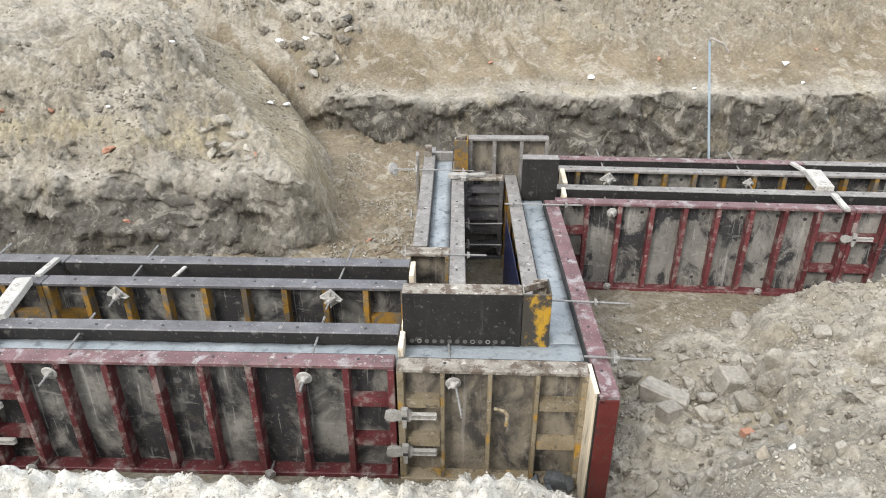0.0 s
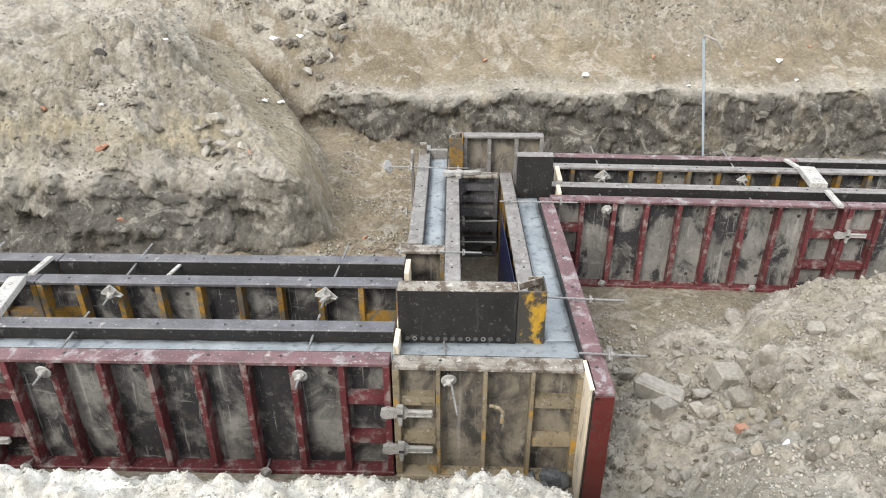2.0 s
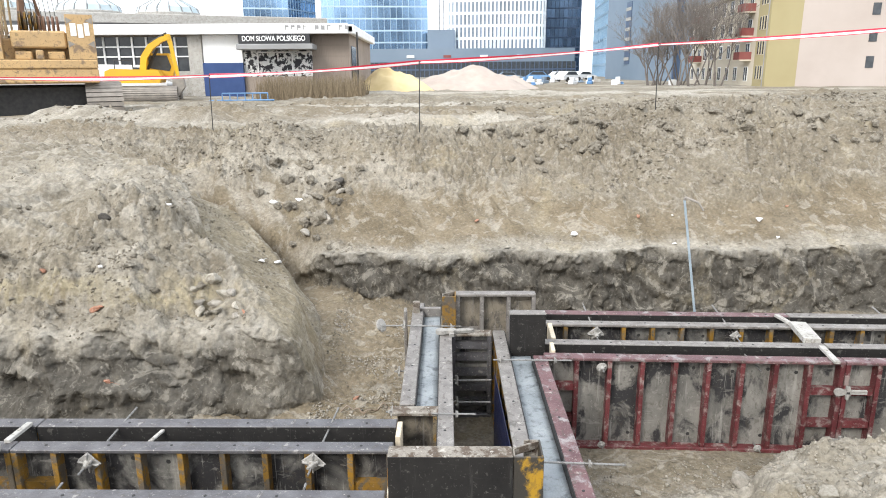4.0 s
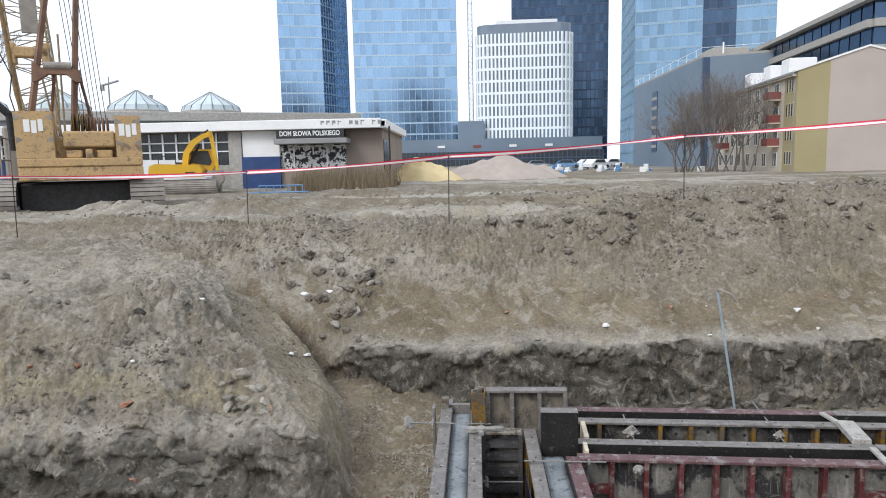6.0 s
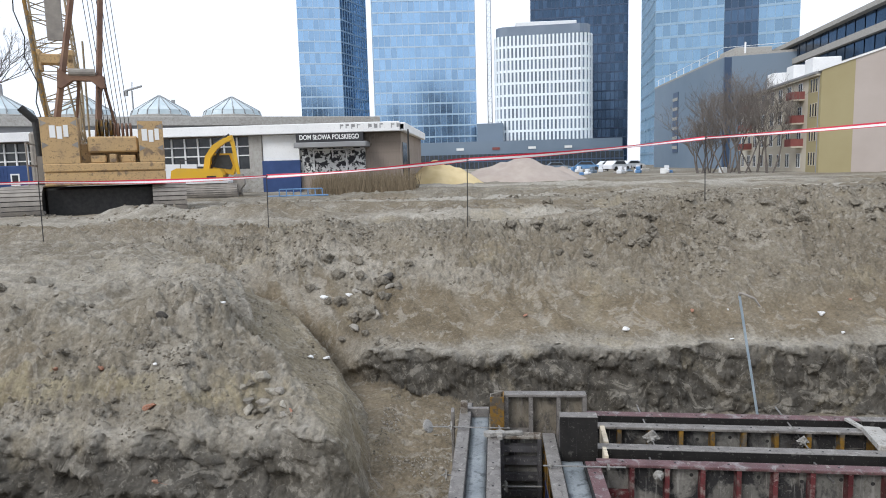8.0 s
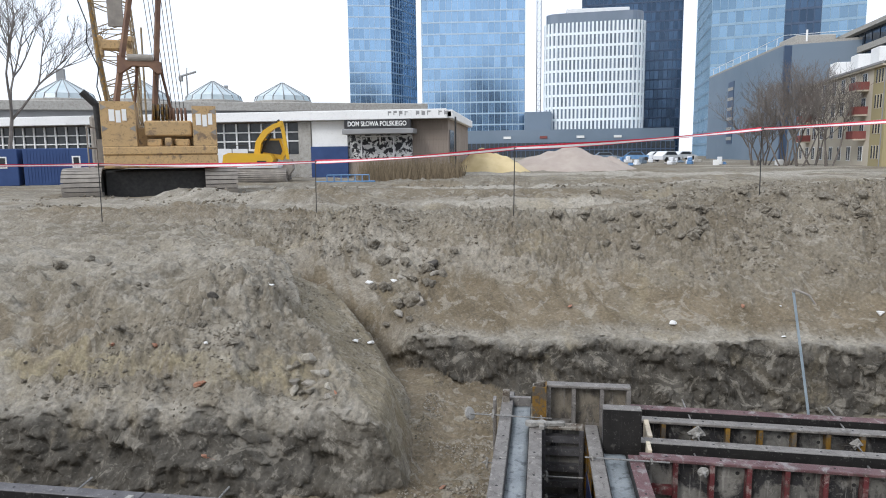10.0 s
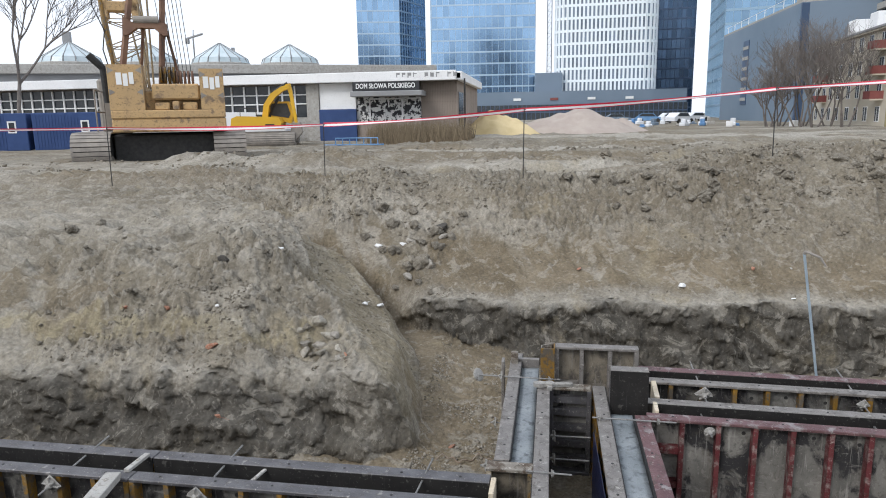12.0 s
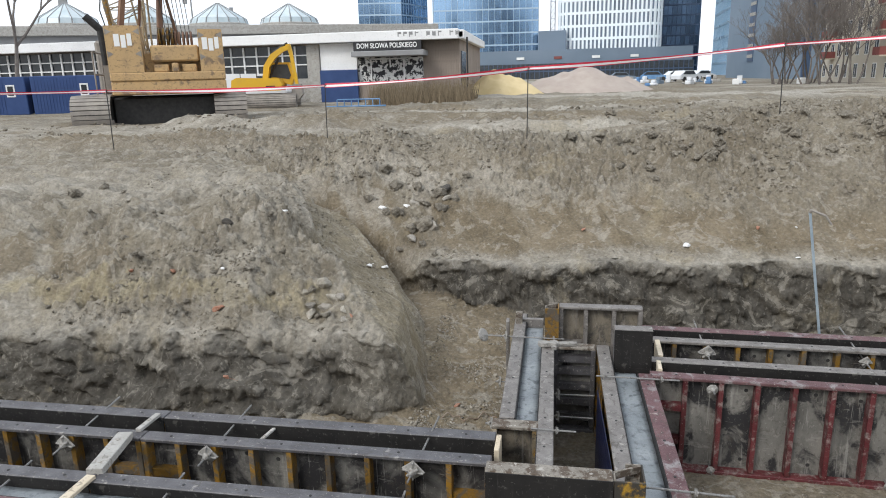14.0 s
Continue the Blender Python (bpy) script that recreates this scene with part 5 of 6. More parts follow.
# ---------------------------------------------------------------- low old building with the sign
BX = lambda p: -6.78 + (p - 692) * 0.0338
BZ = lambda p: 5.89 - (p - 232) * 0.0335
hall = thing("old_pavilion", "low old pavilion with white fascia, dark sign board and painted walls", "building", pose(0, 40, 0))
part("core", Shape().box(-42, 0.4, 2.2, BX(755), 14, 5.95), BROWNWALL, hall, "grey-brown side and back walls")
part("roof", Shape().box(-42.2, -0.3, 6.02, BX(756) + 0.25, 14.2, 6.30), GREYROOF, hall, "flat grey roof")
fas = part("fascia", Shape().box(-42.2, -0.65, 5.9, BX(757), -0.3, 6.45, 0.03).box(BX(757) - 0.02, -0.3, 5.9, BX(757) + 0.3, 14, 6.40, 0.03), WHITEPAINT, hall, "peeling white fascia")
rng = random.Random(5)
for k in range(11):
    x = BX(655) + k * 0.33
    if k in (4, 8):
        continue
    part("paint_scrawl", Shape().box(x, -0.662, 6.08 + rng.uniform(0, 0.05), x + 0.05, -0.652, 6.36).box(x + 0.05, -0.662, rng.uniform(6.1, 6.3), x + 0.2, -0.652, rng.uniform(6.32, 6.36)), GREYROOF, fas, "grey scrawl bars")
board = part("sign_board", Shape().box(BX(577), -0.62, BZ(247), BX(694), -0.35, BZ(231.5)), SIGNBLACK, hall, "dark sign board")
txt = bpy.data.curves.new("sign_text", "FONT")
txt.body = "DOM S\u0141OWA POLSKIEGO"
txt.align_x, txt.align_y, txt.extrude, txt.offset = "CENTER", "CENTER", 0.01, 0.008
txt.size = 0.42
tmp = bpy.data.objects.new("sign_lettering", txt)
scene.collection.objects.link(tmp)
bpy.context.view_layer.update()
tme = bpy.data.meshes.new_from_object(tmp.evaluated_get(bpy.context.evaluated_depsgraph_get()))
wide = max(v.co.x for v in tme.vertices) - min(v.co.x for v in tme.vertices)
bpy.data.objects.remove(tmp)
tme.materials.clear()
tme.materials.append(LETTER)
part("sign_lettering", tme, None, board, "white capital letters", m=pose((BX(580) + BX(690)) / 2, -0.635, BZ(239.2), 90, 0, 0) @ Matrix.Diagonal((3.5 / wide, 0.92, 1, 1)))
part("canopy", Shape().box(BX(577), -1.2, BZ(257), BX(701), 0.3, BZ(248), 0.03), GREYROOF, hall, "dark narrow canopy")
GRAFFITI = material("graffiti_paint", (0.72, 0.72, 0.70), (0.66, 0.66, 0.65), 1.5, 0.7, c3=(0.03, 0.03, 0.035), scale3=4.0, amount3=0.5, edge3=0.012, bump=0)
part("graffiti_wall", Shape().box(BX(577), 0.2, BZ(300), BX(692), 0.4, BZ(257)), GRAFFITI, hall, "shopfront covered in black and white graffiti")
for a, b, c, d in ((600, 660, 259, 261.5), (600, 602, 259, 297), (658, 660, 259, 297), (634, 636, 259, 275), (671, 692, 259, 261)):
    part("shop_frame", Shape().box(BX(a), 0.12, BZ(d), BX(b), 0.2, BZ(c)), WHITEPAINT, hall)
part("shop_plinth", Shape().box(BX(577), 0.1, 2.2, BX(692), 0.4, BZ(300)), BROWNWALL, hall)
clad = Shape().box(-0.045, 0, 0, 0.045, 0.05, BZ(233) - 2.2, 0.008).mesh("cladding_board", BROWNWALL)
for k in range(22):
    part("cladding_board", clad, None, hall, m=pose(BX(692) + 0.05 + k * 0.098, 0.33, 2.2))
part("side_window_strip", Shape().box(BX(755) - 0.05, 1.2, 3.3, BX(755) + 0.04, 3.6, 5.3), DARKGLASS, hall)
part("white_wall", Shape().box(BX(512), 0.0, BZ(277), BX(577), 0.4, BZ(232)), WHITEPAINT, hall, "white rendered wall")
part("blue_gate", Shape().box(BX(511), -0.15, 2.2, BX(578), 0.05, BZ(277)), BLUEWALL, hall, "dark blue sheet gate")
part("pier", Shape().box(BX(488), -0.1, 2.2, BX(511), 0.4, BZ(232), 0.02), TIMBERWET, hall, "stained grey pier")
for x0, x1 in ((BX(345), BX(488)), (BX(-120), BX(100)), (BX(100), BX(345))):
    part("glazing", Shape().box(x0, 0.3, BZ(290), x1, 0.38, BZ(234)), DARKGLASS, hall, "dark window strip")
    part("dado", Shape().box(x0, 0.1, 2.2, x1, 0.4, BZ(290)), TIMBERWET, hall)
    n = int((x1 - x0) / 0.74)
    bar = Shape().box(-0.045, 0, 0, 0.045, 0.08, BZ(234) - BZ(290)).mesh("mullion", WHITEPAINT)
    for k in range(n + 1):
        part("mullion", bar, None, hall, m=pose(x0 + k * (x1 - x0) / n, 0.2, BZ(290)))
    for z in (BZ(250), BZ(266)):
        part("transom", Shape().box(x0, 0.21, z - 0.035, x1, 0.28, z + 0.035), WHITEPAINT, hall)
part("downpipe", Shape().rod((BX(770), -0.1, 2.3), (BX(770), -0.1, 6.0), 0.05), BLACK, hall)

# big hall behind with glazed rooflights
hall2 = thing("old_hall", "long grey hall behind the pavilion carrying glazed domed rooflights", "building", pose(-23, 55.5, 0, 0, 0, 22.7))
part("wall", Shape().box(-26, 0, 2, 15, 20, 7.6), GREYROOF, hall2)
part("parapet", Shape().box(-26.2, -0.4, 7.6, 15.2, 20, 8.35, 0.05), TIMBERWET, hall2, "stained concrete parapet")
part("chimney", Shape().box(-2.2, 3, 8, -1.9, 3.3, 10), GREYROOF, hall2)
part("chimney", Shape().box(-16, 6, 8, -15.4, 6.6, 11.5), GREYROOF, hall2)
for k, (x, r, h) in enumerate(((-3.1, 2.36, 1.5), (2.7, 2.45, 1.45), (-8.9, 2.36, 1.5), (-14.7, 2.36, 1.5))):
    dm = part("rooflight", Shape().lathe([(r + 0.1, 8.2), (r + 0.1, 8.55), (r, 8.6), (0, 8.6)], 16, pose(x, 2.4, 0)), TIMBERWET, hall2)
    g = Shape()
    for i in range(16):
        a0, a1 = 2 * math.pi * (i + 0.06) / 16, 2 * math.pi * (i + 0.94) / 16
        for (r0, z0), (r1, z1) in (((r, 8.6), (r * 0.93, 8.98)), ((r * 0.93, 9.0), (0.12, 8.75 + h))):
            vs = [(x + q * math.cos(a), 2.4 + q * math.sin(a), z) for q, z, a in ((r0, z0, a0), (r0, z0, a1), (r1, z1, a1), (r1, z1, a0))]
            g.add(vs + [(p, q, z - 0.04) for p, q, z in vs], [(0, 1, 2, 3), (7, 6, 5, 4), (0, 4, 5, 1), (1, 5, 6, 2), (2, 6, 7, 3), (3, 7, 4, 0)])
    part("glass_panes", g, SKYGLASS, dm, "pale rooflight glass")
    bars = Shape()
    for i in range(16):
        a = 2 * math.pi * i / 16
        c, s_ = math.cos(a), math.sin(a)
        bars.rod((x + r * c, 2.4 + r * s_, 8.6), (x + r * 0.94 * c, 2.4 + r * 0.94 * s_, 9.0), 0.035, n=4).rod((x + r * 0.94 * c, 2.4 + r * 0.94 * s_, 9.0), (x + 0.1 * c, 2.4 + 0.1 * s_, 8.78 + h), 0.03, n=4)
    part("glazing_bars", bars, GREYROOF, dm)

# blue site cabins
for k in range(3):
    c = thing("site_cabin", "dark blue corrugated site cabin", "site cabin", pose(-25.6 - 3.3 * k, 32.0 - 1.1 * k, 2.38, 0, 0, 20), "site cabins")
    part("body", Shape().box(0, 0, 0.1, 3.2, 2.4, 2.0, 0.03), BLUEWALL, c)
    part("window", Shape().box(2.3, -0.02, 1.0, 2.7, 0.02, 1.6), WHITEPAINT, c, "white framed window")
    part("pane", Shape().box(2.37, -0.03, 1.07, 2.63, -0.015, 1.53), DARKGLASS, c)
    for i in range(14):
        part("corrugation", Shape().box(0.15 + i * 0.15, -0.018, 0.2, 0.21 + i * 0.15, 0.0, 1.9), BLUEWALL, c)


# ---------------------------------------------------------------- trees
def bare_tree(x, y, h, seed, label, spread_=0.5, trunk=0.16, fine=0.018, stems=1):
    rg = random.Random(seed)
    th = thing("bare_tree", label, "tree", pose(x, y, z_at(x, y) - 0.1), "bare trees")
    tr, tw, trunks = Shape(), Shape(), []

    def grow(p, d, length, r, depth):
        if depth <= 0:
            return
        n = 3 if depth > 2 else 2
        q = p
        for i in range(n):
            d = (d + Vector((rg.uniform(-1, 1), rg.uniform(-1, 1), rg.uniform(-0.3, 0.6))) * 0.13).normalized()
            q2 = q + d * length / n
            (tr if depth > 3 else tw).rod(q, q2, max(r * (1 - i * 0.12), fine), max(r * (1 - (i + 1) * 0.12), fine * 0.8), n=6 if depth > 3 else 3)
            q = q2
            if depth < 6 and i < n - 1:
                side = Vector((rg.uniform(-1, 1), rg.uniform(-1, 1), rg.uniform(0.0, 0.8))).normalized()
                grow(q, (d * 0.5 + side * spread_).normalized(), length * 0.62, r * 0.5, depth - 2)
        for i in range(rg.choice((2, 3, 3))):
            side = Vector((rg.uniform(-1, 1), rg.uniform(-1, 1), rg.uniform(-0.1, 0.7))).normalized()
            grow(q, (d * 0.75 + side * spread_).normalized(), length * rg.uniform(0.62, 0.82), r * 0.6, depth - 1)

    if stems == 1:
        grow(Vector((0, 0, 0)), Vector((0, 0, 1)), h * 0.30, trunk, 7)
    else:
        for k in range(stems):
            a = 6.28 * k / stems + seed
            tr = Shape()
            trunks.append(tr)
            grow(Vector((0.3 * math.cos(a), 0.3 * math.sin(a), 0)), Vector((0.35 * math.cos(a), 0.35 * math.sin(a), 1)).normalized(), h * 0.26, trunk * 0.6, 6)
    for stem in trunks or [tr]:
        part("trunk", stem, BARK, th)
    tagged(part("twigs", tw, BARK, th, "fine bare twigs"), kind="stuff")


bare_tree(-29.3, 35.2, 12.5, 2, "tall bare tree beside the blue site cabins", 0.5, 0.14, 0.008)
for x, y, h, seed in ((22.4, 68, 10.0, 3), (24.4, 68, 12.0, 4), (23.6, 63, 10.5, 6), (25.2, 64, 12.0, 7), (20.9, 66, 6.5, 8), (22.0, 62, 8.5, 11), (25.0, 60.5, 9.5, 12)):
    bare_tree(x, y, h, seed, "bushy bare brown tree in front of the apartment block", 0.6, 0.14, 0.0085, 4 if y > 65 else 3)

# ---------------------------------------------------------------- heaps, weeds, vehicles, clutter
def heap(name, x, y, rx, ry, h, mat, label, seed):
    bm = bmesh.new()
    bmesh.ops.create_grid(bm, x_segments=46, y_segments=46, size=1)
    for v in bm.verts:
        r = v.co.xy.length
        k = max(0.0, 1 - r)
        n1 = noise.noise((v.co.x * 2.2 + seed, v.co.y * 2.2, 0)) + 0.5 * noise.noise((v.co.x * 6 + seed, v.co.y * 6, 0))
        v.co = Vector((v.co.x * rx, v.co.y * ry, h * min(1, 1.25 * k) ** 0.9 * (1 + 0.22 * n1) - 0.15))
    me = bpy.data.meshes.new(name)
    bm.to_mesh(me)
    bm.free()
    me.materials.append(mat)
    for p in me.polygons:
        p.use_smooth = True
    ob = new(name, me)
    ob.location = (x, y, z_at(x, y))
    return tagged(ob, label, "heap")


heap("sand_heap", -2.75, 48.0, 3.3, 3.0, 1.75, SANDPILE, "yellow sand heap on the site plateau", 1)
heap("gravel_heap", 2.9, 55.0, 5.2, 4.0, 1.85, GRAVELPILE, "pinkish grey gravel heap on the site plateau", 2)
heap("rubble_heap", 6.6, 58.0, 2.6, 2.0, 1.0, GRAVELPILE, "low grey rubble heap beside the gravel", 3)
w = Shape()
rng = random.Random(9)
for k in range(2600):
    x = rng.uniform(-9.2, -3.6)
    y = 39.3 - rng.random() ** 2 * 3.5
    zz, h = 2.35, rng.uniform(0.4, 1.5)
    lean = rng.uniform(-0.3, 0.3)
    w.add([(x - 0.02, y, zz), (x + 0.02, y, zz), (x + lean, y + rng.uniform(-0.2, 0.2), zz + h)], [(0, 1, 2)])
solo("dry_weeds", w, DRYGRASS, "dry brown weeds in front of the pavilion", "weeds", kind="stuff")


def car(x, y, rz, mat, label, s=1.0):
    c = thing("parked_car", label, "car", pose(x, y, z_at(x, y), 0, 0, rz), "parked cars")
    part("body", Shape().prism([(-2.1, 0.3), (2.1, 0.3), (2.15, 0.75), (1.1, 0.9), (0.55, 1.42), (-1.2, 1.45), (-1.9, 0.95), (-2.15, 0.8)], -0.85, 0.85), mat, c)
    part("window", Shape().prism([(0.95, 0.92), (0.5, 1.36), (-1.15, 1.38), (-1.65, 0.96)], -0.87, 0.87), DARKGLASS, c)
    wh = Shape().lathe([(0, -0.1), (0.32, -0.1), (0.32, 0.1), (0, 0.1)], 16, pose(0, 0, 0, 90, 0, 0)).mesh("wheel", BLACK)
    for wx in (-1.3, 1.3):
        for wy in (-0.8, 0.8):
            part("wheel", wh, None, c, m=pose(wx, wy, 0.32))


car(22.0, 118, 15, CARWHITE, "white car parked by the far street")
car(17.5, 112, -10, CARBLUE, "blue car parked by the far street")
car(27.5, 125, 30, CARWHITE, "white car parked by the far street")
car(13.5, 120, 0, GREYWALL, "grey car parked by the far street")
car(19.8, 100, 40, CARWHITE, "white car parked by the far street")
rng = random.Random(12)
for k in range(26):
    x, y = rng.uniform(9, 22), rng.uniform(74, 105)
    w, h = rng.uniform(0.2, 0.9), rng.uniform(0.25, 1.1)
    solo("site_debris", Shape().box(-w, -0.3, 0, w, 0.3, h * 0.5, 0.08).box(-w * rng.uniform(0.1, 0.8), -0.25, h * 0.5, w * rng.uniform(0.1, 0.7), 0.25, h, 0.06), rng.choice((CARWHITE, GREYWALL, TIMBERWET, CARBLUE)), "pale crate or bundle of site debris", "debris", "site debris",
         m=pose(x, y, z_at(x, y) - 0.02, 0, 0, rng.uniform(0, 90)))
for x, y in ((18.5, 70), (23.0, 66)):
    solo("concrete_block", Shape().box(-0.3, -0.25, 0, 0.3, 0.25, 0.55, 0.04), WHITEPAINT, "pale concrete block standing near the trees", "block", "concrete blocks", m=pose(x, y, z_at(x, y) - 0.02, 0, 0, x * 9))
tarp = thing("blue_barrier", "low blue site barrier lying by the excavator", "barrier", pose(-9.9, 33.0, 2.42, 0, 0, 10))
for k in range(7):
    part("bar", Shape().rod((k * 0.35, 0, 0), (k * 0.35, 0, 0.45), 0.025), CARBLUE, tarp)
part("rail", Shape().rod((0, 0, 0.45), (2.1, 0, 0.45), 0.03).rod((-0.6, 0.1, 0.12), (2.4, -0.1, 0.12), 0.04), CARBLUE, tarp)


# ---------------------------------------------------------------- towers
def facade(th, a, b, z0, z1, storey, bay, glass, frame_mat, sill=0.22, mull=0.12, proud=0.12, name="facade", fins=True):
    """A glazed face between two plan points: panes set back in a grid of floor bands and mullions."""
    a, b = Vector((*a, 0)), Vector((*b, 0))
    u = (b - a)
    length = u.length
    u.normalize()
    nrm = Vector((u.y, -u.x, 0))
    m = Matrix(((u.x, -nrm.x, 0, a.x), (u.y, -nrm.y, 0, a.y), (0, 0, 1, 0), (0, 0, 0, 1)))
    nb, ns = max(1, round(length / bay)), max(1, round((z1 - z0) / storey))
    bw, sh = length / nb, (z1 - z0) / ns
    panes, bands = Shape(), Shape()
    for i in range(nb):
        for j in range(ns):
            x0, x1, y0, y1 = i * bw + bw * mull / 2, (i + 1) * bw - bw * mull / 2, z0 + j * sh + sh * sill, z0 + (j + 1) * sh
            panes.add([(x0, 0, y0), (x1, 0, y0), (x1, 0, y1), (x0, 0, y1)], [(0, 1, 2, 3)])
    for j in range(ns):
        bands.box(0, -proud, z0 + j * sh, length, 0.3, z0 + j * sh + sh * sill)
    if fins:
        for i in range(nb + 1):
            bands.box(max(0, i * bw - bw * mull / 2), -proud * 1.3, z0, min(length, i * bw + bw * mull / 2), 0.3, z1)
    f = tagged(part(name, bands, frame_mat, th, m=m), kind="stuff")
    tagged(part("panes", panes, glass, f, "window glass"), kind="stuff")


def tower(name, plan, z0, z1, storey, bay, glass, frame_mat, label, sides=None, sill=0.22, mull=0.12, proud=0.12, fins=True):
    th = thing(name, label, "building")
    n = len(plan)
    cx, cy = sum(p[0] for p in plan) / n, sum(p[1] for p in plan) / n
    inner = [(cx + (x - cx) * 0.985, cy + (y - cy) * 0.985) for x, y in plan]
    core = Shape().add([(x, y, z0) for x, y in inner] + [(x, y, z1) for x, y in inner],
                       [(i, (i + 1) % n, n + (i + 1) % n, n + i) for i in range(n)] + [tuple(range(n)), tuple(range(n, 2 * n))])
    part("core", core, BLUEDARKFRAME if glass in (BLUEGLASS, MIDGLASS, BLUEDARK) else DARKGLASS, th)
    for i in (sides if sides is not None else range(n)):
        facade(th, plan[i], plan[(i + 1) % n], z0, z1, storey, bay, glass, frame_mat, sill, mull, proud, fins=fins)
    return th


tower("glass_tower", [(-65.8, 251.6), (-50.7, 255.0), (-44.2, 274), (-60, 280)], 2, 150, 4.0, 1.9, BLUEGLASS, BLUESPANDREL, "tall blue glass office tower with slanting side face", (0, 1), sill=0.13, fins=True, mull=0.05)
tower("glass_tower", [(-37.8, 247.2), (-1.2, 250.0), (-2, 285), (-40.2, 280)], 2, 150, 4.0, 2.1, BLUEGLASS, BLUESPANDREL, "tall blue glass office tower with fine floor bands", (0, 1, 3), sill=0.13, mull=0.05)
tower("dark_tower", [(20.9, 279.2), (40.2, 277.1), (58.0, 274.2), (58, 300), (22, 300)], 2, 140, 3.6, 1.6, BLUEDARK, BLUEDARKFRAME, "dark blue glass tower behind the white block", (0, 1, 2), sill=0.15)
tower("glass_tower", [(48.5, 194.0), (65.2, 189.1), (82.0, 183.0), (90, 215), (52, 225)], 2, 130, 3.5, 2.0, MIDGLASS, MIDSPANDREL, "tall blue glass tower with stepped faces", (0, 3, 4), sill=0.18, mull=0.06)
bpy.data.objects["glass_tower.002"]["label"] = "tall blue glass tower with one darker stepped face"
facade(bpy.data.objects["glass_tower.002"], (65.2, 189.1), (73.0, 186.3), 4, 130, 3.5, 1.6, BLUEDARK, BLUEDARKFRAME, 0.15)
facade(bpy.data.objects["glass_tower.002"], (73.0, 186.3), (82.0, 183.0), 4, 130, 3.5, 2.0, MIDGLASS, MIDSPANDREL, 0.18, 0.06)
# white block with rounded corners
plan = []
for cx, cy, a0, a1 in ((10.2, 243.5, 190, 262), (34.2, 241.2, 275, 350)):
    for i in range(5):
        a = radians(a0 + (a1 - a0) * i / 4)
        plan.append((cx + 4.6 * math.cos(a), cy + 4.6 * math.sin(a)))
plan += [(38, 262), (7, 264)]
wt = tower("white_office_block", plan, 10.5, 47.0, 4.05, 1.32, WINGLASS, WHITEFACADE, "white office block with rounded corners and tall narrow windows", range(9), sill=0.2, mull=0.5, proud=0.25)
crown = Shape()
n = len(plan)
cx, cy = 22, 250
ip = [(cx + (x - cx) * 0.97, cy + (y - cy) * 0.97) for x, y in plan]
crown.add([(x, y, 46.8) for x, y in ip] + [(x, y, 50.2) for x, y in ip], [(i, (i + 1) % n, n + (i + 1) % n, n + i) for i in range(n)] + [tuple(range(n, 2 * n))])
part("crown", crown, WINGLASS, wt, "recessed blue-grey top storey")
part("plant_room", Shape().box(13, 243, 50.2, 34, 258, 52.4, 0.2), WHITEPAINT, wt, "pale rooftop plant room")
# stepped office block across the street behind, mirrored in the glass fronts
for x0, x1, z1 in ((4, 27, 81), (27, 41, 72), (41, 52, 60), (-24, -12, 62)):
    tower("mirrored_office", [(x1, -150), (x0, -150), (x0, -180), (x1, -180)], 2, z1, 4.0, 3.0, DARKGLASS, BLUEDARKFRAME, "dark office block mirrored in the glass towers", (0,), sill=0.35, mull=0.3)
# podium
pod = thing("podium_building", "long low blue-grey podium below the towers", "building")
part("body", Shape().box(-26, 229.5, 2, 47, 236, 11.5), GREYWALL, pod)
facade(pod, (-26, 229.0), (47, 227.0), 2, 7.2, 2.6, 1.5, DARKGLASS, BLUEDARKFRAME, 0.15, 0.15)
part("link_block", Shape().box(-1.0, 236.5, 11, 8, 244, 17.8, 0.1), GREYWALL, pod)
for k in range(4):
    part("sign_patch", Shape().box(-8 + 12 * k, 229.25, 8.6, -5.5 + 12 * k, 229.45, 9.4), BALCONY if k == 1 else LETTER, pod)
# dark cladded block with a sharp corner
blk = thing("dark_block", "plain blue-grey cladded block with a sharp corner and slot windows", "building")
pl = [(33.5, 134), (32.8, 94.5), (42.5, 91.0), (60, 130)]
core = Shape().add([(x, y, 2) for x, y in pl] + [(x, y, 17.2) for x, y in pl], [(0, 1, 5, 4), (1, 2, 6, 5), (2, 3, 7, 6), (3, 0, 4, 7), (4, 5, 6, 7)])
part("wall", core, GREYWALL, blk)
part("parapet", Shape().add([(x, y, 17.2) for x, y in pl] + [(x, y, 17.5) for x, y in pl], [(0, 1, 5, 4), (1, 2, 6, 5), (2, 3, 7, 6), (3, 0, 4, 7), (4, 5, 6, 7)]), TIMBERWET, blk)
part("corner_strip", Shape().box(32.72, 94.2, 2, 34.6, 94.6, 17.1), BLUEDARKFRAME, blk, "dark glazed corner strip")
part("slot_window", Shape().box(33.1, 117, 5, 33.35, 120, 15), BLUEDARKFRAME, blk)
part("roof_plant", Shape().box(35, 97, 17.4, 40, 103, 18.8, 0.1), TIMBERWET, blk)
post = Shape().rod((0, 0, 0), (0, 0, 1.1), 0.035, n=6).mesh("rail_post", WHITEPAINT)
for k in range(9):
    part("rail_post", post, None, blk, m=pose(32.85 + 0.08 * k, 97.5 + 4.2 * k, 17.4))
part("roof_rail", Shape().rod((32.85, 95.0, 18.5), (33.5, 132.5, 18.5), 0.03, n=6).rod((32.85, 95.0, 18.5), (42.3, 91.6, 18.5), 0.03, n=6), WHITEPAINT, blk, "pale roof railing")
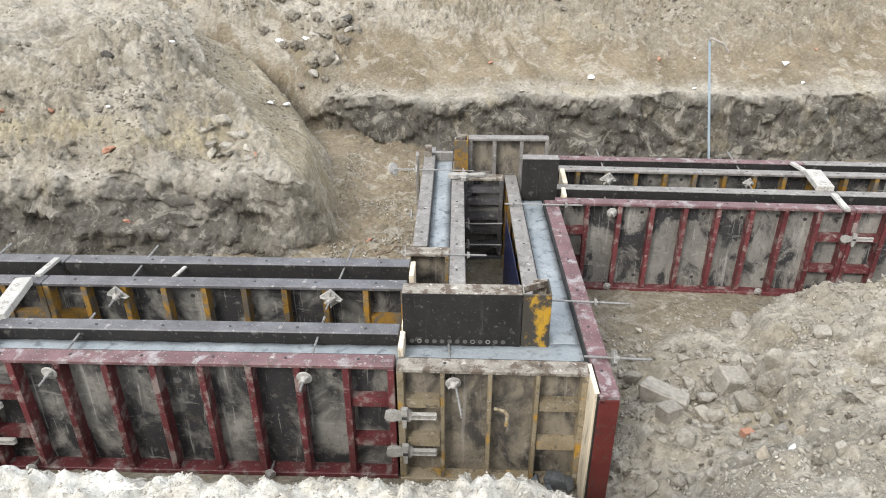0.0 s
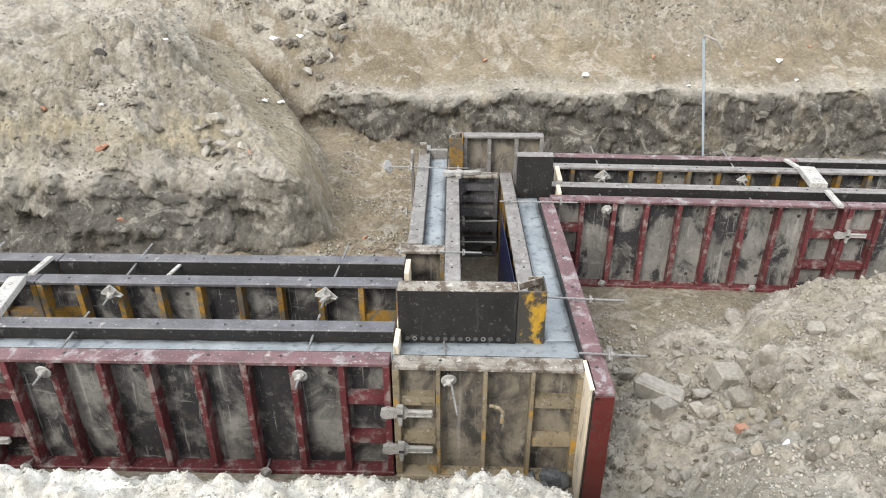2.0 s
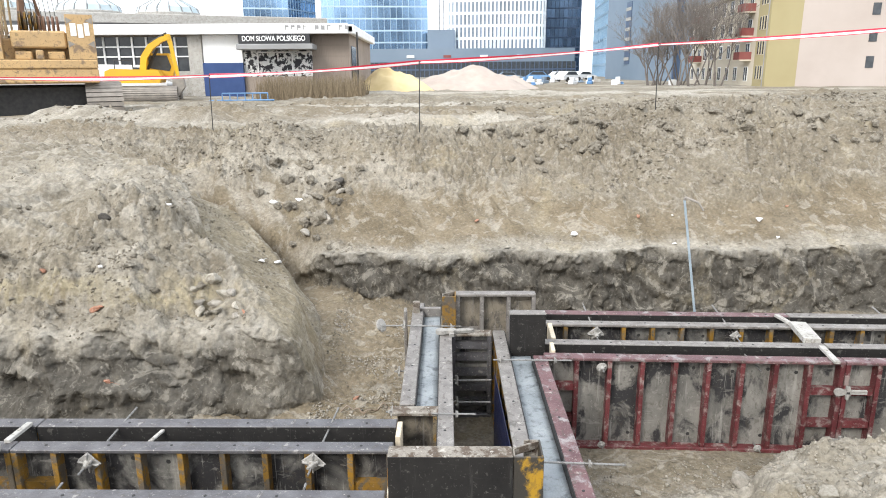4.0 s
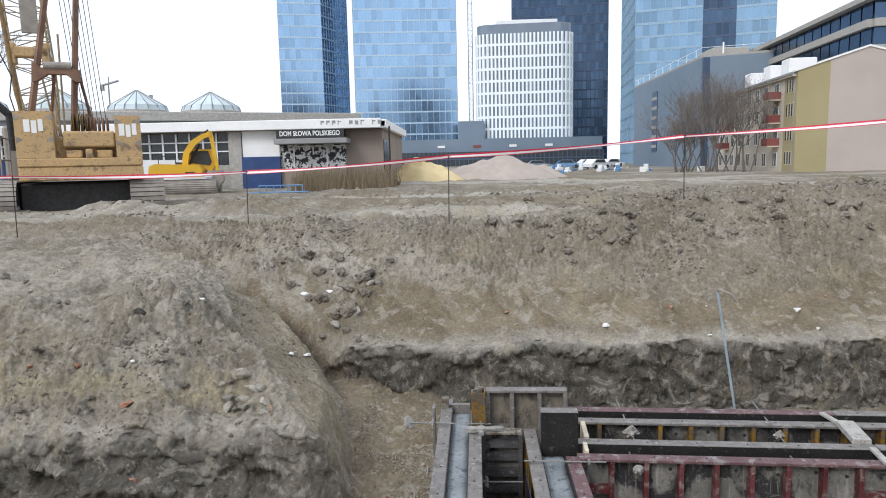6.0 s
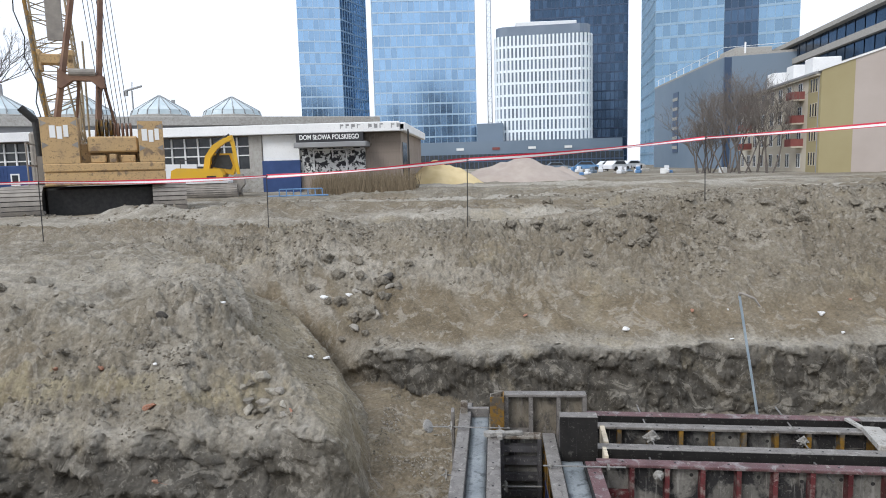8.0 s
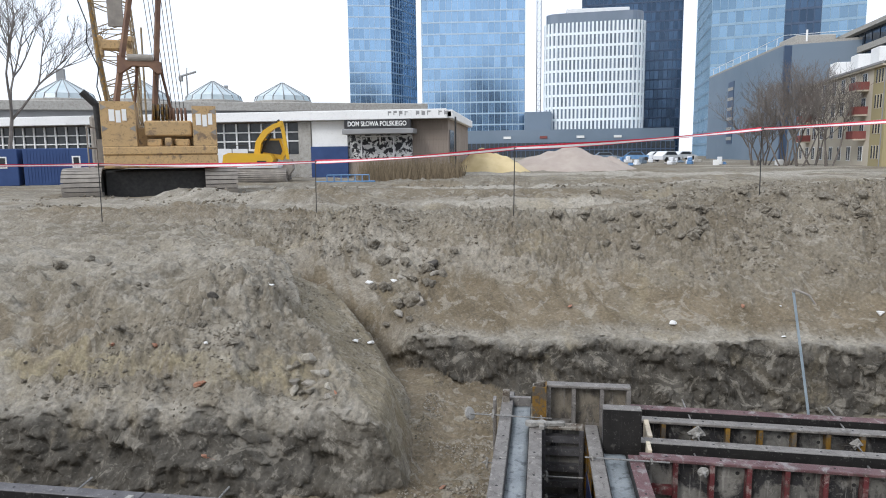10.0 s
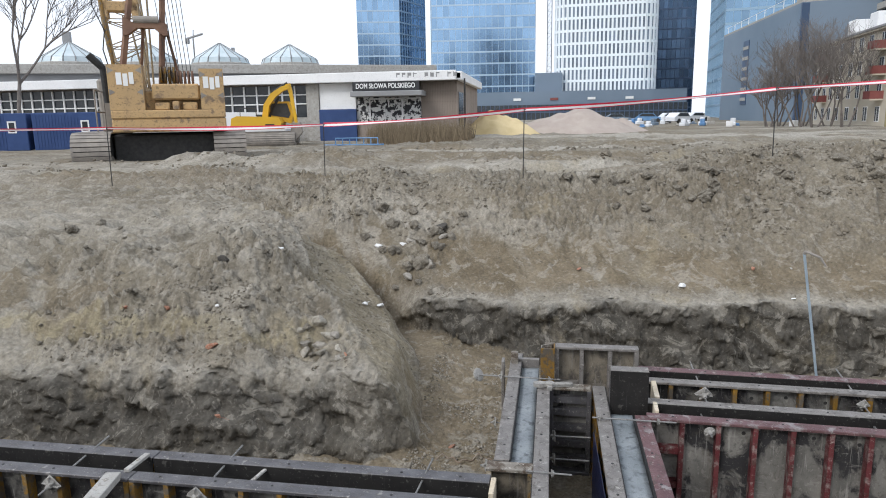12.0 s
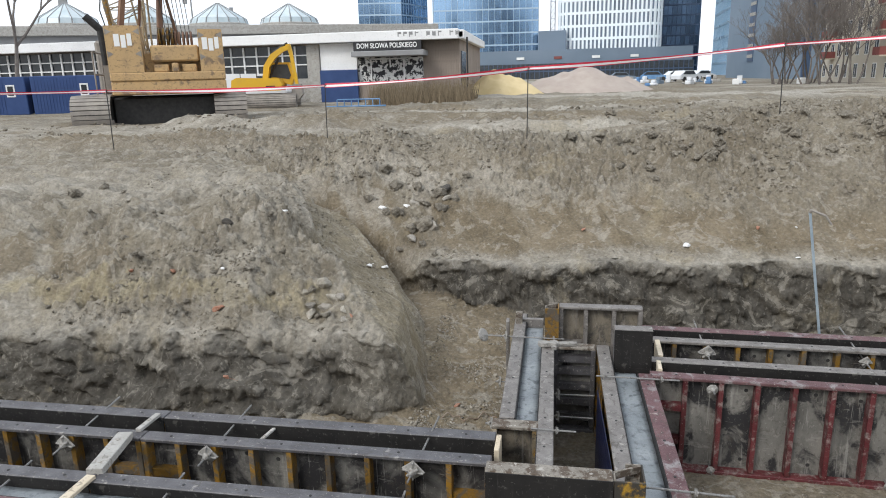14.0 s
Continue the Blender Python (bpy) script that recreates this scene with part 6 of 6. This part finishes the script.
for k in range(6):
    part("slot_bar", Shape().box(33.02, 117.1, 5.6 + 1.6 * k, 33.09, 119.9, 6.1 + 1.6 * k), TIMBERWET, blk)
part("roof_pole", Shape().rod((36, 96, 17.4), (36, 96, 19.3), 0.12), WHITEPAINT, blk)
# banded glass building behind the flats
bb = tower("banded_office", [(41.7, 101.8), (38.7, 66.5), (60, 64), (64, 100)], 6, 18.0, 2.4, 2.2, BLUEDARK, TIMBERWET, "office building with pale floor bands and dark green glass", (0, 1), sill=0.30, proud=0.5, fins=False)
part("roof_slab", Shape().add([(x, y, 18.0) for x, y in ((40.9, 103), (37.8, 65.5), (61, 63), (65, 101))] + [(x, y, 18.5) for x, y in ((40.9, 103), (37.8, 65.5), (61, 63), (65, 101))],
                              [(0, 1, 5, 4), (1, 2, 6, 5), (2, 3, 7, 6), (3, 0, 4, 7), (4, 5, 6, 7), (0, 1, 2, 3)]), TIMBERWET, bb)

# flats with balconies
apt = thing("apartment_block", "beige four-storey apartment block with red balconies and olive gable end", "building", pose(26.9, 55.9, 2.3, 0, 0, -5.5))
part("front_wall", Shape().box(0, 0.05, 0, 10.5, 22, 8.0), APTWALL, apt, "beige rendered front wall")
part("gable_wall", Shape().box(-0.02, -0.12, 0, 2.4, 0.05, 8.0), APTOLIVE, apt, "olive gable wall")
part("gable_side", Shape().box(2.4, -0.12, 0, 10.5, 0.05, 8.0), APTPINK, apt, "pinkish gable wall")
part("roof", Shape().prism([(-0.45, 7.95), (10.9, 7.95), (10.9, 8.4), (5.2, 9.85), (-0.45, 8.12)], 0.06, 22.3), GREYROOF, apt, "low grey roof")
part("gable_top", Shape().prism([(0, 8.0), (2.4, 8.0), (2.4, 8.95), (0, 8.2)], -0.12, 0.05), APTOLIVE, apt)
part("gable_top", Shape().prism([(2.4, 8.0), (10.5, 8.0), (10.5, 8.4), (5.2, 9.85), (2.4, 8.95)], -0.12, 0.05), APTPINK, apt)
part("verge", Shape().prism([(-0.3, 8.1), (5.2, 9.85), (10.9, 8.3), (10.9, 8.42), (5.2, 10.0), (-0.3, 8.24)], -0.22, 0.05), WHITEPAINT, apt)
for k, (y, z) in enumerate(((3, 8.6), (7.5, 8.6), (13, 8.5))):
    part("dormer", Shape().box(0.4, y, 8.0, 2.6, y + 1.8, 9.6, 0.05), WHITEPAINT, apt, "white rooftop box")
win = Shape().box(-0.03, -0.02, 0, 0.02, 0.92, 1.45).mesh("window_frame", WHITEPAINT)
gls = Shape().box(-0.05, 0.06, 0.08, -0.031, 0.84, 1.37).mesh("window_pane", DARKGLASS)
bar = Shape().box(-0.06, 0.42, 0.05, -0.035, 0.48, 1.4).mesh("glazing_bar", WHITEPAINT)
slot = Shape().box(-0.035, 0, 0, 0.02, 0.34, 1.1).mesh("slot_window", APTWALL)
slot_pane = Shape().box(-0.05, 0.05, 0.05, -0.036, 0.29, 1.05).mesh("slot_pane", DARKGLASS)
part("corner_bay", Shape().box(-0.03, 0.06, 0, 0.0, 2.55, 7.9), APTOLIVE, apt, "yellowish olive corner bay")
part("eaves_board", Shape().box(-0.35, 0.05, 7.8, -0.05, 22.2, 7.94), APTWALL, apt)
for fl in range(4):
    for y in (0.55, 1.1, 1.65):
        sw = part("slot_window", slot, None, apt, m=pose(-0.03, y, 0.75 + fl * 1.95))
        part("pane", slot_pane, None, sw)
    for y in (3.9, 6.6, 8.9, 11.2, 14.0, 16.4, 18.4, 20.6):
        wd = part("window", win, None, apt, m=pose(0, y, 0.55 + fl * 1.95) @ Matrix.Diagonal((1, 1, 0.86, 1)))
        part("pane", gls, None, wd)
        part("glazing_bar", bar, None, wd)
    if fl:
        for y in (3.4, 18.0):
            bl = part("balcony", Shape().box(-0.95, y, 0.30 + fl * 1.95, 0.0, y + 1.55, 0.42 + fl * 1.95), APTWALL, apt)
            part("balcony_front", Shape().box(-0.98, y, 0.42 + fl * 1.95, -0.9, y + 1.55, 1.05 + fl * 1.95).box(-0.9, y, 0.42 + fl * 1.95, 0, y + 0.06, 1.05 + fl * 1.95), BALCONY, bl, "red-brown balcony front")
for z in (1.6, 3.6, 5.6):
    part("gable_window", Shape().box(7.6, -0.16, z, 8.2, -0.1, z + 0.9), DARKGLASS, apt)
part("downpipe", Shape().rod((-0.05, 0.3, 0), (-0.05, 0.3, 8), 0.05), GREYROOF, apt)

# hoist mast and far tower crane
hoist = Shape()
for k in range(4):
    x, y = 3.2 + 1.6 * (k % 2), 262 + 1.6 * (k // 2)
    hoist.rod((x, y, 2), (x, y, 90), 0.14, n=4)
for i in range(44):
    z = 4 + i * 1.95
    hoist.rod((3.2, 262, z), (4.8, 262, z + 1.95), 0.09, n=4).rod((3.2, 262, z), (4.8, 262, z), 0.09, n=4)
solo("hoist_mast", hoist, WHITEPAINT, "pale lattice hoist mast between the towers", "hoist mast")
tc = thing("tower_crane", "small far tower crane above the hall roof", "crane", pose(-97, 188, 2) @ Matrix.Diagonal((0.45, 0.45, 0.8, 1)))
part("mast", Shape().rod((0, 0, 0), (0, 0, 31), 0.5, n=4), GREYROOF, tc)
part("jib", Shape().rod((-4.5, 0, 31), (6.5, 0, 32.5), 0.4, n=4).rod((0, 0, 31), (0.5, 0, 34), 0.3, n=4), GREYROOF, tc)
part("ballast", Shape().box(-5, -1, 29.3, -3, 1, 31), GREYROOF, tc)


# ---------------------------------------------------------------- loose stones and rubble
LUMP = material("crumbly_soil", (0.17, 0.15, 0.118), (0.27, 0.242, 0.195), 2.5, 0.95, c3=(0.40, 0.37, 0.315), scale3=6, amount3=0.38, bump=0.9, bump_scale=16, vary=0.12, spec=0.15)
def hull(seed, n=14, flat=(1, 1, 1)):
    rg = random.Random(seed)
    bm = bmesh.new()
    for _ in range(n):
        v = Vector((rg.gauss(0, 1), rg.gauss(0, 1), rg.gauss(0, 1))).normalized() * rg.uniform(0.75, 1.0)
        bm.verts.new((v.x * flat[0], v.y * flat[1], v.z * flat[2]))
    r = bmesh.ops.convex_hull(bm, input=bm.verts[:])
    bmesh.ops.delete(bm, geom=[v for v in bm.verts if not v.link_faces], context="VERTS")
    bmesh.ops.triangulate(bm, faces=bm.faces[:])
    bm.verts.index_update()
    return bm


def stone_mesh(name, seed, mat, flat=(1, 0.85, 0.7), block=False):
    """A weathered lump: an angular body, softened and roughened."""
    if block:
        bm = bmesh.new()
        bmesh.ops.create_cube(bm, size=2)
        for v in bm.verts:
            v.co = Vector((v.co.x * flat[0], v.co.y * flat[1], v.co.z * flat[2])) * random.Random(seed + v.index).uniform(0.85, 1.05)
    else:
        bm = hull(seed, 26 if mat == LUMP else 13, flat)
    bmesh.ops.bevel(bm, geom=bm.edges[:], offset=0.10 if block else 0.06, segments=1, affect="EDGES")
    bmesh.ops.triangulate(bm, faces=bm.faces[:])
    bmesh.ops.subdivide_edges(bm, edges=bm.edges[:], cuts=1, use_grid_fill=True)
    for v in bm.verts:
        v.co += v.co.normalized() * ((0.30 if mat == LUMP else 0.08) * noise.noise(v.co * 2.1 + Vector((seed, 0, 0))) + (0.16 if mat == LUMP else 0.06) * noise.noise(v.co * 5))
    bmesh.ops.recalc_face_normals(bm, faces=bm.faces[:])
    me = bpy.data.meshes.new(name)
    bm.to_mesh(me)
    bm.free()
    me.materials.append(mat)
    return me


def stone(name, x, y, size, mat, label, category, seed, flat=(1, 0.85, 0.7), block=False, rz=None, sink=0.45, tilt=12):
    ob = new(name, stone_mesh(name, seed, mat, flat, block))
    rg = random.Random(seed)
    ob.matrix_world = pose(x, y, z_at(x, y) + size * flat[2] * (1 - sink) * 0.9, rg.uniform(-tilt, tilt), rg.uniform(-tilt, tilt), rg.uniform(0, 360) if rz is None else rz) @ Matrix.Scale(size, 4)
    return tagged(ob, label, category, "loose stones")


GREYSTONE = material("grey_stone", (0.24, 0.22, 0.185), (0.36, 0.33, 0.285), 4, 0.9, bump=0.6, bump_scale=14, vary=0.15, c3=(0.34, 0.315, 0.27), scale3=6, amount3=0.36, spec=0.2)
TANSTONE = material("tan_stone", (0.30, 0.255, 0.195), (0.37, 0.325, 0.255), 4, 0.9, bump=0.5, bump_scale=14, spec=0.2)
stone("stone_slab", 1.76, 4.24, 0.20, GREYSTONE, "grey rectangular stone slab lying on the rubble heap", "stone slab", 1, (1, 0.52, 0.42), True, -34, 0.3, 8)
stone("stone_block", 2.31, 4.33, 0.125, GREYSTONE, "squarish grey stone block on the rubble heap", "stone block", 2, (1, 0.8, 0.75), True, 10)
stone("stone_block", 1.69, 3.93, 0.085, GREYSTONE, "small broken stone block below the slab", "stone block", 3, (1, 0.8, 0.8), True, 25)
for k, (x, y, s) in enumerate(((2.02, 4.43, 0.10), (2.14, 4.41, 0.075), (2.46, 4.45, 0.11), (2.27, 3.96, 0.13), (2.06, 4.16, 0.12), (1.95, 3.93, 0.10), (2.29, 4.09, 0.06), (2.35, 4.60, 0.06), (2.20, 4.73, 0.07), (2.07, 4.76, 0.075), (1.96, 4.61, 0.06),
                               (1.61, 4.60, 0.11), (1.79, 5.08, 0.06), (1.86, 5.36, 0.048), (2.86, 5.46, 0.14), (3.06, 4.53, 0.11), (2.75, 4.08, 0.055), (2.93, 3.63, 0.08), (2.70, 3.56, 0.065), (1.91, 4.20, 0.08), (1.72, 3.62, 0.11),
                               (1.40, 3.34, 0.09), (1.59, 3.32, 0.075), (2.18, 3.16, 0.10), (1.76, 2.95, 0.08), (2.00, 3.87, 0.10), (1.89, 3.71, 0.08), (2.02, 3.53, 0.07), (2.29, 3.52, 0.08), (2.29, 3.72, 0.09), (1.65, 3.05, 0.065), (2.03, 2.60, 0.06))):
    stone("rubble_stone", x, y, s, (GREYSTONE, ROCK)[k % 2], "broken pale grey stone on the rubble heap", "stone", 20 + k, (1, 0.8, 0.7), sink=0.3, tilt=25)
rgs = random.Random(33)
for k in range(150):
    x, y = rgs.gauss(2.1, 0.5), rgs.gauss(3.9, 0.75)
    if x < 1.2 or x > 3.6 or y < 2.5 or y > 5.2 - 0.2 * abs(x - 2.4):
        continue
    stone("rubble_stone", x, y, 0.022 + 0.05 * rgs.random() ** 2, (GREYSTONE, ROCK, LUMP)[k % 3], "small broken stone among the rubble", "stone", 300 + k, (1, 0.75, 0.6), sink=0.25, tilt=30)
stone("boulder", 2.52, 4.20, 0.135, ROCK, "rounded pale boulder with a white plaster patch", "boulder", 71, (0.85, 0.8, 0.95))
stone("plaster_patch", 2.47, 4.10, 0.05, CHALK, "white plaster crust against the boulder", "plaster lump", 77, (0.8, 0.5, 1.0), sink=-1.0)
stone("soil_lump", 2.43, 4.02, 0.13, LUMP, "crumbling brown soil lump on the rubble heap", "soil lump", 72, (0.8, 0.8, 1))
stone("tan_stone", 1.88, 2.93, 0.085, TANSTONE, "tan broken stone on the rubble heap", "stone", 73, (1, 0.7, 0.7))
stone("tan_stone", 2.33, 3.39, 0.08, TANSTONE, "tan brown stone on the rubble heap", "stone", 74, (1, 0.8, 0.8))
stone("brick_piece", 2.14, 3.63, 0.045, BRICK, "broken reddish brick on the rubble heap", "brick", 75, (1, 0.7, 0.7), True)
stone("plaster_lump", 2.12, 3.05, 0.07, CHALK, "small white plaster lump on the heap", "plaster lump", 76)
for k, (x, y, s) in enumerate(((-2.57, 9.88, 0.085), (-2.37, 10.06, 0.08), (-2.82, 11.95, 0.12), (-2.34, 11.92, 0.11), (2.33, 10.70, 0.10), (5.51, 11.05, 0.10), (4.06, 11.12, 0.04), (-3.93, 7.80, 0.05), (5.6, 10.55, 0.06), (3.9, 10.45, 0.05), (-3.35, 8.6, 0.05))):
    stone("plaster_lump", x, y, s, CHALK, "white plaster lump lying on the soil bank", "plaster lump", 80 + k, (1, 0.7, 0.5), sink=0.35)
for k, (x, y, s) in enumerate(((-4.66, 7.88, 0.085), (-3.84, 7.38, 0.12), (-0.90, 7.33, 0.07), (0.77, 11.2, 0.085), (3.5, 11.16, 0.07), (-5.24, 7.88, 0.07), (-3.52, 6.80, 0.06), (6.1, 11.3, 0.05), (-2.20, 7.48, 0.05))):
    stone("brick_piece", x, y, s, BRICK, "broken orange brick half sunk in the soil", "brick", 100 + k, (1, 0.6, 0.4), sink=0.25, tilt=30)
for k, (x, y, s) in enumerate(((-4.14, 8.48, 0.11), (-1.72, 12.28, 0.2), (1.71, 17.1, 0.20), (5.6, 13.5, 0.18), (-3.55, 7.75, 0.10), (-7.25, 9.7, 0.14), (-6.9, 9.9, 0.12), (3.2, 13.2, 0.13), (4.4, 13.1, 0.15))):
    stone("soil_clod", x, y, s, DARKROCK if k < 2 else LUMP, "dark damp soil clod on the bank", "soil clod", 120 + k, (1, 0.8, 0.6), sink=0.55)
for k, (x, y, s) in enumerate(((-2.65, 7.95, 0.13), (-2.78, 7.72, 0.14), (-2.57, 7.68, 0.13), (-2.28, 7.46, 0.09), (-1.86, 11.25, 0.24), (-2.38, 7.70, 0.11), (-2.1, 11.0, 0.15), (-2.45, 10.6, 0.13), (-2.2, 11.9, 0.12), (-1.6, 11.9, 0.13))):
    stone("grey_stone", x, y, s, GREYSTONE, "grey stone half buried in the soil mound", "stone", 140 + k, (1, 0.75, 0.5), sink=0.5)

rgs = random.Random(44)
for k, (x, y, s) in enumerate(((-1.9, 11.3, 0.30), (-2.15, 11.25, 0.20), (-1.65, 11.6, 0.22), (-2.0, 11.75, 0.18), (-2.45, 11.6, 0.20), (-1.45, 11.9, 0.16), (-2.7, 11.75, 0.14), (-1.75, 12.05, 0.24), (-2.2, 12.2, 0.18), (-2.6, 12.3, 0.2),
                               (-1.3, 12.4, 0.15), (-3.1, 12.1, 0.17), (-3.3, 12.5, 0.2), (-2.9, 12.7, 0.22), (-2.3, 12.7, 0.16), (-1.9, 10.9, 0.13), (-2.3, 10.95, 0.12), (-1.65, 10.6, 0.1))):
    stone("soil_clod", x, y, 0.72 * s, LUMP, "crumbly soil clod heaped above the gully", "soil clod", 400 + k, (1, 0.8, 0.7), sink=0.5, tilt=30)
for k in range(70):
    x, y = rgs.uniform(0.5, 9.0), rgs.gauss(13.1, 0.45)
    stone("soil_clod", x, y, rgs.uniform(0.06, 0.17), LUMP, "crumbly soil clod on the far bank crest", "soil clod", 430 + k, (1, 0.8, 0.65), sink=0.45, tilt=30)
for k in range(70):
    x, y = rgs.uniform(-6.4, -2.4), rgs.uniform(7.2, 9.2)
    stone("soil_clod", x, y, rgs.uniform(0.025, 0.085), LUMP, "small soil clod on the mound", "soil clod", 510 + k, (1, 0.8, 0.55), sink=0.5, tilt=30)
for k, (x, y, s) in enumerate(((-2.62, 7.85, 0.16), (-2.45, 7.72, 0.14), (-2.75, 7.62, 0.13), (-2.5, 7.5, 0.12), (-2.3, 7.55, 0.1), (-2.85, 7.8, 0.09))):
    stone("grey_stone", x, y, s, ROCK, "pale grey rock cluster on the mound edge", "stone", 560 + k, (1, 0.7, 0.55), sink=0.3, tilt=35)

protos = []
for k in range(14):
    bm = hull(200 + k, 7 + k % 4, (1, 0.75, 0.5))
    protos.append((np.array([v.co[:] for v in bm.verts]), np.array([[v.index for v in f.verts] for f in bm.faces])))
    bm.free()


def gravel(name, x0, x1, y0, y1, count, lo, hi, seed, mat, label, clump=0.0):
    """Many loose pieces lying on the ground, gathered in drifts."""
    rg = np.random.RandomState(seed)
    x, y = rg.uniform(x0, x1, count * 3), rg.uniform(y0, y1, count * 3)
    keep = fbm(x, y, 0.8, 3, seed) + 0.6 * fbm(x, y, 3.0, 2, seed + 5) + rg.uniform(-0.5, 0.5, len(x)) > clump
    z, cut, _, damp, _ = ground_height(x, y)
    keep &= (cut < 0.3) & (damp < 0.38 + 0.8 * ((y < 10.2) & (x > -1.4)))
    x, y, z = x[keep][:count], y[keep][:count], z[keep][:count]
    size = lo * (hi / lo) ** (rg.random_sample(len(x)) ** 2.4)
    ang = rg.uniform(0, 6.28, (len(x), 2))
    vs, fs, k = [], [], 0
    for i in range(len(x)):
        v, f = protos[i % len(protos)]
        c, s = math.cos(ang[i, 0]), math.sin(ang[i, 0])
        c2, s2 = math.cos(ang[i, 1] * 0.15), math.sin(ang[i, 1] * 0.15)
        p = v @ np.array([[c, s, 0], [-s, c, 0], [0, 0, 1]]) @ np.array([[1, 0, 0], [0, c2, s2], [0, -s2, c2]]) * size[i]
        vs.append(p + (x[i], y[i], z[i] + size[i] * 0.25))
        fs.append(f + k)
        k += len(v)
    vs, fs = np.concatenate(vs), np.concatenate(fs)
    me = bpy.data.meshes.new(name)
    me.vertices.add(len(vs))
    me.vertices.foreach_set("co", vs.ravel())
    me.loops.add(fs.size)
    me.loops.foreach_set("vertex_index", fs.ravel().astype(np.int32))
    me.polygons.add(len(fs))
    me.polygons.foreach_set("loop_start", np.arange(0, fs.size, 3, dtype=np.int32))
    me.update(calc_edges=True)
    me.materials.append(mat)
    return tagged(new(name, me), label, "loose gravel", kind="stuff")


CLOD = material("soil_crumbs", (0.15, 0.128, 0.096), (0.27, 0.239, 0.19), 2, 0.95, bump=0.4, bump_scale=30, vary=0.32, island=True, spec=0.15)
gravel("loose_gravel", -3.4, 1.8, 1.7, 3.2, 16000, 0.003, 0.017, 1, LIMEGRAVEL, "pale crusty gravel on the near bank edge", -0.25)
gravel("loose_gravel", 1.05, 4.6, 1.9, 5.9, 15000, 0.005, 0.036, 2, GRAVEL, "pale gravel and crumbs on the rubble heap", -0.05)
gravel("soil_crumbs", -6.4, -1.2, 7.0, 11.0, 9000, 0.006, 0.034, 3, CLOD, "soil crumbs scattered over the mound", 0.15)
gravel("soil_crumbs", -4.5, 9.5, 10.2, 12.2, 1500, 0.007, 0.04, 4, CLOD, "soil crumbs on the far bank slope", 0.3)
gravel("soil_crumbs", -6.5, 10.5, 11.6, 15.0, 13000, 0.009, 0.065, 5, CLOD, "soil clods heaped along the far bank crest", 0.15)
gravel("soil_crumbs", -1.3, 4.5, 3.6, 10.1, 3000, 0.005, 0.022, 6, CLOD, "small crumbs on the trench floor", 0.1)
gravel("soil_crumbs", -16, 18, 14.5, 26, 5000, 0.02, 0.11, 7, CLOD, "scattered clods on the plateau", 0.15)
gravel("soil_crumbs", -1.5, -0.35, 6.6, 10.0, 2600, 0.008, 0.04, 8, GRAVEL, "pale crumbs in the gully", 0.0)

# spilt concrete at the foot of the end panel
SPILL = material("dark_set_concrete", (0.075, 0.078, 0.08), (0.13, 0.135, 0.138), 5, 0.7, bump=0.4, bump_scale=20)
for k, (x, y, s) in enumerate(((0.78, 3.47, 0.12), (0.64, 3.47, 0.09), (0.87, 3.44, 0.09), (0.71, 3.42, 0.07))):
    stone("concrete_spill", x, y, s, SPILL, "dark grey concrete spilt at the foot of the end panel", "concrete spill", 600 + k, (1, 0.55, 0.75), sink=0.35)

# bent wire on the trench floor
wire = Shape()
wp = [Vector((-1.05 + 0.035 * i, 7.0 + 0.07 * math.sin(i * 0.55), z_at(-1.05 + 0.035 * i, 7.0) + 0.003 + 0.05 * math.sin(i * 0.8) ** 2)) for i in range(20)]
for a, b in zip(wp, wp[1:]):
    wire.rod(a, b, 0.007, n=6)
solo("bent_wire", wire, RUSTWIRE, "bent rusty wire lying on the trench floor", "wire")
